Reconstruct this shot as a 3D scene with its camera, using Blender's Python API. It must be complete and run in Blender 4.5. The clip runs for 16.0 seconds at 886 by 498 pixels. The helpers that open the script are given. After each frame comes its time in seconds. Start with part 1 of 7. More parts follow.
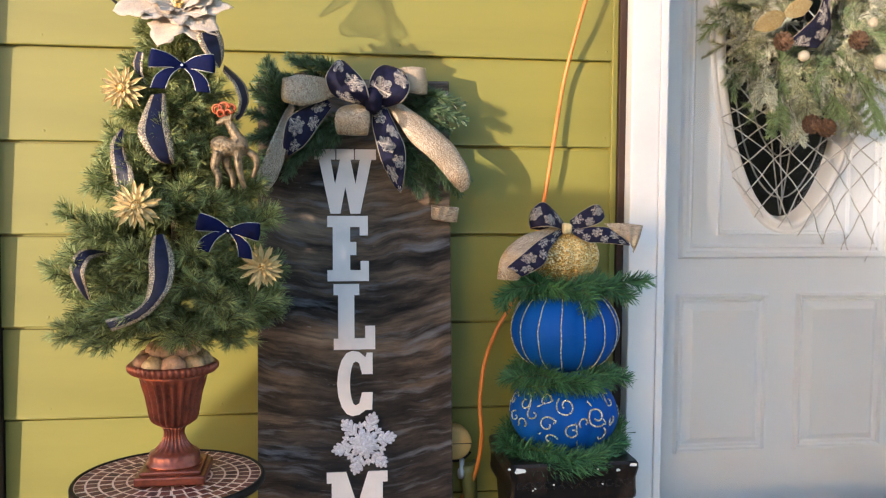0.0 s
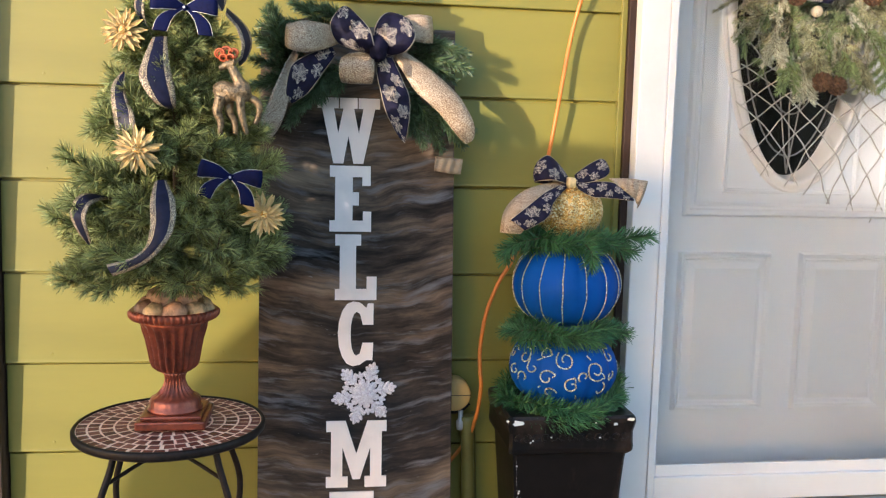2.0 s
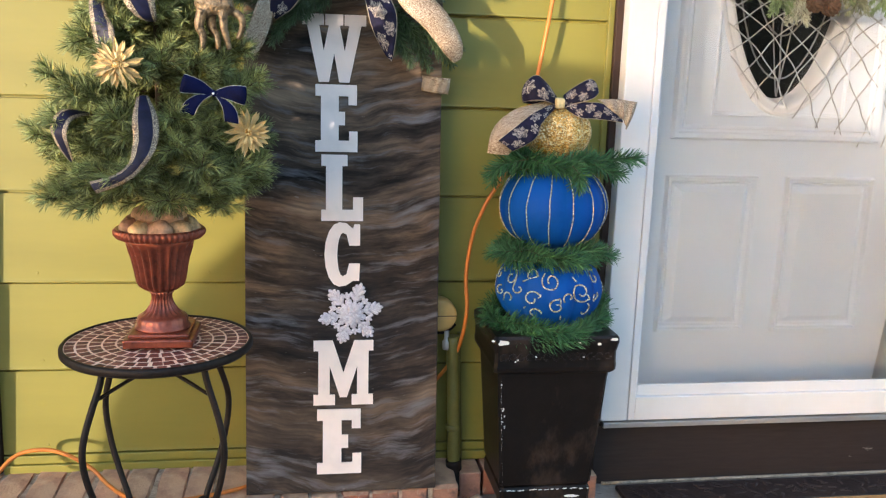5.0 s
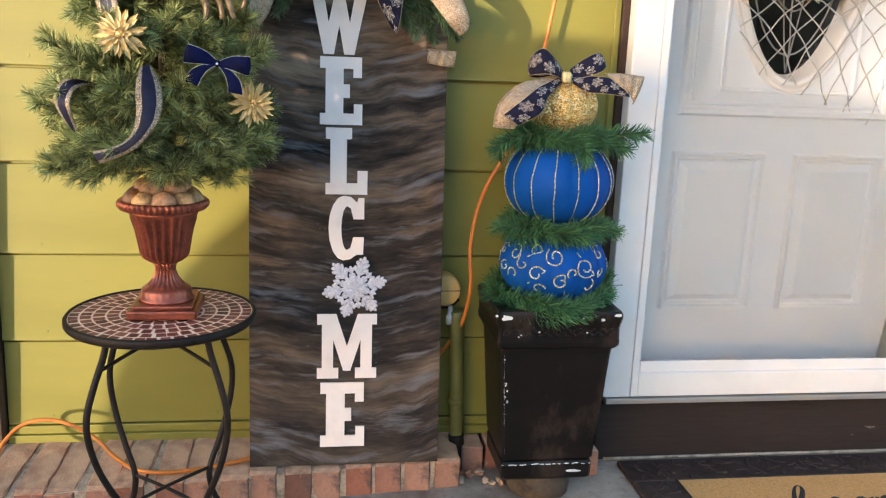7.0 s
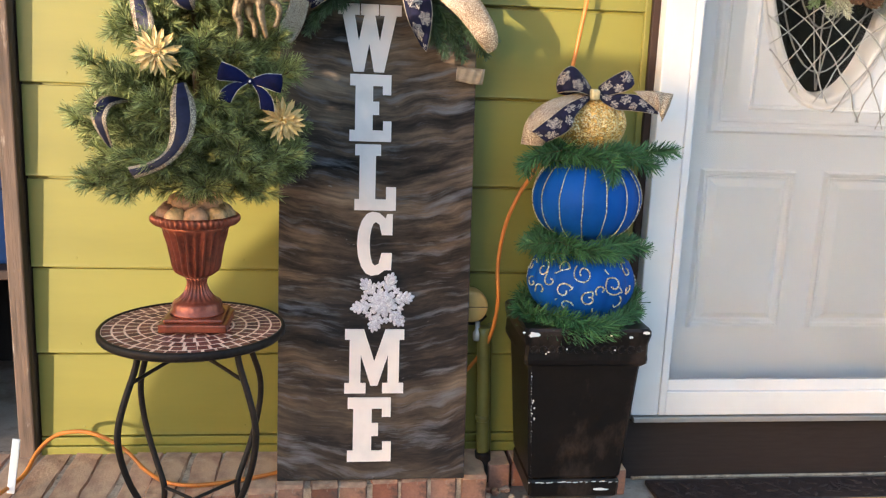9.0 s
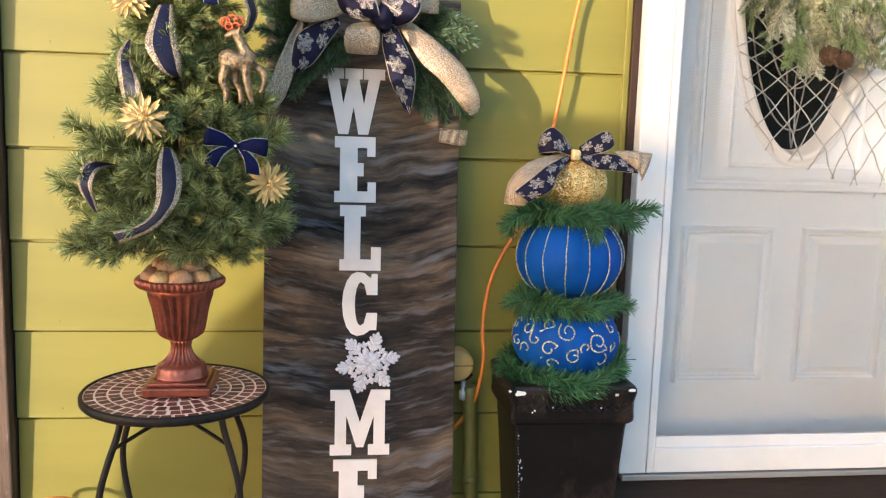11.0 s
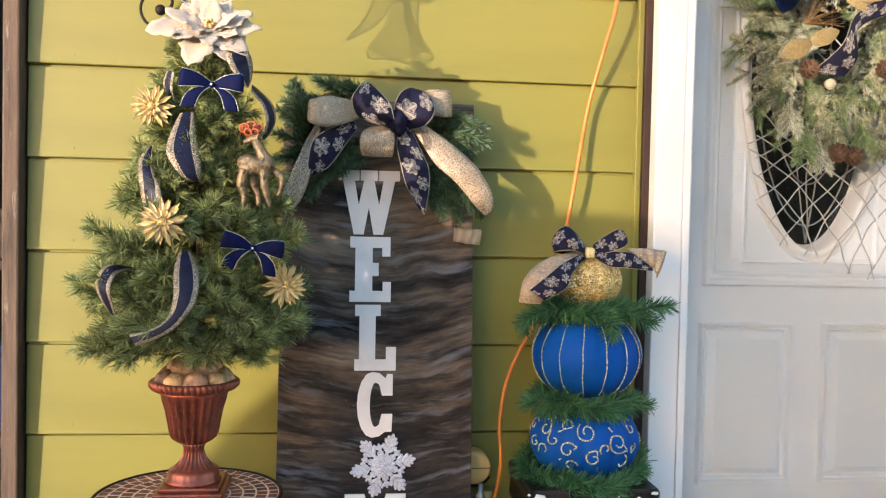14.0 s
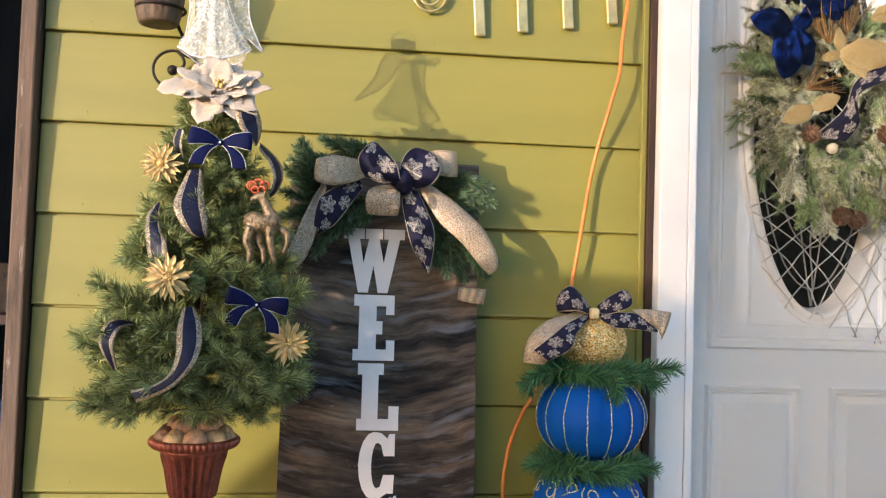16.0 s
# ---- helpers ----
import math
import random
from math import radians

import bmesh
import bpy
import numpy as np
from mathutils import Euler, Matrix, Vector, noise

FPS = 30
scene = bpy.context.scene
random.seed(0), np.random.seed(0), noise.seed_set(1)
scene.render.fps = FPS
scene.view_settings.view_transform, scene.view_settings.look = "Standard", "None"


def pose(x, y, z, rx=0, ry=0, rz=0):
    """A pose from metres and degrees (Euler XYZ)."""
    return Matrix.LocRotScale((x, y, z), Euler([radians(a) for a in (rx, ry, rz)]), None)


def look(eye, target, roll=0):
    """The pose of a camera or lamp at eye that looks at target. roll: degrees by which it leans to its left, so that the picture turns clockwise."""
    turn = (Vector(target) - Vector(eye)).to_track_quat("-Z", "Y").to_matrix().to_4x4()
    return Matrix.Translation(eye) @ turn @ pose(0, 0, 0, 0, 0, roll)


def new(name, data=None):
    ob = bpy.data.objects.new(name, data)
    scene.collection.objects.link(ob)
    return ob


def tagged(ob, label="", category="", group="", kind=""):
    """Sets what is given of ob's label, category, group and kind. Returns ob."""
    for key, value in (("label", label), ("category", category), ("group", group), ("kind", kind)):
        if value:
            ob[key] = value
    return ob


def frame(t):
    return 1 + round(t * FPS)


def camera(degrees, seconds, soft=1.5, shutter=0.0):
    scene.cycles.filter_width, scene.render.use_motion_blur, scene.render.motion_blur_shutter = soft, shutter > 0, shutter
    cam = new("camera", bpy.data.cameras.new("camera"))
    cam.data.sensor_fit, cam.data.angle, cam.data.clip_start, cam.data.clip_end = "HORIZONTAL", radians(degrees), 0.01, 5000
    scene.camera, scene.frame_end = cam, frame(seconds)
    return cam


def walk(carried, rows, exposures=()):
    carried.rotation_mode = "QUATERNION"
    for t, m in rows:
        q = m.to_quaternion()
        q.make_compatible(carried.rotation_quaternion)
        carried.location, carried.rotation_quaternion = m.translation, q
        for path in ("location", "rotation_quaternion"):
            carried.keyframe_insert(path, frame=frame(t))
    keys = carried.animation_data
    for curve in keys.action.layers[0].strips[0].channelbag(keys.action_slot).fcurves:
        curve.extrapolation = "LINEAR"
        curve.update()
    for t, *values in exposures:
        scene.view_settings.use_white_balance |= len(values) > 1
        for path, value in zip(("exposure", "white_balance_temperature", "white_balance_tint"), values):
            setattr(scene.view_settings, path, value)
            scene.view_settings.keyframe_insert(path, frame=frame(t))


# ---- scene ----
cam = camera(54.9, 16.0, 1.2)
PATH = [
    (0, (0.021, -1.952, 1.079), (0.294, 0.025, 0.954), 0.3),
    (0.5, (0.021, -1.95, 1.081), (0.281, 0.027, 0.936), 0.7),
    (1, (0.021, -1.95, 1.069), (0.278, 0.026, 0.899), 0.9),
    (1.5, (0.025, -1.949, 1.07), (0.291, 0.023, 0.87), 1.2),
    (2, (0.019, -1.943, 1.071), (0.29, 0.026, 0.842), 1.4),
    (2.5, (0.017, -1.943, 1.067), (0.29, 0.022, 0.812), 1.3),
    (3, (0.018, -1.94, 1.063), (0.298, 0.019, 0.771), 1.3),
    (3.5, (0.018, -1.939, 1.062), (0.31, 0.014, 0.742), 1.5),
    (4, (0.02, -1.942, 1.059), (0.315, 0.007, 0.715), 1.6),
    (4.5, (0.02, -1.942, 1.058), (0.322, 0.0, 0.685), 1.8),
    (7, (0.022, -1.938, 1.051), (0.313, -0.011, 0.602), 2.3),
    (7.5, (0.026, -1.938, 1.048), (0.303, -0.012, 0.583), 2.5),
    (8, (0.022, -1.935, 1.049), (0.279, -0.009, 0.575), 2.7),
    (8.5, (0.019, -1.94, 1.049), (0.245, -0.005, 0.601), 2.3),
    (11, (0.018, -1.953, 1.062), (0.28, 0.009, 0.777), 1.8),
    (11.5, (0.019, -1.955, 1.063), (0.277, 0.013, 0.815), 1.5),
    (12, (0.01, -1.954, 1.062), (0.265, 0.019, 0.852), 1.6),
    (12.5, (0.009, -1.953, 1.062), (0.262, 0.023, 0.889), 1.6),
    (13, (0.009, -1.951, 1.064), (0.255, 0.029, 0.923), 1.5),
    (13.5, (0.012, -1.953, 1.069), (0.252, 0.03, 0.963), 1.2),
    (14, (0.016, -1.952, 1.07), (0.242, 0.034, 1.006), 1.2),
    (14.5, (0.02, -1.955, 1.071), (0.232, 0.034, 1.068), 1.3),
    (15, (0.018, -1.956, 1.067), (0.227, 0.032, 1.098), 1.6),
    (15.5, (0.018, -1.958, 1.069), (0.217, 0.03, 1.154), 1.8),
    (16, (0.016, -1.954, 1.067), (0.228, 0.033, 1.144), 1.8),
]
walk(cam, [(t, look(eye, target, roll)) for t, eye, target, roll in PATH], [(0.0, 3.05, 6150, 17), (1.5, 3.11, 6150, 17), (3.0, 3.13, 6150, 17), (4.5, 3.25, 6200, 17), (7.0, 3.33, 6400, 17), (8.5, 3.34, 6400, 17), (11.0, 3.37, 6400, 17), (13.0, 3.43, 6380, 17), (14.0, 3.22, 6350, 17), (15.0, 3.22, 6300, 17), (15.5, 3.19, 6220, 17), (16.0, 2.99, 6150, 17)])

# ---- sky, sun ----
SUN_TO = Vector((1.1, 1.0, -0.085)).normalized()      # the way the low sunlight travels
world = bpy.data.worlds.new("sky")
scene.world = world
world.use_nodes = True
wn = world.node_tree
sky = wn.nodes.new("ShaderNodeTexSky")
sky.sky_type = "NISHITA"
sky.sun_disc = False
sky.sun_elevation = math.asin(-SUN_TO.z)
sky.sun_rotation = math.atan2(-SUN_TO.x, -SUN_TO.y)
sky.air_density, sky.dust_density, sky.ozone_density = 1.0, 0.65, 1.7
wn.nodes["Background"].inputs["Strength"].default_value = 0.15
wn.links.new(sky.outputs["Color"], wn.nodes["Background"].inputs["Color"])
sun = new("sun", bpy.data.lights.new("sun", "SUN"))
sun.data.energy, sun.data.angle, sun.data.color = 0.75, radians(0.35), (1.0, 0.88, 0.70)
sun.rotation_euler = SUN_TO.to_track_quat("-Z", "Y").to_euler()

# ---- materials ----
def node(nt, kind, operation=None):
    n = nt.nodes.new(kind)
    if operation:
        n.operation = operation
    return n


def ramp(nt, fac, stops):
    n = nt.nodes.new("ShaderNodeValToRGB")
    while len(n.color_ramp.elements) < len(stops):
        n.color_ramp.elements.new(0.5)
    for el, (p, c) in zip(n.color_ramp.elements, stops):
        el.position, el.color = p, (*c, 1.0)
    nt.links.new(fac, n.inputs[0])
    return n.outputs[0]


def noise_tex(nt, scale, detail=4.0, stretch=(1, 1, 1), rough=0.55):
    co = nt.nodes.new("ShaderNodeTexCoord")
    mp = nt.nodes.new("ShaderNodeMapping")
    mp.inputs["Scale"].default_value = stretch
    nt.links.new(co.outputs["Object"], mp.inputs["Vector"])
    n = nt.nodes.new("ShaderNodeTexNoise")
    n.inputs["Scale"].default_value, n.inputs["Detail"].default_value, n.inputs["Roughness"].default_value = scale, detail, rough
    nt.links.new(mp.outputs[0], n.inputs["Vector"])
    return n.outputs["Fac"]


def mixc(nt, fac, a, b, mode="MIX"):
    n = nt.nodes.new("ShaderNodeMix")
    n.data_type, n.blend_type = "RGBA", mode
    for sock, v in ((n.inputs[0], fac), (n.inputs[6], a), (n.inputs[7], b)):
        if hasattr(v, "links"):
            nt.links.new(v, sock)
        elif isinstance(v, (int, float)):
            sock.default_value = v
        else:
            sock.default_value = (*v, 1.0)
    return n.outputs[2]


def bump(nt, bsdf, height, strength, dist=0.002):
    n = nt.nodes.new("ShaderNodeBump")
    n.inputs["Strength"].default_value, n.inputs["Distance"].default_value = strength, dist
    nt.links.new(height, n.inputs["Height"])
    nt.links.new(n.outputs[0], bsdf.inputs["Normal"])


def mat(name, col, rough=0.6, metal=0.0, var=0.15, scale=8.0, fine=90.0, relief=0.15, stretch=(1, 1, 1), dark=None, spec=0.5,
        rand=0.0, island=False, sheen=0.0):
    """A painted or natural surface: broad stains, fine grain, relief; rand varies it from piece to piece."""
    m = bpy.data.materials.new(name)
    m.use_nodes = True
    nt = m.node_tree
    b = nt.nodes["Principled BSDF"]
    b.inputs["Roughness"].default_value, b.inputs["Metallic"].default_value = rough, metal
    b.inputs["Specular IOR Level"].default_value = spec
    if sheen:
        b.inputs["Sheen Weight"].default_value = sheen
    dark = dark or tuple(c * (1 - 2 * var) for c in col)
    light = tuple(min(1.0, c * (1 + var)) for c in col)
    broad = ramp(nt, noise_tex(nt, scale, 4, stretch), [(0.3, dark), (0.5, col), (0.75, light)])
    grain = noise_tex(nt, fine, 3, stretch)
    c = mixc(nt, 0.35 * min(1, var * 3), broad, ramp(nt, grain, [(0.3, dark), (0.7, light)]))
    if rand:
        if island:
            r = nt.nodes.new("ShaderNodeNewGeometry").outputs["Random Per Island"]
        else:
            r = nt.nodes.new("ShaderNodeObjectInfo").outputs["Random"]
        c = mixc(nt, 1.0, c, ramp(nt, r, [(0.0, (1 - rand,) * 3), (1.0, (1.0,) * 3)]), "MULTIPLY")
    nt.links.new(c, b.inputs["Base Color"])
    if relief:
        bump(nt, b, grain, relief)
    return m


def piece_colours(m, stops):
    """Tints a material's base colour from piece to piece."""
    nt = m.node_tree
    b = nt.nodes["Principled BSDF"]
    old = b.inputs["Base Color"].links[0].from_socket
    r = nt.nodes.new("ShaderNodeObjectInfo").outputs["Random"]
    nt.links.new(mixc(nt, 1.0, old, ramp(nt, r, stops), "MULTIPLY"), b.inputs["Base Color"])
    return m


def flakes(m, col, scale, stretch, lo, hi):
    """Pale worn flecks over a material's own colour."""
    nt = m.node_tree
    b = nt.nodes["Principled BSDF"]
    old = b.inputs["Base Color"].links[0].from_socket
    f = ramp(nt, noise_tex(nt, scale, 5, stretch, 0.65), [(lo, (0, 0, 0)), (hi, (1, 1, 1))])
    nt.links.new(mixc(nt, f, old, col), b.inputs["Base Color"])
    return m


SIDING = mat("olive_paint", (0.215, 0.191, 0.035), 0.42, var=0.07, scale=2.5, fine=60, relief=0.08, stretch=(0.4, 1, 2.5))
WHITE = mat("white_paint", (0.82, 0.795, 0.785), 0.38, var=0.04, scale=5, fine=70, relief=0.04)
DOOR = mat("door_paint", (0.885, 0.905, 0.945), 0.45, var=0.04, scale=4, fine=60, relief=0.05)
BROWN = mat("brown_trim_paint", (0.050, 0.028, 0.020), 0.6, spec=0.25, var=0.25, scale=14, fine=80, relief=0.25, stretch=(1, 1, 0.25))
POSTM = mat("weathered_brown_wood", (0.110, 0.068, 0.045), 0.75, var=0.3, scale=30, fine=120, relief=0.7, stretch=(1, 1, 0.12))


flakes(POSTM, (0.30, 0.25, 0.20), 34, (1.6, 1.6, 0.35), 0.62, 0.76)
RISER = mat("dark_brown_board_paint", (0.034, 0.025, 0.023), 0.6, spec=0.2, var=0.3, scale=5, fine=90, relief=0.2, stretch=(0.15, 1, 1.5))
flakes(RISER, (0.30, 0.27, 0.25), 16, (0.5, 1, 1.6), 0.70, 0.78)
ALU = mat("aluminium_sill", (0.50, 0.48, 0.46), 0.4, 0.6, var=0.12, scale=20, stretch=(0.1, 1, 1))
CONCRETE = mat("concrete", (0.355, 0.295, 0.238), 0.85, var=0.22, scale=9, fine=140, relief=0.5)
flakes(CONCRETE, (0.16, 0.112, 0.080), 5.5, (1, 1, 1), 0.47, 0.68)
flakes(CONCRETE, (0.13, 0.090, 0.066), 34, (1, 1, 1), 0.60, 0.74)
MORTAR = mat("mortar", (0.48, 0.35, 0.245), 0.95, var=0.4, scale=30, fine=200, relief=0.8)
BRICK = piece_colours(mat("red_brick", (0.37, 0.175, 0.115), 0.85, var=0.28, scale=18, fine=160, relief=0.7, dark=(0.22, 0.11, 0.08)),
                      [(0.0, (0.45, 0.42, 0.42)), (0.2, (0.8, 0.6, 0.55)), (0.5, (1.0, 1.0, 1.0)), (0.8, (0.95, 1.05, 1.05)), (1.0, (0.75, 0.7, 0.7))])
# near-black colour stands in for the unlit hallway and the shaded recess
DARKROOM = mat("unlit_room_wall", (0.030, 0.022, 0.020), 0.8, var=0.3, scale=8, stretch=(3, 1, 0.3))
SOIL = mat("pale_bounce_lawn", (0.22, 0.22, 0.19), 0.95, var=0.35, scale=1.5, fine=40, relief=0.6)
BLACKIRON = mat("black_iron", (0.019, 0.013, 0.011), 0.5, spec=0.18, var=0.3, scale=40, fine=150, relief=0.15)
COPPER = mat("copper_brown_glaze", (0.29, 0.072, 0.040), 0.32, 0.42, var=0.4, scale=22, fine=120, relief=0.25, dark=(0.085, 0.024, 0.016))
NUT = piece_colours(mat("nut_shell", (0.47, 0.335, 0.235), 0.55, var=0.3, scale=40, fine=160, relief=0.5),
                    [(0.0, (1.75, 1.6, 1.05)), (0.25, (1.3, 1.15, 1.05)), (0.5, (0.62, 0.46, 0.44)), (0.75, (0.95, 0.75, 0.72)), (1.0, (1.5, 1.3, 1.2))])
PLANTER = mat("black_brown_glaze", (0.006, 0.0046, 0.0042), 0.33, spec=0.22, var=0.9, scale=11, fine=70, relief=0.12, dark=(0.006, 0.005, 0.005))
CHIP = mat("chipped_white_plaster", (0.78, 0.77, 0.74), 0.8, var=0.1, scale=60)
flakes(PLANTER, (0.070, 0.047, 0.036), 9, (1.3, 1, 0.7), 0.53, 0.82)
flakes(BRICK, (0.50, 0.42, 0.33), 26, (1, 1, 1), 0.60, 0.78)


def dusty_sunlit_top(m, col, amount):
    """Pale dust on the faces that look up, brightened to stand for sun on them."""
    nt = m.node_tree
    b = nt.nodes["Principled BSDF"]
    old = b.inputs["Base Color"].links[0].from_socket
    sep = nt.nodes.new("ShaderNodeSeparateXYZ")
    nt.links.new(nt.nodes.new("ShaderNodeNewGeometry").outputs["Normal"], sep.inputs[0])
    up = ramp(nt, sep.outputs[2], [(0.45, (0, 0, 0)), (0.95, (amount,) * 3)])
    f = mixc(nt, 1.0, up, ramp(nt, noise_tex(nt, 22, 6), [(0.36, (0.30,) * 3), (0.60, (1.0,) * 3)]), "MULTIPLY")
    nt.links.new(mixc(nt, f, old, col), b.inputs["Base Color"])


flakes(BRICK, (0.10, 0.068, 0.055), 15, (1, 1, 1), 0.58, 0.72)
# tan on the brick tops is part dust, part painted sunlight
dusty_sunlit_top(BRICK, (0.74, 0.46, 0.27), 0.72)
ORANGE = mat("orange_cord_jacket", (0.58, 0.180, 0.026), 0.42, spec=0.5, var=0.12, scale=20, relief=0.05)
PIPE = mat("olive_painted_pipe", (0.15, 0.135, 0.035), 0.45, var=0.15, scale=12, relief=0.1)
MUD = mat("tan_plastic", (0.66, 0.40, 0.13), 0.5, var=0.12, scale=15)
LETTER = mat("white_letter_paint", (0.91, 0.79, 0.735), 0.75, spec=0.06, var=0.04, scale=20, relief=0.05)
BARK = mat("brown_stem", (0.11, 0.065, 0.035), 0.85, var=0.3, scale=60)
COIR = mat("coir", (0.60, 0.295, 0.095), 0.95, var=0.16, scale=170, fine=300, relief=1.0)
RUBBER = mat("brown_rubber", (0.045, 0.026, 0.021), 0.5, spec=0.4, var=0.35, scale=30, fine=90, relief=1.0)
BLACKINK = mat("black_coir", (0.02, 0.018, 0.016), 0.95, var=0.3, scale=80)
NAVY = mat("navy_velvet", (0.0035, 0.006, 0.040), 0.7, spec=0.08, var=0.3, scale=30, fine=200, relief=0.2)
PETROLFOIL = mat("royal_blue_foil", (0.016, 0.036, 0.16), 0.12, 0.95, var=0.4, scale=9, fine=3.5, relief=1.0, stretch=(1, 4, 1))
BLUE = mat("blue_matte_paint", (0.002, 0.071, 0.325), 0.6, spec=0.12, var=0.10, scale=10, fine=80, relief=0.05)


SILVER = mat("silver_wire", (0.52, 0.51, 0.50), 0.35, 0.4, var=0.1, scale=200, relief=0.05)


def glitter(name, col, lo, hi, scale=700.0, metal=0.75, rough=0.35, tilt=0.9):
    """Coarse glitter: small facets, each with its own tilt and tone."""
    m = bpy.data.materials.new(name)
    m.use_nodes = True
    nt = m.node_tree
    b = nt.nodes["Principled BSDF"]
    b.inputs["Metallic"].default_value, b.inputs["Roughness"].default_value = metal, rough
    co = nt.nodes.new("ShaderNodeTexCoord")
    v = nt.nodes.new("ShaderNodeTexVoronoi")
    v.inputs["Scale"].default_value = scale
    nt.links.new(co.outputs["Object"], v.inputs["Vector"])
    sep = nt.nodes.new("ShaderNodeSeparateColor")
    nt.links.new(v.outputs["Color"], sep.inputs[0])
    nt.links.new(ramp(nt, sep.outputs[0], [(0.0, lo), (0.55, col), (0.9, hi)]), b.inputs["Base Color"])
    geo = nt.nodes.new("ShaderNodeNewGeometry")
    sub = node(nt, "ShaderNodeVectorMath", operation="SUBTRACT")
    nt.links.new(v.outputs["Color"], sub.inputs[0])
    sub.inputs[1].default_value = (0.5, 0.5, 0.5)
    mul = node(nt, "ShaderNodeVectorMath", operation="SCALE")
    mul.inputs["Scale"].default_value = tilt
    nt.links.new(sub.outputs[0], mul.inputs[0])
    add = node(nt, "ShaderNodeVectorMath", operation="ADD")
    nt.links.new(geo.outputs["Normal"], add.inputs[0])
    nt.links.new(mul.outputs[0], add.inputs[1])
    nor = node(nt, "ShaderNodeVectorMath", operation="NORMALIZE")
    nt.links.new(add.outputs[0], nor.inputs[0])
    nt.links.new(nor.outputs[0], b.inputs["Normal"])
    return m


GOLDGLIT = glitter("gold_glitter", (0.84, 0.48, 0.11), (0.24, 0.12, 0.02), (1.0, 0.88, 0.52), 430.0, 0.35, 0.36, 1.0)
GLITLINE = glitter("silver_gold_glitter", (0.60, 0.50, 0.30), (0.18, 0.13, 0.06), (1.0, 0.96, 0.80), 420, 0.4)
CHAMP = glitter("champagne_glitter_ribbon", (0.255, 0.158, 0.086), (0.13, 0.078, 0.042), (0.80, 0.66, 0.48), 1250, 0.12, 0.42, 0.40)
WHITEGLIT = glitter("white_glitter", (0.76, 0.68, 0.71), (0.52, 0.45, 0.50), (0.97, 0.92, 0.94), 900, 0.1, 0.5)
GOLDFOIL = mat("gold_foil", (0.80, 0.62, 0.32), 0.40, 0.2, var=0.25, scale=60, fine=200, relief=0.4)
GOLDFIG = mat("antique_gold_figure", (0.20, 0.140, 0.078), 0.40, 0.45, var=0.5, scale=90, fine=260, relief=1.0)
REDCAP = mat("orange_red_ribbon", (0.42, 0.085, 0.028), 0.5, var=0.3, scale=60)
NEEDLE = mat("pine_needles", (0.385, 0.440, 0.165), 0.5, spec=0.3, var=0.3, scale=14, fine=60, relief=0, rand=0.80, island=True)
NEEDLE2 = mat("garland_needles", (0.090, 0.255, 0.098), 0.45, spec=0.35, var=0.3, scale=20, fine=60, relief=0, rand=0.75, island=True)
FROSTN = mat("frosted_needles", (0.72, 0.73, 0.44), 0.7, spec=0.2, var=0.45, scale=16, fine=60, relief=0, rand=0.55, island=True)

# ---- mesh helpers ----
def thing(name, loc, label="", category="", group="", kind=""):
    ob = new(name)
    ob.empty_display_size = 0.05
    ob.location = loc
    return tagged(ob, label, category, group, kind)


def mesh_of(bm, name, materials, smooth=False):
    me = bpy.data.meshes.new(name)
    bm.normal_update()
    bm.to_mesh(me)
    bm.free()
    for m in materials if isinstance(materials, (list, tuple)) else [materials]:
        me.materials.append(m)
    if smooth:
        me.shade_smooth()
    return me


def part(name, bm, material, parent=None, label="", smooth=False, at=None):
    """Links a bmesh (or a ready mesh) as one object under a thing or a part; its points are in the world unless at is given."""
    me = bm if isinstance(bm, bpy.types.Mesh) else mesh_of(bm, name, material, smooth)
    ob = new(name, me)
    if parent is not None:
        ob.parent = parent
        if at is None:
            m = Matrix.Translation(-world_of(parent))
            ob.matrix_parent_inverse = m
        else:
            ob.location = at
    elif at is not None:
        ob.location = at
    if label:
        ob["label"] = label
    return ob


def world_of(ob):
    p = Vector(ob.location)
    if ob.parent is not None:
        p = ob.matrix_parent_inverse @ p + world_of(ob.parent)
    return p


def add_box(bm, lo, hi, bevel=0.0, mi=0, turn=None):
    """An axis-aligned box between two corners, with softened edges."""
    lo, hi = Vector(lo), Vector(hi)
    r = bmesh.ops.create_cube(bm, size=1.0)
    vs = r["verts"]
    for v in vs:
        v.co = Vector((lo[i] + (v.co[i] + 0.5) * (hi[i] - lo[i]) for i in range(3)))
    if turn is not None:
        bmesh.ops.transform(bm, matrix=turn, verts=vs)
    fs = list({f for v in vs for f in v.link_faces})
    if bevel:
        es = list({e for f in fs for e in f.edges})
        out = bmesh.ops.bevel(bm, geom=es, offset=bevel, segments=2, affect="EDGES", profile=0.5)
        fs = list(set(out["faces"]) | {f for f in fs if f.is_valid})
    for f in fs:
        if f.is_valid:
            f.material_index = mi
    return fs


def box(lo, hi, bevel=0.0, turn=None):
    bm = bmesh.new()
    add_box(bm, lo, hi, bevel, 0, turn)
    return bm


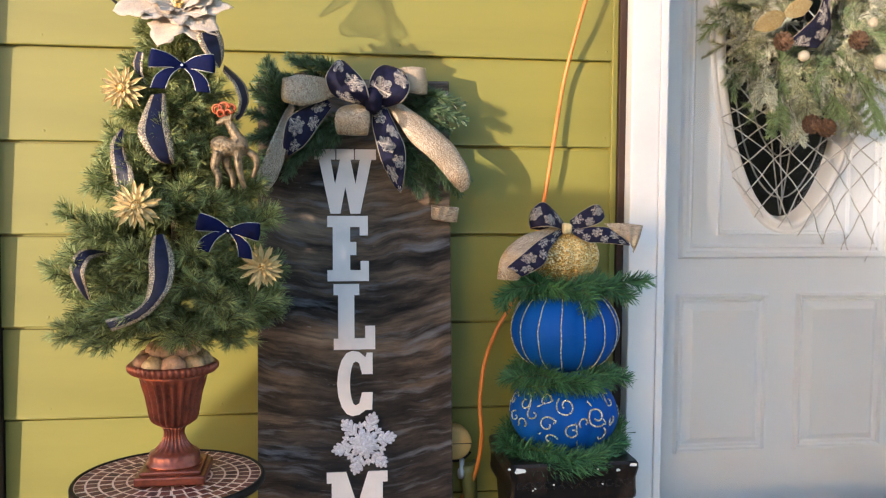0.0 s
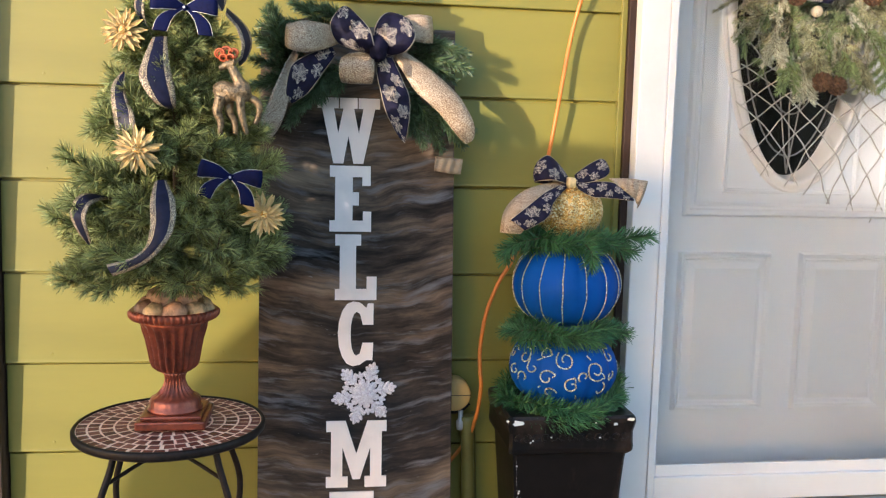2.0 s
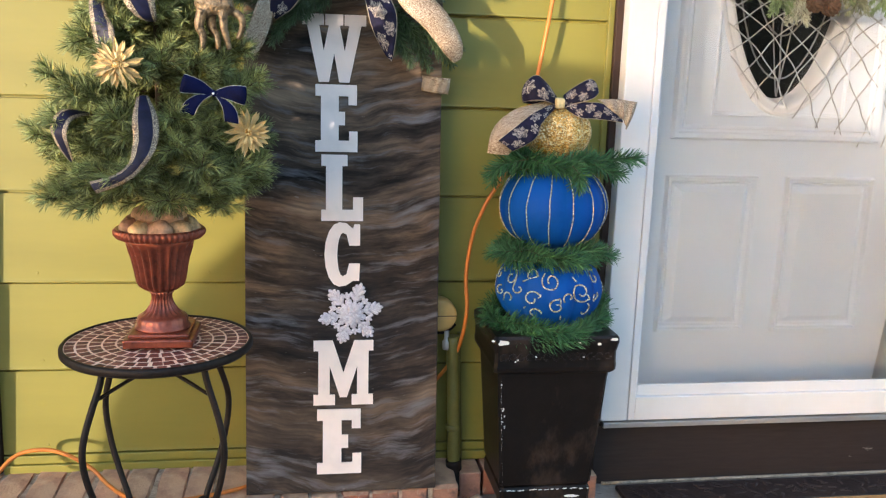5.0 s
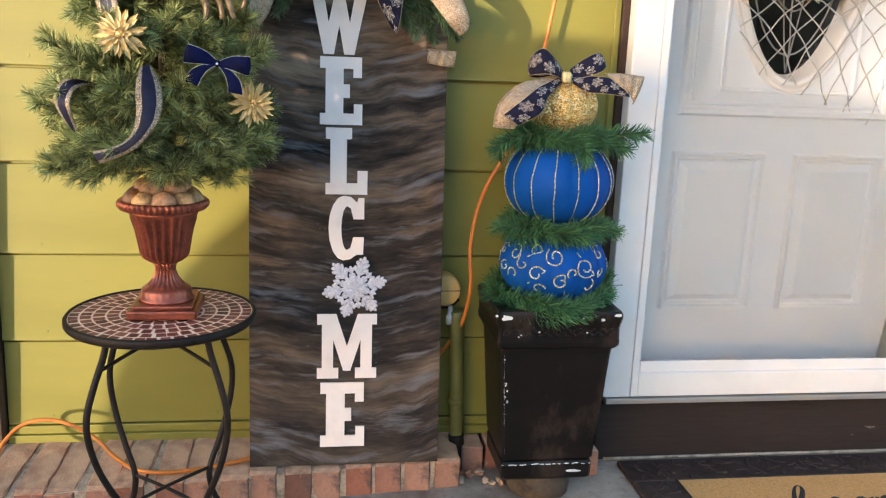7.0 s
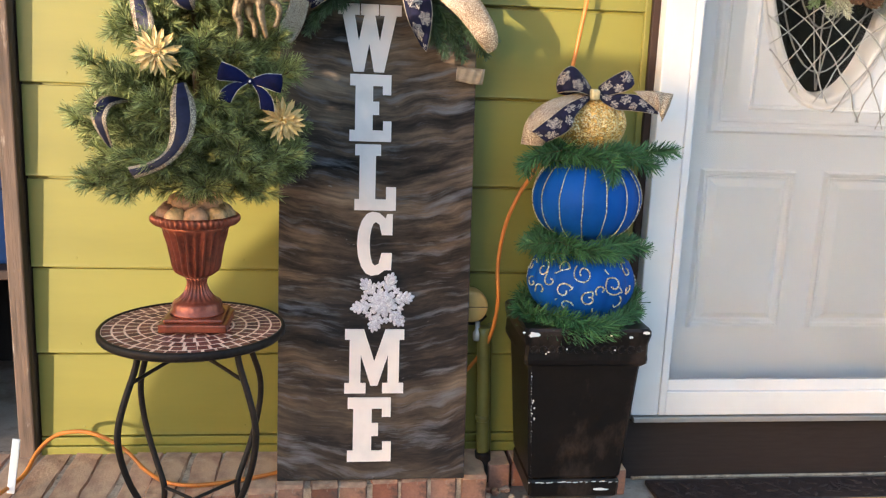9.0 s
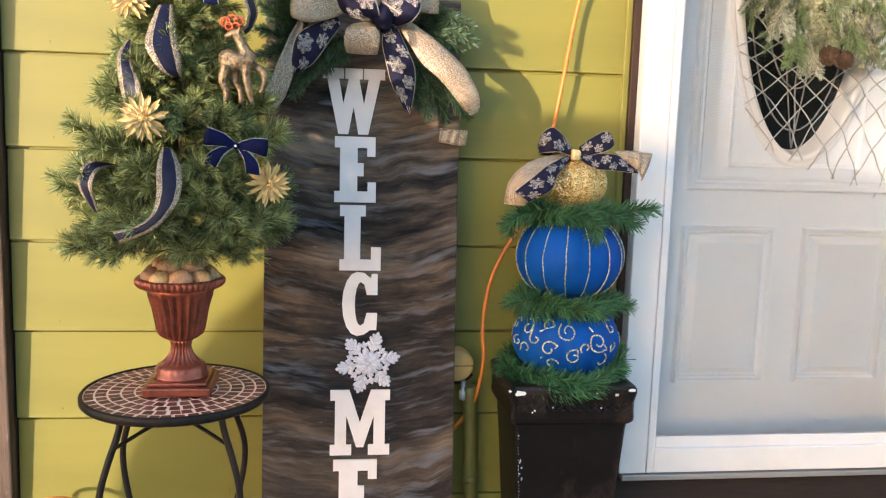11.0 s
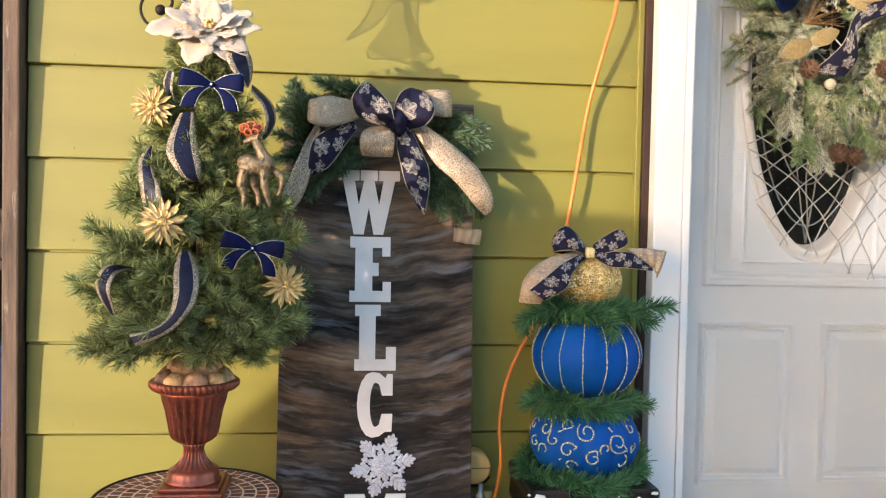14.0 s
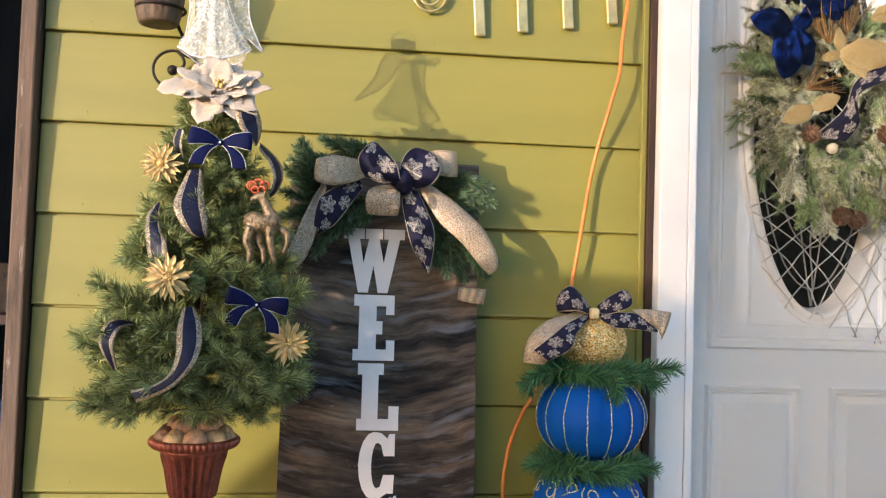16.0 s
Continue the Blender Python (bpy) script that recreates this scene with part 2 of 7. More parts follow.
def add_lathe(bm, prof, centre=(0, 0, 0), n=32, wave=None, mi=0):
    """Turns a profile of (radius, height) round the z axis; wave(angle, i) scales the radius."""
    rings = []
    for i, (r, z) in enumerate(prof):
        ring = []
        for k in range(n):
            a = 2 * math.pi * k / n
            q = r * (wave(a, i) if wave else 1.0)
            ring.append(bm.verts.new((centre[0] + q * math.cos(a), centre[1] + q * math.sin(a), centre[2] + z)))
        rings.append(ring)
    for a, b in zip(rings, rings[1:]):
        for k in range(n):
            f = bm.faces.new((a[k], a[(k + 1) % n], b[(k + 1) % n], b[k]))
            f.material_index, f.smooth = mi, True
    for ring, flip in ((rings[0], True), (rings[-1], False)):
        f = bm.faces.new(ring[::-1] if flip else ring)
        f.material_index = mi
    return bm


def spline(pts, n):
    """Points along a smooth curve through pts."""
    p = [Vector(q) for q in pts]
    out = []
    segs = len(p) - 1
    for i in range(n):
        u = i / (n - 1) * segs
        k = min(int(u), segs - 1)
        t = u - k
        a, b, c, d = p[max(k - 1, 0)], p[k], p[k + 1], p[min(k + 2, segs)]
        out.append(0.5 * ((2 * b) + (c - a) * t + (2 * a - 5 * b + 4 * c - d) * t * t + (3 * b - a - 3 * c + d) * t ** 3))
    return out


def add_tube(bm, pts, radius, n=8, mi=0, taper=None):
    """A round rod along points."""
    rings = []
    last = None
    for i, p in enumerate(pts):
        d = (pts[min(i + 1, len(pts) - 1)] - pts[max(i - 1, 0)]).normalized()
        side = d.cross(Vector((0, 0, 1)) if last is None else last)
        if last is None:
            if side.length < 1e-3:
                side = d.cross(Vector((1, 0, 0)))
            side.normalize()
        else:
            side = (last - d * last.dot(d)).normalized()
        last = side
        up = d.cross(side)
        r = radius * (taper(i / (len(pts) - 1)) if taper else 1.0)
        rings.append([bm.verts.new(p + r * (math.cos(2 * math.pi * k / n) * side + math.sin(2 * math.pi * k / n) * up)) for k in range(n)])
    for a, b in zip(rings, rings[1:]):
        for k in range(n):
            f = bm.faces.new((a[k], a[(k + 1) % n], b[(k + 1) % n], b[k]))
            f.smooth, f.material_index = True, mi
    for ring in (rings[0][::-1], rings[-1]):
        f = bm.faces.new(ring)
        f.material_index = mi
    return bm


def tube(pts, radius, n=8, steps=0, taper=None):
    bm = bmesh.new()
    return add_tube(bm, spline(pts, steps) if steps else [Vector(p) for p in pts], radius, n, 0, taper)


def add_ball(bm, c, r, mi=0, seg=16, rings=10, scale=(1, 1, 1), turn=None):
    m = Matrix.Translation(c) @ (turn or Matrix()) @ Matrix.Diagonal((*scale, 1))
    out = bmesh.ops.create_uvsphere(bm, u_segments=seg, v_segments=rings, radius=r, matrix=m)
    for v in out["verts"]:
        for f in v.link_faces:
            f.material_index, f.smooth = mi, True
    return bm


def extrude_outline(outline, holes_free_depth, y0):
    """A flat solid from an outline of (x, z), between y0 and y0 - depth."""
    bm = bmesh.new()
    vs = [bm.verts.new((x, y0, z)) for x, z in outline]
    f = bm.faces.new(vs)
    r = bmesh.ops.extrude_face_region(bm, geom=[f])
    ext = [v for v in r["geom"] if isinstance(v, bmesh.types.BMVert)]
    bmesh.ops.translate(bm, vec=(0, -holes_free_depth, 0), verts=ext)
    bmesh.ops.recalc_face_normals(bm, faces=bm.faces)
    return bm

# ---- the house front ----
FLOOR = 0.062
LAP = 0.2032
XL, XR = -0.677, 0.688            # ends of the lap siding
DOORY = 0.05                      # face of the entrance door

# out of view; its pale tone is set to bounce light up to the door
ground = part("ground", box((-400, -400, -0.45), (400, 400, -0.30)), SOIL)
tagged(ground, "unseen lawn round the house, kept pale to bounce light", "ground", kind="structure")
porch = part("porch_floor", box((-3.2, -1.35, -0.30), (3.2, 0.9, FLOOR), 0.006), CONCRETE)
tagged(porch, "worn grey concrete porch slab", "floor", kind="structure")

wall = thing("wall_front", (0, 0, FLOOR), "olive green lap siding with painted nail heads", "wall", kind="structure")
part("sheathing", box((XL - 0.03, 0.017, FLOOR), (XR + 0.03, 0.12, 2.9)), BROWN, wall)
part("starter_strip", box((XL, -0.004, 0.1545), (XR, 0.016, 0.1745), 0.002), SIDING, wall)
part("base_strip", box((XL, -0.010, 0.131), (XR, 0.016, 0.1535), 0.002), SIDING, wall)


def lap_board():
    """One lap board, thick at its lower edge, with a soft lower arris."""
    bm = bmesh.new()
    prof = [(0.001, 0.0), (-0.0005, 0.002), (0.0002, 0.006), (0.0085, LAP - 0.0065), (0.0155, LAP - 0.0055), (0.016, LAP + 0.006), (0.0165, LAP + 0.006), (0.0165, 0.0)]
    ends = [[bm.verts.new((x, y, z)) for y, z in prof] for x in (XL, XR)]
    n = len(prof)
    for k in range(n):
        bm.faces.new((ends[0][k], ends[1][k], ends[1][(k + 1) % n], ends[0][(k + 1) % n]))
    bm.faces.new(ends[0][::-1])
    bm.faces.new(ends[1])
    bmesh.ops.recalc_face_normals(bm, faces=bm.faces)
    for x in (-0.60, -0.23, 0.20, 0.655):        # painted-over nail heads
        add_ball(bm, (x + 0.02 * math.sin(x * 50), 0.0014, 0.021), 0.0042, 0, 10, 6, (1, 0.28, 1))
    return mesh_of(bm, "siding_board", SIDING)


LAPMESH = lap_board()
for k in range(14):
    z = 1.6 - 7 * LAP + k * LAP
    ob = part("siding_board", LAPMESH, None, wall, at=(0, 0, z - FLOOR))
    ob.rotation_euler = (0, radians(0.05 * math.sin(k * 2.3)), 0)

post = part("corner_trim", box((-0.718, -0.031, 0.105), (-0.683, 0.10, 2.9), 0.004), POSTM)
tagged(post, "weathered brown wooden corner board beside the siding", "trim", kind="structure")
strip = part("trim", box((0.688, -0.006, 0.13), (0.702, 0.05, 2.9), 0.002), SIDING)
tagged(strip, "olive green painted strip at the siding's end", "trim", kind="structure")
strip = part("trim", box((0.7025, -0.016, 0.13), (0.7195, 0.06, 2.9), 0.002), BROWN)
tagged(strip, "dark brown strip beside the door casing", "trim", kind="structure")

# ---- the dark recess beyond the corner board ----
rec = thing("wall_recess", (-1.0, 0.5, FLOOR), "boarded recess, its deep shade put into near-black colour", "wall", kind="structure")
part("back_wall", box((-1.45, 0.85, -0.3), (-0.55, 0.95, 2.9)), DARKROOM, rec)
# side wall added out of view to keep the sun off the recess
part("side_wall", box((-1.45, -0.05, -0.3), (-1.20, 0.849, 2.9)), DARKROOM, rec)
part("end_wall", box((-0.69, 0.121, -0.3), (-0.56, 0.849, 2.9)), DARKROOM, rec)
lid = part("ceiling", box((-3.2, -0.04, 2.901), (3.2, 0.96, 3.0)), WHITE)
tagged(lid, "white boarded soffit closing the wall head", "ceiling", kind="structure")
side = part("wall_left", box((-3.2, -0.02, FLOOR), (-1.451, 0.1, 2.9)), SIDING)
tagged(side, "olive green wall further along the house", "wall", kind="structure")
side = part("wall_right", box((1.66, -0.02, FLOOR), (3.2, 0.1, 2.9)), SIDING)
tagged(side, "olive green wall past the entrance", "wall", kind="structure")

# ---- the rest of the house, closed behind the front ----
back = part("wall_back", box((-3.2, 5.9, -0.3), (3.2, 6.0, 2.9)), SIDING)
tagged(back, "plain olive green rear wall of the house", "wall", kind="structure")
for name, x in (("wall_west", -3.2), ("wall_east", 3.1)):
    w = part(name, box((x, 0.9605, -0.3), (x + 0.1, 5.899, 2.9)), SIDING)
    tagged(w, "plain olive green end wall of the house", "wall", kind="structure")
ROOFM = mat("grey_shingle", (0.10, 0.095, 0.09), 0.9, var=0.3, scale=6, fine=60, relief=0.6)
bm = bmesh.new()
ends = [[bm.verts.new((x, y, z)) for y, z in ((-0.03, 3.001), (6.0, 3.001), (2.98, 4.6))] for x in (-3.25, 3.25)]
bm.faces.new(ends[0])
bm.faces.new(ends[1][::-1])
for k in range(3):
    bm.faces.new((ends[0][k], ends[0][(k + 1) % 3], ends[1][(k + 1) % 3], ends[1][k]))
bmesh.ops.recalc_face_normals(bm, faces=bm.faces)
roof = part("roof", bm, ROOFM)
tagged(roof, "plain grey shingled gable roof", "roof", kind="structure")

# ---- entrance: casing, storm door, door ----
casing = thing("door_casing", (0.72, 0, 0.22), "white painted wooden door casing", "door frame", kind="structure")
part("jamb", box((0.7200, -0.052, 0.238), (0.788, 0.16, 2.42), 0.003), WHITE, casing)
part("jamb", box((1.575, -0.052, 0.238), (1.645, 0.16, 2.42), 0.003), WHITE, casing)
part("head", box((0.7200, -0.052, 2.421), (1.645, 0.10, 2.52), 0.003), WHITE, casing)
part("wall_over_door", box((0.7200, 0.0, 2.521), (1.659, 0.10, 2.9)), SIDING, casing)

sill = part("door_sill", box((0.728, -0.055, 0.2205), (1.66, 0.16, 0.2345), 0.002), ALU)
tagged(sill, "dull aluminium door sill", "sill", kind="structure")
riser = part("riser", box((0.715, -0.034, FLOOR), (1.9, 0.10, 0.22), 0.004), RISER)
tagged(riser, "dark brown painted board under the door sill", "riser", kind="structure")
bead = part("trim", tube([(0.74, -0.0375, FLOOR + 0.004), (1.10, -0.0385, FLOOR + 0.005), (1.5, -0.0375, FLOOR + 0.004), (1.9, -0.038, FLOOR + 0.005)], 0.0042, 6, 40), MORTAR)
tagged(bead, "worn pale caulk bead along the foot of the riser", "trim", kind="structure")

storm = thing("storm_door", (0.79, -0.04, 0.238), "white storm door with one full pane of glass", "door", kind="structure")


def frame_bars(parent, x0, x1, z0, z1, w_side, w_bot, w_top, y0, y1, m, bev=0.003, names=("stile", "rail")):
    part(names[0], box((x0, y0, z0), (x0 + w_side, y1, z1), bev), m, parent)
    part(names[0], box((x1 - w_side, y0, z0), (x1, y1, z1), bev), m, parent)
    part(names[1], box((x0 + w_side, y0 + 0.0004, z0), (x1 - w_side, y1, z0 + w_bot), bev), m, parent)
    part(names[1], box((x0 + w_side, y0 + 0.0004, z1 - w_top), (x1 - w_side, y1, z1), bev), m, parent)


frame_bars(storm, 0.7885, 1.5745, 0.240, 2.415, 0.0165, 0.060, 0.06, -0.055, -0.028, WHITE, 0.002)
frame_bars(storm, 0.8055, 1.5575, 0.3005, 2.3545, 0.005, 0.028, 0.028, -0.046, -0.034, WHITE, 0.002, ("glazing_bead", "glazing_bead"))


def glass_mat():
    m = bpy.data.materials.new("clear_glass")
    m.use_nodes = True
    nt = m.node_tree
    out = nt.nodes["Material Output"]
    tr = nt.nodes.new("ShaderNodeBsdfTransparent")
    tr.inputs[0].default_value = (0.985, 0.988, 0.990, 1)
    gl = nt.nodes.new("ShaderNodeBsdfGlossy")
    gl.inputs["Roughness"].default_value = 0.02
    fr = nt.nodes.new("ShaderNodeFresnel")
    fr.inputs["IOR"].default_value = 1.5
    mx = nt.nodes.new("ShaderNodeMixShader")
    nt.links.new(fr.outputs[0], mx.inputs[0])
    nt.links.new(tr.outputs[0], mx.inputs[1])
    nt.links.new(gl.outputs[0], mx.inputs[2])
    nt.links.new(mx.outputs[0], out.inputs["Surface"])
    return m


GLASS = glass_mat()
pane = part("pane", box((0.8107, -0.043, 0.3287), (1.5523, -0.039, 2.3263)), GLASS, storm)
pane.visible_shadow = False

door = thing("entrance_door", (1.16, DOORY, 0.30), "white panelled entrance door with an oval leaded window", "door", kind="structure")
OVX, OVZ, OVA, OVB = 1.165, 1.5535, 0.169, 0.523
RING = 0.014                      # how far the leaf's opening stands back from the glass edge


def door_slab():
    """The door leaf with an oval opening through it, and its raised panels."""
    x0, x1, z0, z1 = 0.7690, 1.5320, 0.262, 2.370
    bm = bmesh.new()
    n = 96
    for y, flip in ((DOORY, False), (DOORY + 0.042, True)):
        inner = [bm.verts.new((OVX + (OVA + RING) * math.cos(2 * math.pi * k / n), y, OVZ + (OVB + RING) * math.sin(2 * math.pi * k / n))) for k in range(n)]
        outer = []
        for k in range(n):
            a = 2 * math.pi * k / n
            c, s = math.cos(a), math.sin(a)
            f = min((x1 - OVX) / abs(c) if abs(c) > 1e-6 else 1e9, (z1 - OVZ if s > 0 else OVZ - z0) / abs(s) if abs(s) > 1e-6 else 1e9)
            px, pz = OVX + f * c, OVZ + f * s
            outer.append(bm.verts.new((max(x0, min(x1, px)), y, max(z0, min(z1, pz)))))
        for k in range(n):
            q = (inner[k], inner[(k + 1) % n], outer[(k + 1) % n], outer[k])
            bm.faces.new(q[::-1] if flip else q)
        if flip:
            for k in range(n):
                bm.faces.new((first[k], inner[k], inner[(k + 1) % n], first[(k + 1) % n]))
        first = inner
    bmesh.ops.recalc_face_normals(bm, faces=bm.faces)
    return bm


part("door_leaf", door_slab(), DOOR, door)


def panel_ring(x0, x1, z0, z1, w, h):
    """A mitred moulding round a rectangle on the door face."""
    bm = bmesh.new()
    prof = [(0.0, 0.0), (0.002, h * 0.55), (w * 0.16, h), (w * 0.42, h * 0.9), (w * 0.55, h * 0.25), (w * 0.72, h * 0.18), (w * 0.80, h * 0.5), (w, 0.0)]
    loops = []
    for d, y in prof:
        loops.append([bm.verts.new((x, DOORY - y - 0.0003, z)) for x, z in ((x0 + d, z0 + d), (x1 - d, z0 + d), (x1 - d, z1 - d), (x0 + d, z1 - d))])
    for a, b in zip(loops, loops[1:]):
        for k in range(4):
            bm.faces.new((a[k], a[(k + 1) % 4], b[(k + 1) % 4], b[k]))
    bmesh.ops.recalc_face_normals(bm, faces=bm.faces)
    return bm


def raised_field(x0, x1, z0, z1, h):
    bm = bmesh.new()
    a = [bm.verts.new((x, DOORY - 0.0003, z)) for x, z in ((x0, z0), (x1, z0), (x1, z1), (x0, z1))]
    d = 0.016
    b = [bm.verts.new((x, DOORY - h, z)) for x, z in ((x0 + d, z0 + d), (x1 - d, z0 + d), (x1 - d, z1 - d), (x0 + d, z1 - d))]
    for k in range(4):
        bm.faces.new((a[k], a[(k + 1) % 4], b[(k + 1) % 4], b[k]))
    bm.faces.new(b)
    bmesh.ops.recalc_face_normals(bm, faces=bm.faces)
    return bm


for x0, x1 in ((0.879, 1.122), (1.198, 1.441)):
    p = part("door_panel", raised_field(x0 + 0.024, x1 - 0.024, 0.461, 0.813, 0.015), DOOR, door)
    part("moulding", panel_ring(x0, x1, 0.436, 0.838, 0.021, 0.017), DOOR, p)
p = part("upper_panel", panel_ring(0.883, 1.437, 0.926, 2.16, 0.036, 0.014), DOOR, door)
part("moulding", panel_ring(0.983, 1.337, 0.984, 2.09, 0.012, 0.007), DOOR, p)


def oval_ring():
    """The moulded ring round the oval window."""
    bm = bmesh.new()
    n = 96
    prof = [(0.0, -0.040), (0.003, -0.034), (0.010, -0.010), (0.0135, 0.010), (0.019, 0.017), (0.027, 0.016), (0.033, 0.007), (0.036, 0.006), (0.039, 0.009), (0.043, 0.008), (0.046, 0.0)]
    rings = [[bm.verts.new((OVX + (OVA + d) * math.cos(2 * math.pi * k / n), DOORY - y, OVZ + (OVB + d) * math.sin(2 * math.pi * k / n))) for k in range(n)] for d, y in prof]
    for a, b in zip(rings, rings[1:]):
        for k in range(n):
            f = bm.faces.new((a[k], a[(k + 1) % n], b[(k + 1) % n], b[k]))
            f.smooth = True
    bmesh.ops.recalc_face_normals(bm, faces=bm.faces)
    return bm


oval = part("oval_window", oval_ring(), WHITE, door)


def oval_disc(y):
    bm = bmesh.new()
    n = 64
    for dy in (0.0, 0.004):
        vs = [bm.verts.new((OVX + OVA * math.cos(2 * math.pi * k / n), y + dy, OVZ + OVB * math.sin(2 * math.pi * k / n))) for k in range(n)]
        bm.faces.new(vs)
    bmesh.ops.recalc_face_normals(bm, faces=bm.faces)
    return bm


g = part("pane", oval_disc(DOORY + 0.036), GLASS, oval)
g.visible_shadow = False
hall = thing("hallway", (1.16, 1.2, 0.24), "hallway behind the door, coloured near-black as unlit", "room", kind="structure")
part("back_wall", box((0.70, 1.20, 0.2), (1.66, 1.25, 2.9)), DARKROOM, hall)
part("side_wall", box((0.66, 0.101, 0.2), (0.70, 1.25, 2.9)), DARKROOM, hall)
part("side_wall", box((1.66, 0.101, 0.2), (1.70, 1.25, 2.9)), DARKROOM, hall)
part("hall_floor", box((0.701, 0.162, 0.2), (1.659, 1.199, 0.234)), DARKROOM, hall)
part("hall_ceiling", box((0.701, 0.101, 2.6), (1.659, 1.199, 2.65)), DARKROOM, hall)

# ---- brick ledge ----
ledge = thing("brick_ledge", (-0.2, -0.1, FLOOR), "low ledge of worn red bricks set on edge", "ledge", kind="structure")


def ledge_front(x):
    return -0.236 + (x + 0.5) * 0.105


def mortar_bed():
    bm = bmesh.new()
    q = [(-0.80, 0.014), (0.342, 0.014), (0.342, ledge_front(0.342) + 0.004), (-0.80, ledge_front(-0.80) + 0.004)]
    lo = [bm.verts.new((x, y, FLOOR - 0.004)) for x, y in q]
    hi = [bm.verts.new((x, y, 0.1342 + 0.024 * (y - 0.014))) for x, y in q]
    bm.faces.new(lo)
    bm.faces.new(hi)
    for k in range(4):
        bm.faces.new((lo[k], lo[(k + 1) % 4], hi[(k + 1) % 4], hi[k]))
    bmesh.ops.recalc_face_normals(bm, faces=bm.faces)
    return bm


part("mortar_bed", mortar_bed(), MORTAR, ledge)

# ---- the welcome board ----
BX0, BX1 = -0.124, 0.297
BOT, TOP = 0.137, 1.335           # heights of its ends
LEAN_A = math.atan2(0.125, TOP - BOT)


def on_board(x, z, out=0.0):
    """A place on the board's face, which leans back against the wall."""
    f = (z - BOT) / (TOP - BOT)
    return Vector((x, -0.163 + 0.125 * f - out * math.cos(LEAN_A), z + out * math.sin(LEAN_A)))


def board_mat():
    """Plywood brushed with black and brown stain: long streaks across, pale scuffs."""
    m = bpy.data.materials.new("streaky_dark_stain")
    m.use_nodes = True
    nt = m.node_tree
    b = nt.nodes["Principled BSDF"]
    b.inputs["Roughness"].default_value, b.inputs["Specular IOR Level"].default_value = 0.75, 0.15
    wob = noise_tex(nt, 3.6, 3)
    co = nt.nodes.new("ShaderNodeTexCoord")
    xyz = nt.nodes.new("ShaderNodeSeparateXYZ")
    nt.links.new(co.outputs["Object"], xyz.inputs[0])
    arc = node(nt, "ShaderNodeMath", operation="SINE")         # each sweep of the brush sags in an arc
    turn = node(nt, "ShaderNodeMath", operation="MULTIPLY_ADD")
    turn.inputs[1].default_value, turn.inputs[2].default_value = 7.5, 0.9
    nt.links.new(xyz.outputs[0], turn.inputs[0])
    nt.links.new(turn.outputs[0], arc.inputs[0])
    sag = node(nt, "ShaderNodeMath", operation="MULTIPLY_ADD")
    sag.inputs[1].default_value = 0.30
    nt.links.new(arc.outputs[0], sag.inputs[0])
    nt.links.new(wob, sag.inputs[2])
    add = node(nt, "ShaderNodeVectorMath", operation="MULTIPLY_ADD")
    cmb = nt.nodes.new("ShaderNodeCombineXYZ")
    nt.links.new(sag.outputs[0], cmb.inputs[2])
    nt.links.new(cmb.outputs[0], add.inputs[0])
    add.inputs[1].default_value = (0, 0, 0.10)
    nt.links.new(co.outputs["Object"], add.inputs[2])

    def streak(scale, stretch, detail, off):
        mp = nt.nodes.new("ShaderNodeMapping")
        mp.inputs["Scale"].default_value = stretch
        mp.inputs["Location"].default_value = (off, off, off)
        nt.links.new(add.outputs[0], mp.inputs["Vector"])
        n = nt.nodes.new("ShaderNodeTexNoise")
        n.inputs["Scale"].default_value, n.inputs["Detail"].default_value, n.inputs["Roughness"].default_value = scale, detail, 0.62
        nt.links.new(mp.outputs[0], n.inputs["Vector"])
        return n.outputs["Fac"]

    a = ramp(nt, streak(5, (0.70, 1, 2.9), 8, 0), [(0.34, (0.015, 0.012, 0.011)), (0.44, (0.052, 0.039, 0.031)), (0.53, (0.135, 0.096, 0.068)), (0.68, (0.25, 0.187, 0.134))])
    g = ramp(nt, streak(24, (0.26, 1, 4.2), 8, 3), [(0.34, (0.38, 0.38, 0.41)), (0.66, (1.45, 1.38, 1.30))])
    c = mixc(nt, 0.75, a, g, "MULTIPLY")
    low = node(nt, "ShaderNodeMath", operation="MULTIPLY_ADD")      # the colour turns darker towards the foot
    low.inputs[1].default_value, low.inputs[2].default_value = -0.26, 0.13
    nt.links.new(xyz.outputs[2], low.inputs[0])
    dark_foot = node(nt, "ShaderNodeMath", operation="ADD")
    nt.links.new(streak(2.6, (1, 1, 1.2), 3, 5), dark_foot.inputs[0])
    nt.links.new(low.outputs[0], dark_foot.inputs[1])
    p = ramp(nt, dark_foot.outputs[0], [(0.40, (0, 0, 0)), (0.62, (1, 1, 1))])
    c = mixc(nt, p, c, mixc(nt, 0.62, c, (0.014, 0.014, 0.017)))
    s = ramp(nt, streak(15, (0.42, 1, 2.9), 8, 7), [(0.53, (0, 0, 0)), (0.70, (0.80, 0.80, 0.80))])
    c = mixc(nt, s, c, (0.185, 0.182, 0.195))
    k = ramp(nt, streak(70, (0.5, 1, 1.5), 3, 11), [(0.70, (0, 0, 0)), (0.76, (0.7, 0.7, 0.7))])
    c = mixc(nt, k, c, (0.24, 0.22, 0.21))
    nt.links.new(c, b.inputs["Base Color"])
    bump(nt, b, streak(40, (0.2, 1, 5.0), 4, 1), 0.3, 0.001)
    return m


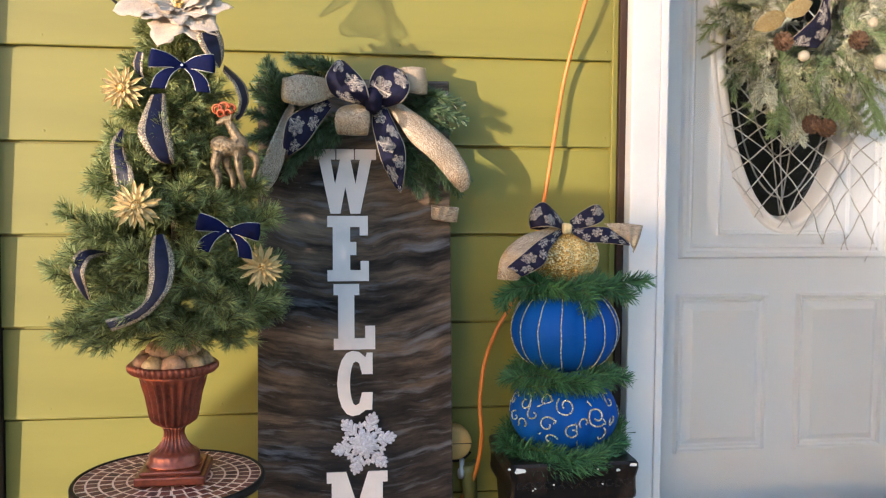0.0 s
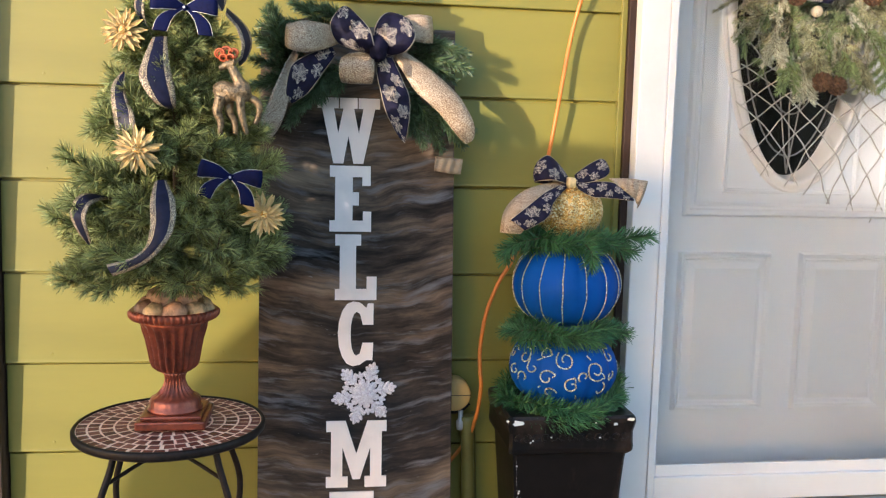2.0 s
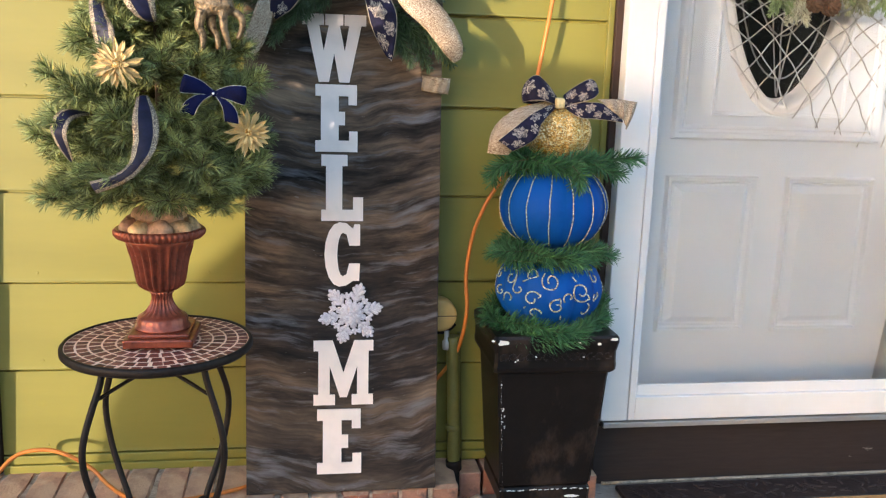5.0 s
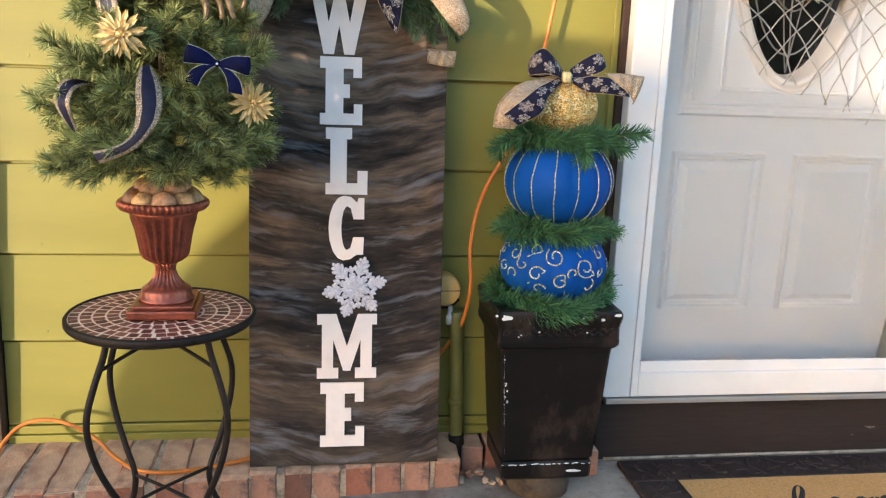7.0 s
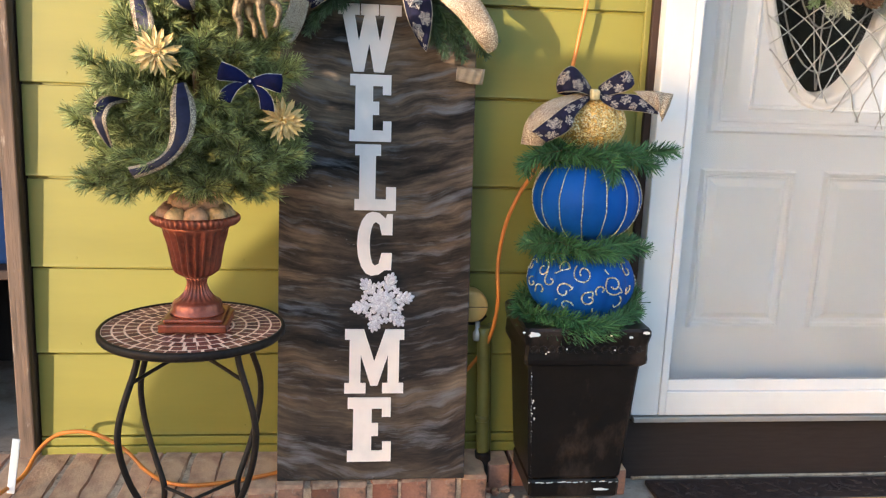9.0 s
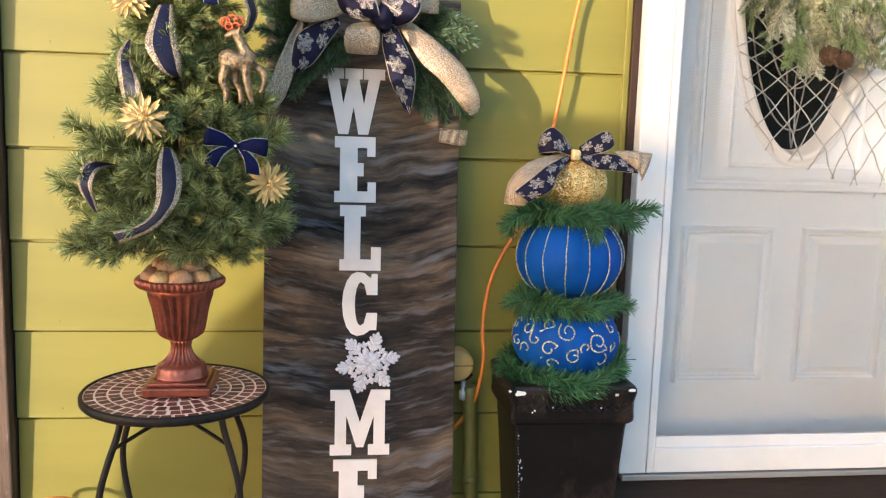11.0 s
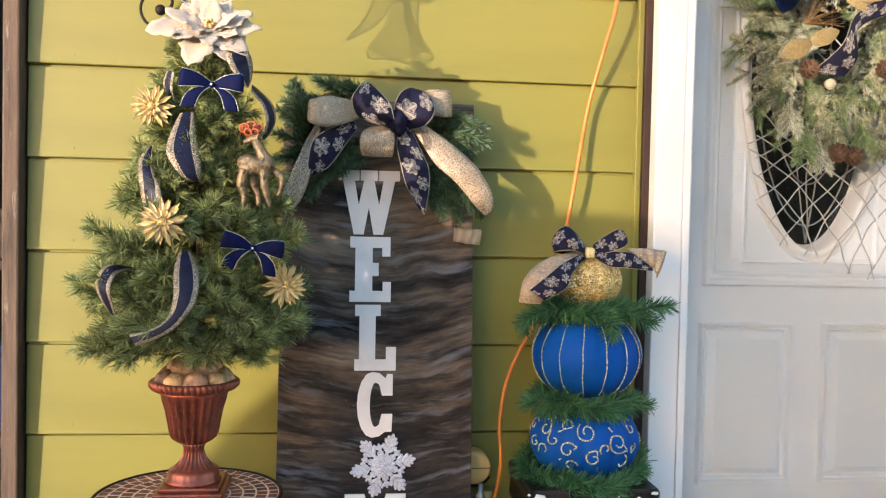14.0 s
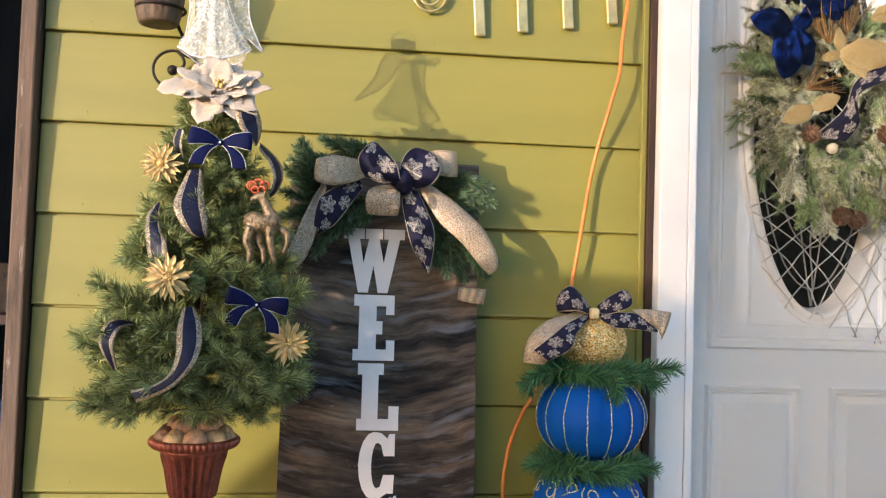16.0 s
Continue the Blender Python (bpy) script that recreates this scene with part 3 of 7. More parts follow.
BOARDM = board_mat()
sign = thing("welcome_sign", (0.09, -0.09, 0.136), "tall dark-stained board with white slab letters leaning on the siding", "sign")
bm = box((BX0, -0.0, 0.0), (BX1, 0.018, (TOP - BOT) / math.cos(LEAN_A)), 0.0015)
bmesh.ops.transform(bm, matrix=Matrix.Translation((0, -0.163, BOT)) @ Matrix.Rotation(-LEAN_A, 4, "X"), verts=bm.verts)
part("board", bm, BOARDM, sign)


def slab(kind):
    """Outlines of slab-serif capitals in a unit box: a list of polygons of (x, z)."""
    if kind == "E":
        return [(0, 0), (1, 0), (1, .31), (.80, .31), (.80, .17), (.55, .17), (.55, .40), (.70, .40), (.70, .60), (.55, .60), (.55, .83), (.78, .83), (.78, .70), (.98, .70), (.98, 1), (0, 1), (0, .83), (.13, .83), (.13, .17), (0, .17)]
    if kind == "L":
        return [(0, 0), (1, 0), (1, .36), (.76, .36), (.76, .17), (.50, .17), (.50, .83), (.62, .83), (.62, 1), (.0, 1), (.0, .83), (.11, .83), (.11, .17), (0, .17)]
    if kind == "M":
        return [(0, 0), (.36, 0), (.36, .16), (.27, .16), (.27, .60), (.44, .12), (.56, .12), (.73, .60), (.73, .16), (.64, .16), (.64, 0), (1, 0), (1, .16), (.92, .16), (.92, .84), (1, .84), (1, 1), (.68, 1), (.50, .50), (.32, 1), (0, 1), (0, .84), (.08, .84), (.08, .16), (0, .16)]
    if kind == "W":
        return [(.26, 0), (.42, 0), (.50, .42), (.58, 0), (.74, 0), (.925, .84), (1, .84), (1, 1), (.66, 1), (.66, .84), (.735, .84), (.665, .46), (.585, .84), (.64, .84), (.64, 1), (.36, 1), (.36, .84), (.415, .84), (.335, .46), (.265, .84), (.34, .84), (.34, 1), (0, 1), (0, .84), (.075, .84)]
    out = []
    for k in range(9):                                  # C: outer sweep, serif, inner sweep
        a = math.pi / 2 + math.pi * k / 8
        out.append((.42 + .42 * math.cos(a), .5 + .5 * math.sin(a)))
    out += [(.62, 0.02), (.80, .09), (.98, .09), (1, .36), (.70, .36), (.62, .19)]
    for k in range(9):
        a = -math.pi / 2 - math.pi * k / 8
        out.append((.52 + .16 * math.cos(a), .5 + .34 * math.sin(a)))
    out += [(.62, .81), (.70, .64), (1, .64), (1, .97), (.84, .97), (.80, .90), (.62, .985)]
    return out


def letter(kind, x0, x1, z0, z1, roll=0.0):
    bm = extrude_outline([(x0 + (x1 - x0) * u, z0 + (z1 - z0) * w) for u, w in slab(kind)], 0.0045, 0.0)
    bmesh.ops.triangulate(bm, faces=[f for f in bm.faces if len(f.verts) > 4])
    for v in bm.verts:
        v.co = on_board(v.co.x, v.co.z, 0.0012 - v.co.y)
    bmesh.ops.recalc_face_normals(bm, faces=bm.faces)
    return part("letter", bm, LETTER, sign, "white painted capital " + kind)


letter("W", -0.003, 0.132, 1.038, 1.179)
letter("E", 0.025, 0.115, 0.891, 1.033)
letter("L", 0.038, 0.128, 0.743, 0.885)
letter("C", 0.045, 0.122, 0.600, 0.740)
letter("M", 0.022, 0.153, 0.337, 0.481)
letter("E", 0.030, 0.128, 0.181, 0.327)

# ---- round mosaic table ----
TX, TY, TZ, TR = -0.268, -0.335, 0.553, 0.173
table = thing("plant_table", (TX, TY, FLOOR), "small round table with red mosaic top and black iron legs", "table")
MOSAIC = piece_colours(mat("red_brown_mosaic", (0.200, 0.052, 0.034), 0.42, spec=0.15, var=0.3, scale=60, fine=150, relief=0.1),
                       [(0.0, (0.55, 0.5, 0.5)), (0.5, (1, 1, 1)), (1.0, (1.35, 1.5, 1.5))])
GROUT = mat("cream_grout", (0.98, 0.63, 0.45), 0.9, var=0.15, scale=60, fine=200, relief=0.4)
top = part("tabletop", add_lathe(bmesh.new(), [(0.02, -0.010), (TR - 0.006, -0.010), (TR - 0.006, -0.0022)], (TX, TY, TZ), 64), GROUT, table)
part("rim", add_lathe(bmesh.new(), [(TR - 0.007, -0.014), (TR - 0.002, -0.0155), (TR + 0.001, -0.012), (TR + 0.001, -0.003), (TR - 0.002, 0.0008), (TR - 0.006, 0.0008), (TR - 0.007, -0.003)], (TX, TY, TZ), 72), BLACKIRON, table)
PROF = [(0.118, 0.545), (0.130, 0.50), (0.150, 0.455), (0.167, 0.41), (0.172, 0.375), (0.167, 0.335), (0.152, 0.285), (0.129, 0.235), (0.108, 0.195), (0.104, 0.165), (0.116, 0.122), (0.138, 0.086), (0.149, FLOOR + 0.004)]
for a in (48.5, 138.5, 228.5, 318.5):
    c, s = math.cos(radians(a)), math.sin(radians(a))
    leg = part("leg", tube([(TX + r * c, TY + r * s, z) for r, z in PROF], 0.0062, 8, 40), BLACKIRON, table)
    part("foot_cap", add_lathe(bmesh.new(), [(0.007, 0.0), (0.009, 0.002), (0.0085, 0.014), (0.0065, 0.018)], (TX + 0.149 * c, TY + 0.149 * s, FLOOR), 10), BLACKIRON, leg)
for a in (48.5, 138.5):
    c, s = math.cos(radians(a)), math.sin(radians(a))
    dz = 0.004 if a < 90 else -0.004
    part("brace", tube([(TX - 0.105 * c, TY - 0.105 * s, 0.185 + dz), (TX, TY, 0.188 + dz), (TX + 0.105 * c, TY + 0.105 * s, 0.185 + dz)], 0.0036, 6, 12), BLACKIRON, table)
    part("brace", tube([(TX - 0.141 * c, TY - 0.141 * s, 0.474), (TX, TY, 0.500 + dz / 2), (TX + 0.141 * c, TY + 0.141 * s, 0.474)], 0.0036, 6, 16), BLACKIRON, table)


def tile_mesh(r0, r1, a0, a1):
    """One mosaic piece: a slightly domed ring sector."""
    bm = bmesh.new()
    lo = [bm.verts.new((r * math.cos(a), r * math.sin(a), 0)) for r, a in ((r0, a0), (r1, a0), (r1, (a0 + a1) / 2), (r1, a1), (r0, a1), (r0, (a0 + a1) / 2))]
    m = sum((v.co for v in lo), Vector()) / 6
    hi = [bm.verts.new(m + (v.co - m) * 0.96 + Vector((0, 0, 0.00035))) for v in lo]
    for k in range(6):
        bm.faces.new((lo[k], lo[(k + 1) % 6], hi[(k + 1) % 6], hi[k]))
    bm.faces.new(hi)
    bmesh.ops.recalc_face_normals(bm, faces=bm.faces)
    return mesh_of(bm, "tile", MOSAIC)


rng = random.Random(4)
bands = [(0.004, 0.026, 6), (0.0295, 0.050, 13), (0.0535, 0.074, 19), (0.0775, 0.098, 26), (0.1015, 0.122, 32), (0.1255, 0.1445, 38), (0.148, 0.1645, 44)]
for r0, r1, n in bands:
    da = 2 * math.pi / n
    g = 0.0024 / r1
    meshes = [tile_mesh(r0, r1, -da / 2 + g * f, da / 2 - g) for f in (0.8, 1.3)]
    for k in range(n):
        t = part("tile", meshes[k % 2], None, top, at=(TX, TY, TZ - 0.0023))
        t.rotation_euler = (0, 0, k * da + r0 * 40 + rng.uniform(-0.012, 0.012))

# ---- copper-coloured urn ----
urn = thing("urn", (TX + 0.008, TY, TZ), "fluted copper-brown urn on a square foot", "urn")
UX, UY, UZ = -0.259, -0.335, TZ + 0.002
bm = bmesh.new()
add_box(bm, (UX - 0.062, UY - 0.062, UZ), (UX + 0.062, UY + 0.062, UZ + 0.016), 0.003)
add_box(bm, (UX - 0.054, UY - 0.054, UZ + 0.016), (UX + 0.054, UY + 0.054, UZ + 0.024), 0.003)
part("foot", bm, COPPER, urn)
part("stem", add_lathe(bmesh.new(), [(0.050, 0.024), (0.0505, 0.028), (0.0465, 0.031), (0.0455, 0.042), (0.0435, 0.047), (0.0380, 0.049), (0.0350, 0.052), (0.0270, 0.058), (0.0210, 0.067), (0.0172, 0.080), (0.0178, 0.088), (0.0240, 0.096)], (UX, UY, UZ), 160,
     lambda a, i: 1 + (0.085 * math.cos(20 * a) if 6 < i < 11 else (0.012 * math.cos(24 * a) if i == 3 else 0))), COPPER, urn)
part("bowl", add_lathe(bmesh.new(), [(0.020, 0.094), (0.031, 0.0985), (0.0385, 0.106), (0.0420, 0.116), (0.0450, 0.135), (0.0490, 0.158), (0.0545, 0.177), (0.0605, 0.188), (0.0660, 0.196)], (UX, UY, UZ), 176,
     lambda a, i: 1 + (0.075 * math.cos(22 * a) if 1 < i < 7 else 0)), COPPER, urn)
part("rim", add_lathe(bmesh.new(), [(0.060, 0.193), (0.074, 0.197), (0.0795, 0.203), (0.080, 0.210), (0.077, 0.215), (0.070, 0.214), (0.064, 0.206), (0.060, 0.198)], (UX, UY, UZ), 288,
     lambda a, i: 1 + (0.028 * math.cos(48 * a) if i in (1, 2, 3) else 0)), COPPER, urn)

# ---- planter with stacked pumpkins ----
PX, PY, PZ = 0.532, -0.155, 0.129
STONE = mat("dark_brown_stone", (0.075, 0.052, 0.036), 0.8, var=0.35, scale=25, fine=120, relief=0.6)
b = part("paver", add_lathe(bmesh.new(), [(0.060, 0.0), (0.071, 0.004), (0.074, 0.030), (0.072, PZ - FLOOR - 0.012), (0.064, PZ - FLOOR - 0.0015), (0.050, PZ - FLOOR - 0.001)], (0.537, -0.158, FLOOR), 28), STONE)
tagged(b, "round dark brown stone under the planter", "stone")
planter = thing("planter", (PX, PY, PZ), "square tapered black planter with chipped glaze", "planter")


def square_shell(prof):
    """A square body from (half width, half depth, height) rings."""
    bm = bmesh.new()
    rings = []
    for hx, hy, z in prof:
        c = 0.006
        q = [(-hx + c, -hy), (hx - c, -hy), (hx, -hy + c), (hx, hy - c), (hx - c, hy), (-hx + c, hy), (-hx, hy - c), (-hx, -hy + c)]
        rings.append([bm.verts.new((PX + x, PY + y, PZ + z)) for x, y in q])
    for a, b in zip(rings, rings[1:]):
        for k in range(8):
            bm.faces.new((a[k], a[(k + 1) % 8], b[(k + 1) % 8], b[k]))
    bm.faces.new(rings[0][::-1])
    bm.faces.new(rings[-1])
    bmesh.ops.recalc_face_normals(bm, faces=bm.faces)
    return bm


part("body", square_shell([(0.096, 0.085, 0.040), (0.104, 0.09, 0.05), (0.121, 0.105, 0.30), (0.124, 0.107, 0.318)]), PLANTER, planter)
part("plinth", square_shell([(0.098, 0.088, 0.0), (0.102, 0.091, 0.004), (0.103, 0.092, 0.036), (0.100, 0.089, 0.042), (0.096, 0.086, 0.0425)]), PLANTER, planter)
part("rim", square_shell([(0.122, 0.105, 0.314), (0.128, 0.111, 0.315), (0.1335, 0.1165, 0.321), (0.1345, 0.1175, 0.330), (0.1335, 0.1165, 0.340), (0.133, 0.116, 0.362), (0.1355, 0.1185, 0.374), (0.1375, 0.1205, 0.384), (0.137, 0.120, 0.393), (0.133, 0.116, 0.399)]), PLANTER, planter)


def pumpkin(cz, r, h, ribs, depth, m, name="pumpkin"):
    bm = bmesh.new()
    prof = []
    for i in range(17):
        a = -math.pi / 2 + math.pi * i / 16
        prof.append((max(0.012, r * max(0.0, math.cos(a)) ** 0.72), cz + h / 2 * math.sin(a) * (1 - 0.10 * math.cos(a) ** 6)))
    return add_lathe(bm, prof, (PX + 0.006, PY, 0), 96, lambda a, i: 1 - depth * (1 - abs(math.cos(ribs * a / 2))) ** 2)


low = thing("pumpkin", (PX, PY, 0.53), "blue painted pumpkin with gold glitter scrolls", "pumpkin", "stacked pumpkins")
part("shell", pumpkin(0.607, 0.119, 0.165, 12, 0.05, BLUE), BLUE, low)
mid = thing("pumpkin", (PX, PY, 0.70), "blue painted pumpkin with upright glitter stripes", "pumpkin", "stacked pumpkins")
part("shell", pumpkin(0.790, 0.118, 0.180, 14, 0.035, BLUE), BLUE, mid)
gold = thing("pumpkin", (PX, PY, 0.89), "small gold glitter pumpkin with a ribbon bow", "pumpkin", "stacked pumpkins")
part("shell", pumpkin(0.950, 0.074, 0.115, 10, 0.06, GOLDGLIT), GOLDGLIT, gold)

# ---- needles ----
def needle_mesh(name, twigs, material, length=0.026, per_m=900, width=0.0011, splay=0.9, seed=1, stem=0.0012, flat=0.0, stemmat=None):
    """One mesh of wire twigs set with thin needles. twigs: lists of points from base to tip."""
    r = np.random.RandomState(seed)
    V, F, M = [], [], []
    base = 0
    for pts in twigs:
        p = np.array([tuple(q) for q in pts], float)
        seg = np.diff(p, axis=0)
        ln = np.linalg.norm(seg, axis=1)
        tot = ln.sum()
        n = max(6, int(tot * per_m))
        s = np.sort(r.rand(n) ** 0.8) * tot
        s[-max(3, n // 12):] = tot * (0.97 + 0.03 * r.rand(max(3, n // 12)))
        cum = np.r_[0, np.cumsum(ln)]
        k = np.clip(np.searchsorted(cum, s, side="right") - 1, 0, len(seg) - 1)
        at = p[k] + seg[k] * ((s - cum[k]) / np.maximum(ln[k], 1e-9))[:, None]
        d = seg[k] / np.maximum(ln[k], 1e-9)[:, None]
        q = r.normal(size=(n, 3))
        side = np.cross(d, q)
        side /= np.linalg.norm(side, axis=1)[:, None] + 1e-9
        sp = splay * (0.55 + 0.6 * r.rand(n))
        sp[s > tot * 0.95] *= 0.75
        way = d * np.cos(sp)[:, None] + side * np.sin(sp)[:, None]
        L = length * (0.65 + 0.5 * r.rand(n)) * (1 - 0.35 * (s / tot) ** 3)
        tip = at + way * L[:, None] + np.array((0, 0, -1)) * (0.04 * L)[:, None]
        w = np.cross(way, r.normal(size=(n, 3)))
        w *= (width / 2 / (np.linalg.norm(w, axis=1) + 1e-9))[:, None]
        vs = np.stack([at - w, at + w, tip + w * 0.55, tip - w * 0.55], 1).reshape(-1, 3)
        V.append(vs)
        idx = base + np.arange(n)[:, None] * 4
        F += [tuple(int(v) for v in row) for row in (idx + np.array([0, 1, 2, 3]))]
        M += [0] * n
        base += len(vs)
        ring = []
        for i, c in enumerate(p):
            dd = seg[min(i, len(seg) - 1)]
            u = np.cross(dd, (0.3, 0.5, 0.8))
            u /= np.linalg.norm(u) + 1e-9
            v = np.cross(dd, u)
            v /= np.linalg.norm(v) + 1e-9
            t = stem * (1 - 0.5 * i / len(p))
            V.append(np.array([c + t * u, c - t * 0.5 * u + t * 0.87 * v, c - t * 0.5 * u - t * 0.87 * v]))
            ring.append(base)
            base += 3
        for a, b in zip(ring, ring[1:]):
            for j in range(3):
                F.append((a + j, a + (j + 1) % 3, b + (j + 1) % 3, b + j))
                M.append(1)
    me = bpy.data.meshes.new(name)
    me.from_pydata(np.concatenate(V).tolist(), [], F)
    me.materials.append(material)
    me.materials.append(stemmat or BARK)
    me.polygons.foreach_set("material_index", M)
    return me


# ---- small decorated tree ----
CX, CY = -0.252, -0.335
tree = thing("christmas_tree", (CX, CY, 0.765), "small artificial pine tree standing in an urn", "tree")
part("trunk", tube([(CX - 0.003, CY, 0.755), (CX, CY, 0.85), (CX, CY, 1.15), (CX + 0.002, CY, 1.43)], 0.010, 8, 20, lambda t: 1 - 0.6 * t), BARK, tree)
rng = random.Random(11)


def reach(z):
    for (z0, r0), (z1, r1) in (((0.80, 0.185), (0.86, 0.215)), ((0.86, 0.215), (0.95, 0.205)), ((0.95, 0.200), (1.05, 0.155)), ((1.05, 0.155), (1.15, 0.105)), ((1.15, 0.105), (1.28, 0.075)), ((1.28, 0.075), (1.42, 0.035))):
        if z <= z1:
            return r0 + (r1 - r0) * (z - z0) / (z1 - z0)
    return 0.04


k = 0
z = 0.838
while z < 1.41:
    n = 14 if z < 1.0 else (12 if z < 1.2 else 9)
    for j in range(n):
        a = 2 * math.pi * (j + 0.5 * (k % 2) + rng.uniform(-0.3, 0.3)) / n
        R = reach(z) * rng.uniform(0.70, 1.04)
        d = Vector((math.cos(a), math.sin(a), 0))
        lowest = z < 0.875
        rise = rng.uniform(-0.020, 0.012) if lowest else rng.uniform(-0.015, 0.055)
        root = Vector((CX, CY, z + rng.uniform(-0.014, 0.014) + (0.012 if lowest else 0)))
        tip = root + d * R + Vector((0, 0, rise))
        bend = root + d * R * 0.55 + Vector((0, 0, rise * 0.35 + (0.010 if lowest else -0.004)))
        main = spline([root, bend, tip], 8)
        twigs = [main[2:]]
        side = d.cross(Vector((0, 0, 1)))
        for m in (3, 4, 5, 6):
            for sgn in (-1, 1, 0):
                if R < 0.07 and m > 4:
                    continue
                L = R * rng.uniform(0.22, 0.36) * (1.20 - 0.10 * m)
                if sgn == 0:
                    L *= 0.85
                q = main[m]
                up = rng.uniform(0.5, 1.0) if sgn == 0 else rng.uniform(-0.20, 0.35)
                e = q + (d * 0.7 + side * (sgn * 0.75 + rng.uniform(-0.2, 0.2)) + Vector((0, 0, up))).normalized() * max(L, 0.03)
                twigs.append(spline([q, q.lerp(e, 0.5) + Vector((0, 0, 0.003)), e], 4))
        part("branch", needle_mesh("branch", twigs, NEEDLE, 0.028 if z < 1.15 else 0.023, 2050, 0.0013, 0.76, 100 + k * 20 + j), None, tree)
    z += 0.036
    k += 1
for j in range(13):                                 # short drooping skirt round the trunk
    a = 2 * math.pi * j / 13 + 0.2
    d = Vector((math.cos(a), math.sin(a), 0))
    q = Vector((CX, CY, 0.850))
    R = 0.085 + 0.045 * (j % 3)
    main = spline([q, q + d * R * 0.5 + Vector((0, 0, -0.006)), q + d * R + Vector((0, 0, -0.030))], 6)
    twigs = [main] + [spline([main[m], main[m] + (d + d.cross(Vector((0, 0, sg))) * 0.8) * 0.02, main[m] + (d + d.cross(Vector((0, 0, sg))) * 0.9 + Vector((0, 0, -0.2))) * 0.036], 4) for m in (3, 4) for sg in (-1, 1)]
    part("branch", needle_mesh("branch", twigs, NEEDLE, 0.027, 1700, 0.0014, 0.76, 800 + j), None, tree)
for j in range(7):                                  # leader tuft under the flower
    a = j * 0.9
    q = Vector((CX, CY, 1.36 + 0.008 * j))
    part("branch", needle_mesh("branch", [spline([q, q + Vector((0.02 * math.cos(a), 0.02 * math.sin(a), 0.02)), q + Vector((0.035 * math.cos(a), 0.035 * math.sin(a), 0.045))], 4)], NEEDLE, 0.024, 1100, 0.0013, 0.8, 900 + j), None, tree)

# ---- nuts on the urn ----
NUTS = []
for s in range(3):
    bm = bmesh.new()
    add_ball(bm, (0, 0, 0), 0.0205, 0, 14, 10, (1.15, 0.95, 0.92))
    for v in bm.verts:
        v.co *= 1 + 0.20 * noise.noise(v.co * 90 + Vector((s * 5, 0, 0)))
    NUTS.append(mesh_of(bm, "nut", NUT, True))
rng = random.Random(3)
for j in range(15):
    ring = 0 if j < 9 else (1 if j < 14 else 2)
    a = 2 * math.pi * j / 9 if ring == 0 else 2 * math.pi * (j - 9 + 0.4) / 5
    r = (0.053, 0.032, 0.004)[ring]
    nut = part("nut", NUTS[j % 3], None, None, at=(UX + r * math.cos(a), UY + r * math.sin(a), UZ + 0.213 + 0.019 * ring + rng.uniform(0, 0.005)))
    nut.rotation_euler = (rng.uniform(-0.5, 0.5), rng.uniform(-0.5, 0.5), rng.uniform(0, 3))
    tagged(nut, "smooth tan and brown nut lying in the urn", "nut", "nuts in the urn")
part("soil", add_lathe(bmesh.new(), [(0.02, 0.196), (0.0625, 0.196), (0.060, 0.201)], (UX, UY, UZ), 32), BARK, urn, "dark filling in the urn")

# ---- ribbons ----
def uv_mat(name, build, rough=0.6, metal=0.0, sheen=0.0, relief=0.3):
    m = bpy.data.materials.new(name)
    m.use_nodes = True
    nt = m.node_tree
    b = nt.nodes["Principled BSDF"]
    b.inputs["Roughness"].default_value, b.inputs["Metallic"].default_value = rough, metal
    b.inputs["Sheen Weight"].default_value, b.inputs["Specular IOR Level"].default_value = sheen, 0.2
    uv = nt.nodes.new("ShaderNodeUVMap")
    uv.uv_map = "UVMap"
    sep = nt.nodes.new("ShaderNodeSeparateXYZ")
    nt.links.new(uv.outputs[0], sep.inputs[0])
    build(nt, b, sep.outputs[0], sep.outputs[1])
    if relief:
        bump(nt, b, noise_tex(nt, 500, 2), relief, 0.0006)
    return m


def math_n(nt, op, a, b=0.0, c=0.0):
    n = node(nt, "ShaderNodeMath", operation=op)
    for sock, v in zip(n.inputs, (a, b, c)):
        if hasattr(v, "links"):
            nt.links.new(v, sock)
        else:
            sock.default_value = v
    return n.outputs[0]


def tree_band(nt, b, u, v):
    """Navy satin with a glittering silver-gold mesh along both edges."""
    e = math_n(nt, "ABSOLUTE", math_n(nt, "SUBTRACT", u, 0.5))
    edge = math_n(nt, "GREATER_THAN", e, 0.27)
    ch = node(nt, "ShaderNodeTexVoronoi")
    ch.inputs["Scale"].default_value = 1.0
    cmb = nt.nodes.new("ShaderNodeCombineXYZ")
    nt.links.new(math_n(nt, "MULTIPLY", u, 28.0), cmb.inputs[0])
    nt.links.new(math_n(nt, "MULTIPLY", v, 28.0), cmb.inputs[1])
    nt.links.new(cmb.outputs[0], ch.inputs["Vector"])
    ch.inputs["Randomness"].default_value = 0.8
    mesh = ramp(nt, ch.outputs["Distance"], [(0.12, (0.86, 0.74, 0.54)), (0.34, (0.45, 0.36, 0.24)), (0.60, (0.11, 0.085, 0.07))])
    navy = ramp(nt, noise_tex(nt, 60, 3), [(0.3, (0.0045, 0.005, 0.017)), (0.7, (0.011, 0.012, 0.036))])
    nt.links.new(mixc(nt, edge, navy, mesh), b.inputs["Base Color"])
    nt.links.new(math_n(nt, "MULTIPLY", edge, 0.25), b.inputs["Metallic"])


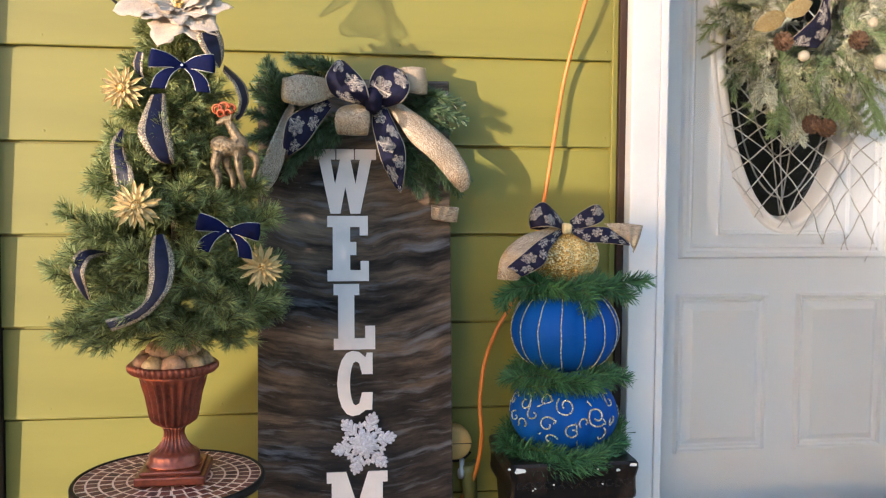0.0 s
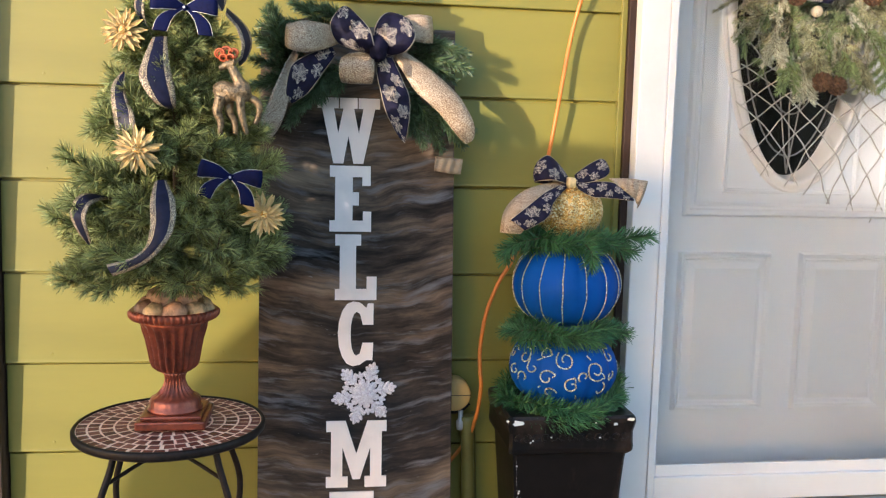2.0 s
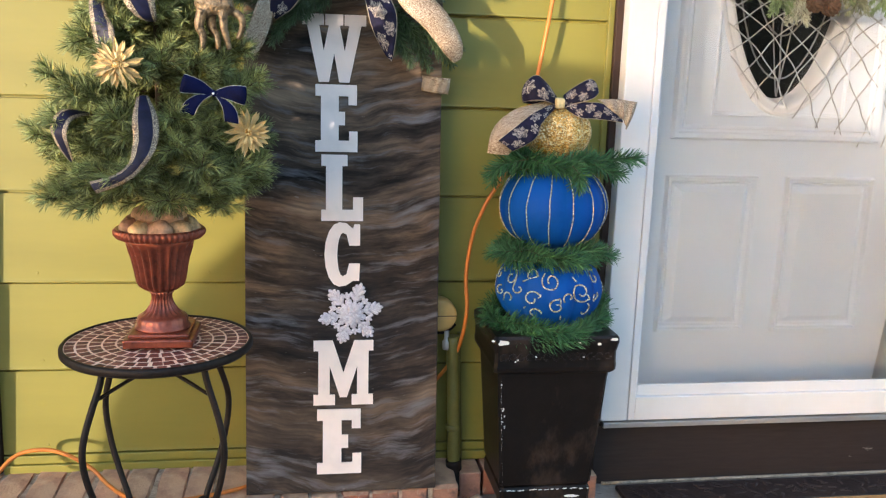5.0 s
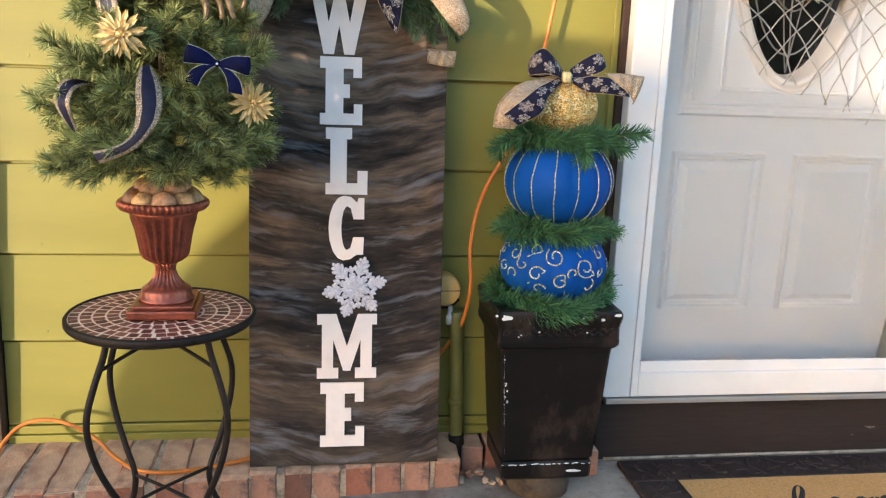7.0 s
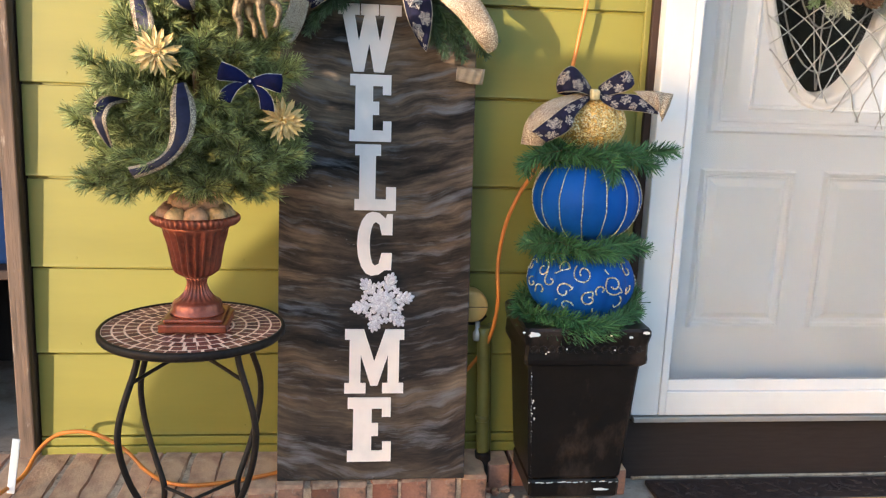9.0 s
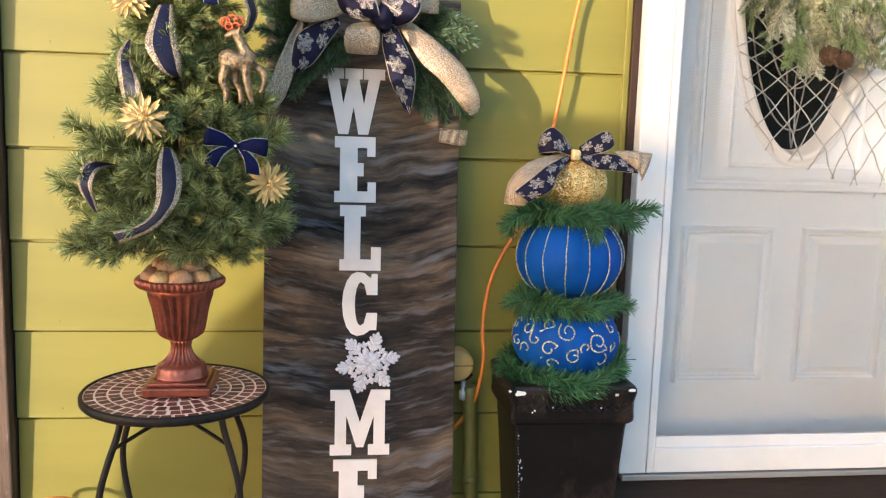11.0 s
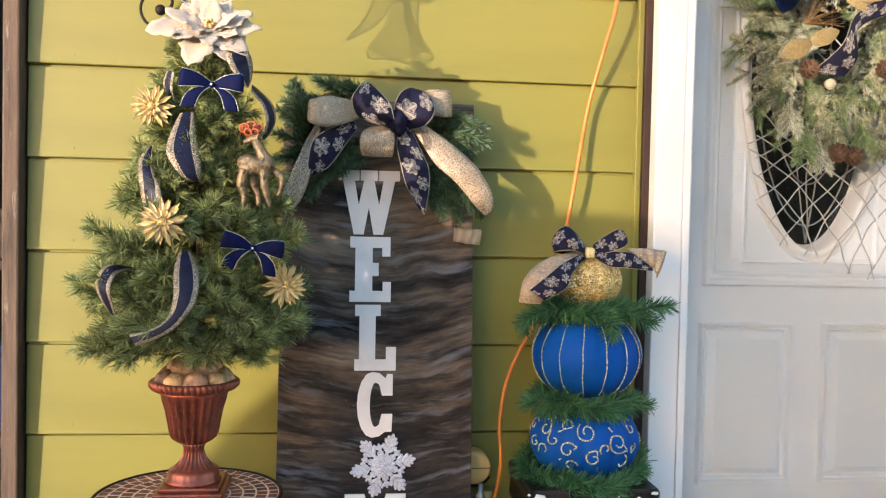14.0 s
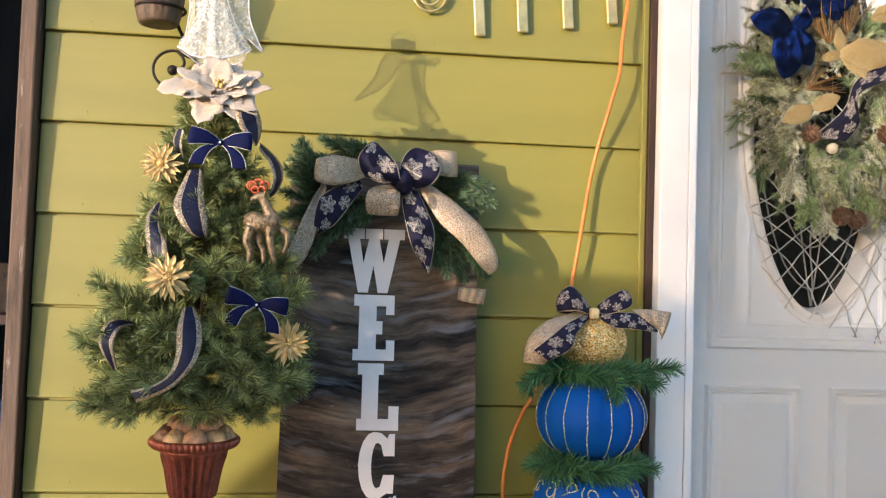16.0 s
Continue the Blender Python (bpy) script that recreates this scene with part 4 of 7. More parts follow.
def snow_band(nt, b, u, v):
    """Navy cloth printed with pale glitter snowflakes, and wired pale edges."""
    navy = ramp(nt, noise_tex(nt, 80, 3), [(0.3, (0.005, 0.004, 0.015)), (0.7, (0.012, 0.010, 0.034))])

    def flake(du, dv, period, R):
        y = math_n(nt, "SUBTRACT", math_n(nt, "MODULO", math_n(nt, "ADD", v, dv + 10 * period), period), period / 2)
        x = math_n(nt, "SUBTRACT", u, du)
        r = math_n(nt, "SQRT", math_n(nt, "ADD", math_n(nt, "MULTIPLY", x, x), math_n(nt, "MULTIPLY", y, y)))
        a = math_n(nt, "ARCTAN2", y, x)
        s = math.pi / 3
        f = math_n(nt, "ABSOLUTE", math_n(nt, "SUBTRACT", math_n(nt, "MODULO", math_n(nt, "ADD", a, 4 * s + s / 2), s), s / 2))
        px = math_n(nt, "MULTIPLY", r, math_n(nt, "COSINE", f))
        py = math_n(nt, "MULTIPLY", r, math_n(nt, "SINE", f))
        arm = math_n(nt, "MULTIPLY", math_n(nt, "LESS_THAN", py, R * 0.036), math_n(nt, "LESS_THAN", r, R))
        out = arm
        for at, ln in ((0.20, 0.22), (0.40, 0.34), (0.58, 0.30), (0.76, 0.22), (0.90, 0.10)):
            d = math_n(nt, "ABSOLUTE", math_n(nt, "SUBTRACT", math_n(nt, "SUBTRACT", px, R * at), math_n(nt, "MULTIPLY", py, 0.75)))
            br = math_n(nt, "MULTIPLY", math_n(nt, "LESS_THAN", d, R * 0.032), math_n(nt, "LESS_THAN", py, R * ln))
            out = math_n(nt, "MAXIMUM", out, br)
        return out

    f = math_n(nt, "MAXIMUM", flake(0.36, 0.1, 1.02, 0.31), flake(0.74, 0.62, 1.02, 0.24))
    f = math_n(nt, "MULTIPLY", f, math_n(nt, "GREATER_THAN", noise_tex(nt, 900, 2), 0.45))
    e = math_n(nt, "GREATER_THAN", math_n(nt, "ABSOLUTE", math_n(nt, "SUBTRACT", u, 0.5)), 0.475)
    c = mixc(nt, f, navy, ramp(nt, noise_tex(nt, 900, 2), [(0.35, (0.36, 0.29, 0.22)), (0.65, (0.82, 0.70, 0.58))]))
    nt.links.new(mixc(nt, e, c, (0.42, 0.34, 0.25)), b.inputs["Base Color"])


TREEBAND = uv_mat("navy_ribbon_with_mesh_edges", tree_band, 0.5)
SNOWBAND = uv_mat("navy_snowflake_ribbon", snow_band, 0.7)


def ribbon_mesh(A, B, n=30, m=7, thick=0.0009, belly=0.06, name="ribbon", material=None, wave=0.0):
    """A ribbon with thickness, lofted between its two edges; it bellies and ripples a little."""
    ea, eb = spline(A, n), spline(B, n)
    bm = bmesh.new()
    uvl = bm.loops.layers.uv.new("UVMap")
    grid, nor = [], []
    for i in range(n):
        row = []
        w = (eb[i] - ea[i]).length
        t = (ea[min(i + 1, n - 1)] + eb[min(i + 1, n - 1)]) - (ea[max(i - 1, 0)] + eb[max(i - 1, 0)])
        nn = t.cross(eb[i] - ea[i])
        nn = nn.normalized() if nn.length > 1e-9 else Vector((0, -1, 0))
        if nor and nn.dot(nor[-1]) < 0:
            nn.negate()
        elif not nor and nn.y > 0:
            nn.negate()
        nor.append(nn)
        for j in range(m):
            u = j / (m - 1)
            bulge = belly * w * math.sin(math.pi * u) + wave * math.sin(i * 0.8 + u * 2.0) * w
            row.append(ea[i].lerp(eb[i], u) + nn * bulge)
        grid.append(row)
    length = [0.0]
    for i in range(1, n):
        length.append(length[-1] + ((ea[i] + eb[i]) / 2 - (ea[i - 1] + eb[i - 1]) / 2).length)
    width = max((a - b).length for a, b in zip(ea, eb))
    sheets = []
    for s in (0.5, -0.5):
        sheets.append([[bm.verts.new(grid[i][j] + nor[i] * thick * s) for j in range(m)] for i in range(n)])
    pos = {}
    for sh in sheets:
        for i in range(n):
            for j in range(m):
                pos[sh[i][j]] = (j / (m - 1), length[i] / width)
    for k, sh in enumerate(sheets):
        for i in range(n - 1):
            for j in range(m - 1):
                q = (sh[i][j], sh[i][j + 1], sh[i + 1][j + 1], sh[i + 1][j])
                bm.faces.new(q if k == 0 else q[::-1])
    a, b = sheets
    rim = [(i, 0) for i in range(n)] + [(n - 1, j) for j in range(1, m)] + [(i, m - 1) for i in range(n - 2, -1, -1)] + [(0, j) for j in range(m - 2, 0, -1)]
    for p, q in zip(rim, rim[1:] + rim[:1]):
        bm.faces.new((a[p[0]][p[1]], a[q[0]][q[1]], b[q[0]][q[1]], b[p[0]][p[1]]))
    for f in bm.faces:
        f.smooth = True
        for lp in f.loops:
            lp[uvl].uv = pos[lp.vert]
    bmesh.ops.recalc_face_normals(bm, faces=bm.faces)
    return mesh_of(bm, name, material)


def band(parent, material, A, B, name="ribbon", label="", belly=0.06, wave=0.012, n=30):
    return part(name, ribbon_mesh(A, B, n, 7, 0.0009, belly, name, material, wave), None, parent, label)

# ---- ribbon and ornaments on the tree ----
wound = thing("ribbon_garland", (-0.25, -0.42, 0.87), "navy ribbon with glittering mesh edges wound through the tree", "ribbon")
band(wound, TREEBAND, [(-0.272, -0.435, 1.247), (-0.283, -0.46, 1.208), (-0.286, -0.475, 1.176), (-0.265, -0.475, 1.141), (-0.246, -0.455, 1.13)],
       [(-0.248, -0.435, 1.25), (-0.242, -0.455, 1.206), (-0.233, -0.465, 1.174), (-0.23, -0.465, 1.143), (-0.232, -0.455, 1.131)])
band(wound, TREEBAND, [(-0.328, -0.405, 1.192), (-0.341, -0.425, 1.166), (-0.338, -0.44, 1.129), (-0.33, -0.445, 1.089), (-0.323, -0.445, 1.068)],
       [(-0.324, -0.405, 1.19), (-0.315, -0.435, 1.15), (-0.299, -0.455, 1.118), (-0.298, -0.46, 1.09), (-0.306, -0.455, 1.068)])
band(wound, TREEBAND, [(-0.374, -0.468, 0.902), (-0.393, -0.470, 0.930), (-0.401, -0.468, 0.956), (-0.394, -0.460, 0.978), (-0.380, -0.445, 0.986), (-0.362, -0.425, 0.981), (-0.340, -0.385, 0.970)],
     [(-0.364, -0.482, 0.903), (-0.370, -0.490, 0.937), (-0.370, -0.488, 0.955), (-0.366, -0.475, 0.968), (-0.355, -0.450, 0.975), (-0.341, -0.422, 0.974), (-0.327, -0.380, 0.964)])
band(wound, TREEBAND, [(-0.258, -0.505, 1.010), (-0.261, -0.532, 0.977), (-0.258, -0.548, 0.939), (-0.266, -0.556, 0.907), (-0.290, -0.556, 0.890), (-0.326, -0.545, 0.879)],
     [(-0.242, -0.495, 1.012), (-0.224, -0.522, 0.982), (-0.220, -0.540, 0.951), (-0.229, -0.556, 0.920), (-0.262, -0.562, 0.884), (-0.314, -0.552, 0.861)], "ribbon", "", 0.12, 0.02, 40)
band(wound, TREEBAND, [(-0.159, -0.365, 1.312), (-0.129, -0.365, 1.287), (-0.115, -0.365, 1.258), (-0.122, -0.365, 1.228), (-0.137, -0.365, 1.211)],
       [(-0.158, -0.395, 1.296), (-0.14, -0.395, 1.274), (-0.131, -0.395, 1.249), (-0.132, -0.395, 1.228), (-0.138, -0.395, 1.218)])
band(wound, TREEBAND, [(-0.194, -0.445, 1.351), (-0.19, -0.445, 1.333), (-0.174, -0.445, 1.31), (-0.159, -0.445, 1.294)],
       [(-0.158, -0.435, 1.359), (-0.152, -0.425, 1.343), (-0.152, -0.42, 1.319), (-0.158, -0.425, 1.297)])
band(wound, TREEBAND, [(-0.3, -0.405, 1.324), (-0.307, -0.405, 1.303), (-0.3, -0.405, 1.283), (-0.283, -0.405, 1.259)],
       [(-0.285, -0.42, 1.32), (-0.287, -0.42, 1.297), (-0.286, -0.42, 1.279), (-0.274, -0.42, 1.249)])


def velvet_bow(at, s, tiltdeg, label):
    """A flat velvet bow: two loops, two tails, silver wired edges and a small pearl."""
    bow = thing("velvet_bow", at, label, "bow", "velvet bows")
    turn = Matrix.Translation(at) @ Matrix.Rotation(radians(tiltdeg), 4, "Y")

    def P(x, z, y=0.0):
        return tuple(turn @ Vector((x * s, y * s, z * s)))

    for sg in (-1, 1):
        A = [P(sg * 0.03, 0.06), P(sg * 0.26, 0.20, -0.10), P(sg * 0.55, 0.26, -0.16), P(sg * 0.60, 0.24, -0.06), P(sg * 0.45, 0.20, 0.04), P(sg * 0.04, 0.05, 0.05)]
        B = [P(sg * 0.03, -0.05), P(sg * 0.28, -0.06, -0.10), P(sg * 0.58, -0.10, -0.16), P(sg * 0.63, -0.08, -0.06), P(sg * 0.46, -0.04, 0.04), P(sg * 0.04, -0.04, 0.05)]
        lp = band(bow, NAVY, A, B, "loop", "", 0.05, 0.0, 24)
        for e in (A, B):
            part("wired_edge", tube(e, 0.0006, 5, 24), SILVER, lp, "silver wired edge")
        A = [P(sg * 0.01, -0.02, -0.02), P(sg * 0.16, -0.16, -0.08), P(sg * 0.24, -0.30, -0.10), P(sg * 0.30, -0.50, -0.10)]
        B = [P(sg * 0.06, 0.0, -0.02), P(sg * 0.32, -0.10, -0.08), P(sg * 0.50, -0.26, -0.10), P(sg * 0.58, -0.50, -0.10)]
        lp = band(bow, NAVY, A, B, "tail", "", 0.04, 0.0, 16)
        for e in (A, B):
            part("wired_edge", tube(e, 0.0006, 5, 16), SILVER, lp, "silver wired edge")
    bm = bmesh.new()
    add_ball(bm, P(0, 0, -0.04), 0.055 * s, 0, 12, 8, (1, 0.8, 1.2))
    part("knot", bm, NAVY, bow)
    bm = bmesh.new()
    add_ball(bm, P(0, 0.0, -0.12), 0.026 * s, 0, 10, 8)
    part("pearl", bm, WHITE, bow, "small white pearl")
    return bow


velvet_bow((-0.214, -0.465, 1.293), 0.083, 4, "navy velvet bow with silver edges high on the tree")
velvet_bow((-0.139, -0.495, 1.019), 0.081, 10, "navy velvet bow with silver edges low on the tree")


def gold_flower(at, r, face, seed):
    fl = thing("gold_flower", at, "gold foil flower with narrow pointed petals clipped on the tree", "flower", "gold flowers")
    rg = random.Random(seed)
    q = Vector((0, 0, 1)).rotation_difference(Vector(face).normalized()).to_matrix().to_4x4()
    bm = bmesh.new()
    w = 0.092
    pts = [(0.05, 0.05, 0), (0.45, w * 0.75, 0.03), (0.72, w, 0.02), (1.0, 0, 0.0), (0.72, -w, 0.02), (0.45, -w * 0.75, 0.03), (0.05, -0.05, 0)]
    up = [bm.verts.new((x, y, z)) for x, y, z in pts]
    ridge = [bm.verts.new((x, 0, -0.07)) for x in (0.08, 0.5, 0.8)]
    bm.faces.new((up[0], up[1], ridge[1], ridge[0]))
    bm.faces.new((up[1], up[2], ridge[2], ridge[1]))
    bm.faces.new((up[2], up[3], ridge[2]))
    bm.faces.new((up[3], up[4], ridge[2]))
    bm.faces.new((up[4], up[5], ridge[1], ridge[2]))
    bm.faces.new((up[5], up[6], ridge[0], ridge[1]))
    r2 = bmesh.ops.extrude_face_region(bm, geom=list(bm.faces))
    bmesh.ops.translate(bm, vec=(0, 0, 0.022), verts=[v for v in r2["geom"] if isinstance(v, bmesh.types.BMVert)])
    bmesh.ops.recalc_face_normals(bm, faces=bm.faces)
    me = mesh_of(bm, "petal", GOLDFOIL)
    for ring, (n, ln, lift) in enumerate(((15, 1.0, 3), (13, 0.90, 15), (10, 0.66, 32), (6, 0.38, 55))):
        for k in range(n):
            ob = part("petal", me, None, fl, at=(0, 0, 0))
            a = 360 / n * (k + 0.5 * ring) + rg.uniform(-7, 7)
            ob.matrix_local = q @ Matrix.Rotation(radians(a), 4, "Z") @ Matrix.Rotation(radians(-lift + rg.uniform(-8, 8)), 4, "Y") @ Matrix.Diagonal((r * ln * rg.uniform(0.88, 1.05), r * 1.0, r, 1))
    bm = bmesh.new()
    add_ball(bm, Vector(at) + Vector(face).normalized() * r * 0.12, r * 0.17, 0, 10, 8)
    part("centre", bm, GOLDGLIT, fl)
    return fl


gold_flower((-0.320, -0.430, 1.258), 0.041, (-0.12, -1, 0.05), 1)
gold_flower((-0.286, -0.505, 1.060), 0.043, (0.05, -1, 0.15), 2)
gold_flower((-0.088, -0.460, 0.955), 0.041, (0.15, -1, 0.1), 3)


def deer():
    """A small standing gold deer, one plain mesh."""
    bm = bmesh.new()
    y = -0.440

    def limb(pts, r0, r1, steps=14):
        add_tube(bm, spline(pts, steps), r0 * 1.2, 10, 0, lambda t: 1 + (r1 / r0 - 1) * t)

    limb([(-0.163, y, 1.160), (-0.156, y, 1.166), (-0.140, y - 0.002, 1.160), (-0.124, y, 1.162), (-0.119, y, 1.166)], 0.0125, 0.0120)
    add_ball(bm, (-0.154, y, 1.160), 0.0185, 0, 14, 10, (1, 0.8, 1.05))
    add_ball(bm, (-0.126, y, 1.163), 0.0175, 0, 14, 10, (0.95, 0.8, 1.15))
    limb([(-0.124, y, 1.170), (-0.134, y, 1.186), (-0.142, y, 1.202)], 0.0095, 0.0062)
    limb([(-0.138, y, 1.207), (-0.150, y, 1.206), (-0.163, y, 1.199)], 0.0075, 0.0038)
    limb([(-0.138, y + 0.004, 1.209), (-0.133, y + 0.009, 1.216)], 0.0030, 0.0010, 5)
    limb([(-0.140, y - 0.004, 1.209), (-0.137, y - 0.010, 1.216)], 0.0030, 0.0010, 5)
    limb([(-0.160, y - 0.006, 1.152), (-0.166, y - 0.006, 1.128), (-0.160, y - 0.006, 1.110), (-0.163, y - 0.006, 1.086)], 0.0085, 0.0035)
    limb([(-0.148, y + 0.007, 1.150), (-0.147, y + 0.007, 1.126), (-0.139, y + 0.007, 1.112), (-0.137, y + 0.007, 1.090)], 0.0080, 0.0035)
    limb([(-0.128, y - 0.006, 1.152), (-0.126, y - 0.006, 1.126), (-0.122, y - 0.006, 1.108), (-0.117, y - 0.006, 1.090)], 0.0070, 0.0033)
    limb([(-0.118, y + 0.006, 1.155), (-0.100, y + 0.006, 1.145), (-0.097, y + 0.006, 1.128), (-0.105, y + 0.006, 1.108)], 0.0068, 0.0033)
    limb([(-0.168, y, 1.168), (-0.174, y, 1.160)], 0.004, 0.001, 5)
    return bm


d = part("deer_ornament", deer(), GOLDFIG)
fuse = d.modifiers.new("fuse", "REMESH")
fuse.mode, fuse.voxel_size, fuse.use_smooth_shade = "VOXEL", 0.0013, True
ease = d.modifiers.new("ease", "SMOOTH")
ease.factor, ease.iterations = 0.5, 4
tagged(d, "small antique gold deer figure hung on the tree", "ornament")
bm = bmesh.new()
for k, (x, z, r) in enumerate(((-0.164, 1.226, 0.009), (-0.153, 1.229, 0.010), (-0.141, 1.227, 0.009), (-0.158, 1.219, 0.007), (-0.146, 1.219, 0.007))):
    add_tube(bm, [Vector((x + r * math.cos(a * 0.55) * (1 - a * 0.025), -0.428 + 0.0015 * a * 0.5, z + r * math.sin(a * 0.55) * (1 - a * 0.025))) for a in range(26)], 0.0017, 6)
c = part("ribbon_curl", bm, REDCAP)
tagged(c, "curled orange-red ribbon over the deer figure", "ribbon")

# ---- poinsettia and angel on the tree top ----
POINM = flakes(mat("champagne_cloth_petal", (0.635, 0.51, 0.40), 0.6, var=0.26, scale=55, fine=160, relief=0.7, sheen=0.1), (0.50, 0.36, 0.22), 42, (1, 1, 1), 0.52, 0.74)


def petal_mesh(w, curl, m, name="petal", jag=0.20):
    """A pointed leaf-shaped petal of unit length along x, folded at its midrib and curled, with thickness."""
    n = 17
    mid, le, ri = [], [], []
    for i in range(n):
        t = i / (n - 1)
        h = w * math.sin(math.pi * min(1, t * 0.93 + 0.05)) ** 0.8 * (1.0 if t < 0.97 else 0.2)
        z = curl * math.sin(t * 2.2) - 0.35 * curl * t * t
        rip = 0.035 * math.sin(t * 13 + w * 40)
        h *= 1 + jag * (abs((t * 4.2 + w * 7) % 1.0 - 0.5) * 2 - 0.5) * (0.3 if t < 0.15 else 1.0)
        mid.append((t, 0, z))
        le.append((t - 0.03 * math.sin(3 * t), h, z + 0.20 * h + rip + 0.12 * jag * math.sin(t * 29 + w * 90) * h / w))
        ri.append((t - 0.03 * math.sin(3 * t), -h, z + 0.20 * h - rip))
    bm = bmesh.new()
    rows = [[bm.verts.new(p) for p in (a, tuple((Vector(a) + Vector(b)) / 2 + Vector((0, 0, 0.012))), b, tuple((Vector(b) + Vector(c)) / 2 + Vector((0, 0, 0.012))), c)] for a, b, c in zip(le, mid, ri)]
    for p, q in zip(rows, rows[1:]):
        for k in range(4):
            f = bm.faces.new((p[k], p[k + 1], q[k + 1], q[k]))
            f.smooth = True
    r2 = bmesh.ops.extrude_face_region(bm, geom=list(bm.faces))
    bmesh.ops.translate(bm, vec=(0, 0, 0.012), verts=[v for v in r2["geom"] if isinstance(v, bmesh.types.BMVert)])
    bmesh.ops.recalc_face_normals(bm, faces=bm.faces)
    return mesh_of(bm, name, m)


def poinsettia(at, face, petals, m, label, bead, name="poinsettia", parent=None, w=0.26):
    """petals: (turn, length, lift) each."""
    fl = parent or thing(name, at, label, "flower")
    meshes = [petal_mesh(w * f, c, m, jag=0.34) for c, f in ((0.06, 1.0), (-0.05, 0.86), (0.10, 1.08), (0.02, 0.94))]
    q = Vector((0, 0, 1)).rotation_difference(Vector(face).normalized()).to_matrix().to_4x4()
    base = Matrix.Translation(Vector(at) - world_of(fl))
    for k, (a, ln, lift) in enumerate(petals):
        ob = part("petal", meshes[k % 4], None, fl, at=(0, 0, 0))
        ob.matrix_local = base @ q @ Matrix.Rotation(radians(a), 4, "Z") @ Matrix.Rotation(radians(-lift), 4, "Y") @ Matrix.Diagonal((ln, ln * 1.0, ln * 0.9, 1))
    bm = bmesh.new()
    nrm = Vector(face).normalized()
    rg = random.Random(8)
    for k in range(9):
        a = k * 2.4
        r = 0.0035 * math.sqrt(k)
        u = nrm.orthogonal().normalized()
        v = nrm.cross(u)
        add_ball(bm, Vector(at) + u * r * math.cos(a) + v * r * math.sin(a) + nrm * (0.012 + 0.004 * rg.random()), 0.0034, 0, 8, 6)
    part("stamens", bm, bead, fl, "small gold beads")
    return fl


poinsettia((-0.230, -0.402, 1.398), (0.05, -0.70, 0.71),
           [(200, 0.108, 4), (158, 0.087, 10), (255, 0.091, -14), (2, 0.094, 6), (-38, 0.092, -6), (62, 0.071, 22), (112, 0.076, 20), (226, 0.077, 10), (300, 0.082, -10), (132, 0.084, 6), (28, 0.084, 10), (278, 0.062, 8), (185, 0.069, 22), (330, 0.067, 16), (85, 0.059, 36), (240, 0.052, 26), (12, 0.059, 30)],
           POINM, "large champagne cloth poinsettia near the tree top", GOLDGLIT, w=0.31)


def sheer_mat(name, thin, mean, dense):
    m = bpy.data.materials.new(name)
    m.use_nodes = True
    nt = m.node_tree
    out = nt.nodes["Material Output"]
    b = nt.nodes["Principled BSDF"]
    b.inputs["Base Color"].default_value = (0.74, 0.72, 0.66, 1)
    b.inputs["Roughness"].default_value = 0.5
    tr = nt.nodes.new("ShaderNodeBsdfTransparent")
    mx = nt.nodes.new("ShaderNodeMixShader")
    f = ramp(nt, noise_tex(nt, 190, 3), [(0.40, (thin,) * 3), (0.55, (mean,) * 3), (0.66, (dense,) * 3)])
    nt.links.new(f, mx.inputs[0])
    nt.links.new(tr.outputs[0], mx.inputs[1])
    nt.links.new(b.outputs[0], mx.inputs[2])
    nt.links.new(mx.outputs[0], out.inputs["Surface"])
    return m


SHEER = sheer_mat("sheer_white_mesh", 0.20, 0.34, 0.74)
LACE = sheer_mat("thin_white_lace", 0.14, 0.24, 0.60)
AX, AY = -0.252, -0.345
angel = thing("angel_topper", (AX, AY, 1.46), "sheer white wired-mesh angel topping the tree", "tree topper")


def hem_z(a, r):
    """The hem dips in front and behind and lifts at the sides, with a notch in the middle."""
    s = abs(math.sin(a))
    return 1.489 - 0.030 * s ** 1.5 + 0.006 * max(0.0, s - 0.97) / 0.03


def skirt():
    bm = bmesh.new()
    prof = [(0.0640, 0.0), (0.0600, 0.10), (0.0505, 0.20), (0.0425, 0.30), (0.0350, 0.43), (0.0275, 0.60), (0.0205, 0.78), (0.0160, 0.90), (0.0150, 1.0)]
    rings = []
    n = 48
    for r, f in prof:
        ring = []
        for k in range(n):
            a = 2 * math.pi * k / n
            z0 = hem_z(a, r)
            fold = 1 + 0.05 * math.cos(9 * a) * (1 - f)
            ring.append(bm.verts.new((AX - 0.004 * f + r * fold * math.cos(a), AY + 0.55 * r * fold * math.sin(a), z0 + (1.612 - z0) * f)))
        rings.append(ring)
    for p, q in zip(rings, rings[1:]):
        for k in range(n):
            f = bm.faces.new((p[k], p[(k + 1) % n], q[(k + 1) % n], q[k]))
            f.smooth = True
    return bm


body = part("skirt", skirt(), SHEER, angel)
hem = []
for k in range(49):
    a = 2 * math.pi * k / 48
    fold = 1 + 0.05 * math.cos(9 * a)
    hem.append((AX + 0.0642 * fold * math.cos(a), AY + 0.0353 * fold * math.sin(a), hem_z(a, 0)))
part("hem_wire", tube(hem, 0.0014, 6), WHITEGLIT, body)
part("front_panel", ribbon_mesh([(AX - 0.009, AY - 0.036, 1.462), (AX - 0.007, AY - 0.024, 1.53), (AX - 0.008, AY - 0.011, 1.612)], [(AX + 0.011, AY - 0.036, 1.462), (AX + 0.004, AY - 0.024, 1.53), (AX, AY - 0.011, 1.612)], 14, 5, 0.0008, 0.02, "front_panel", SHEER), None, body)
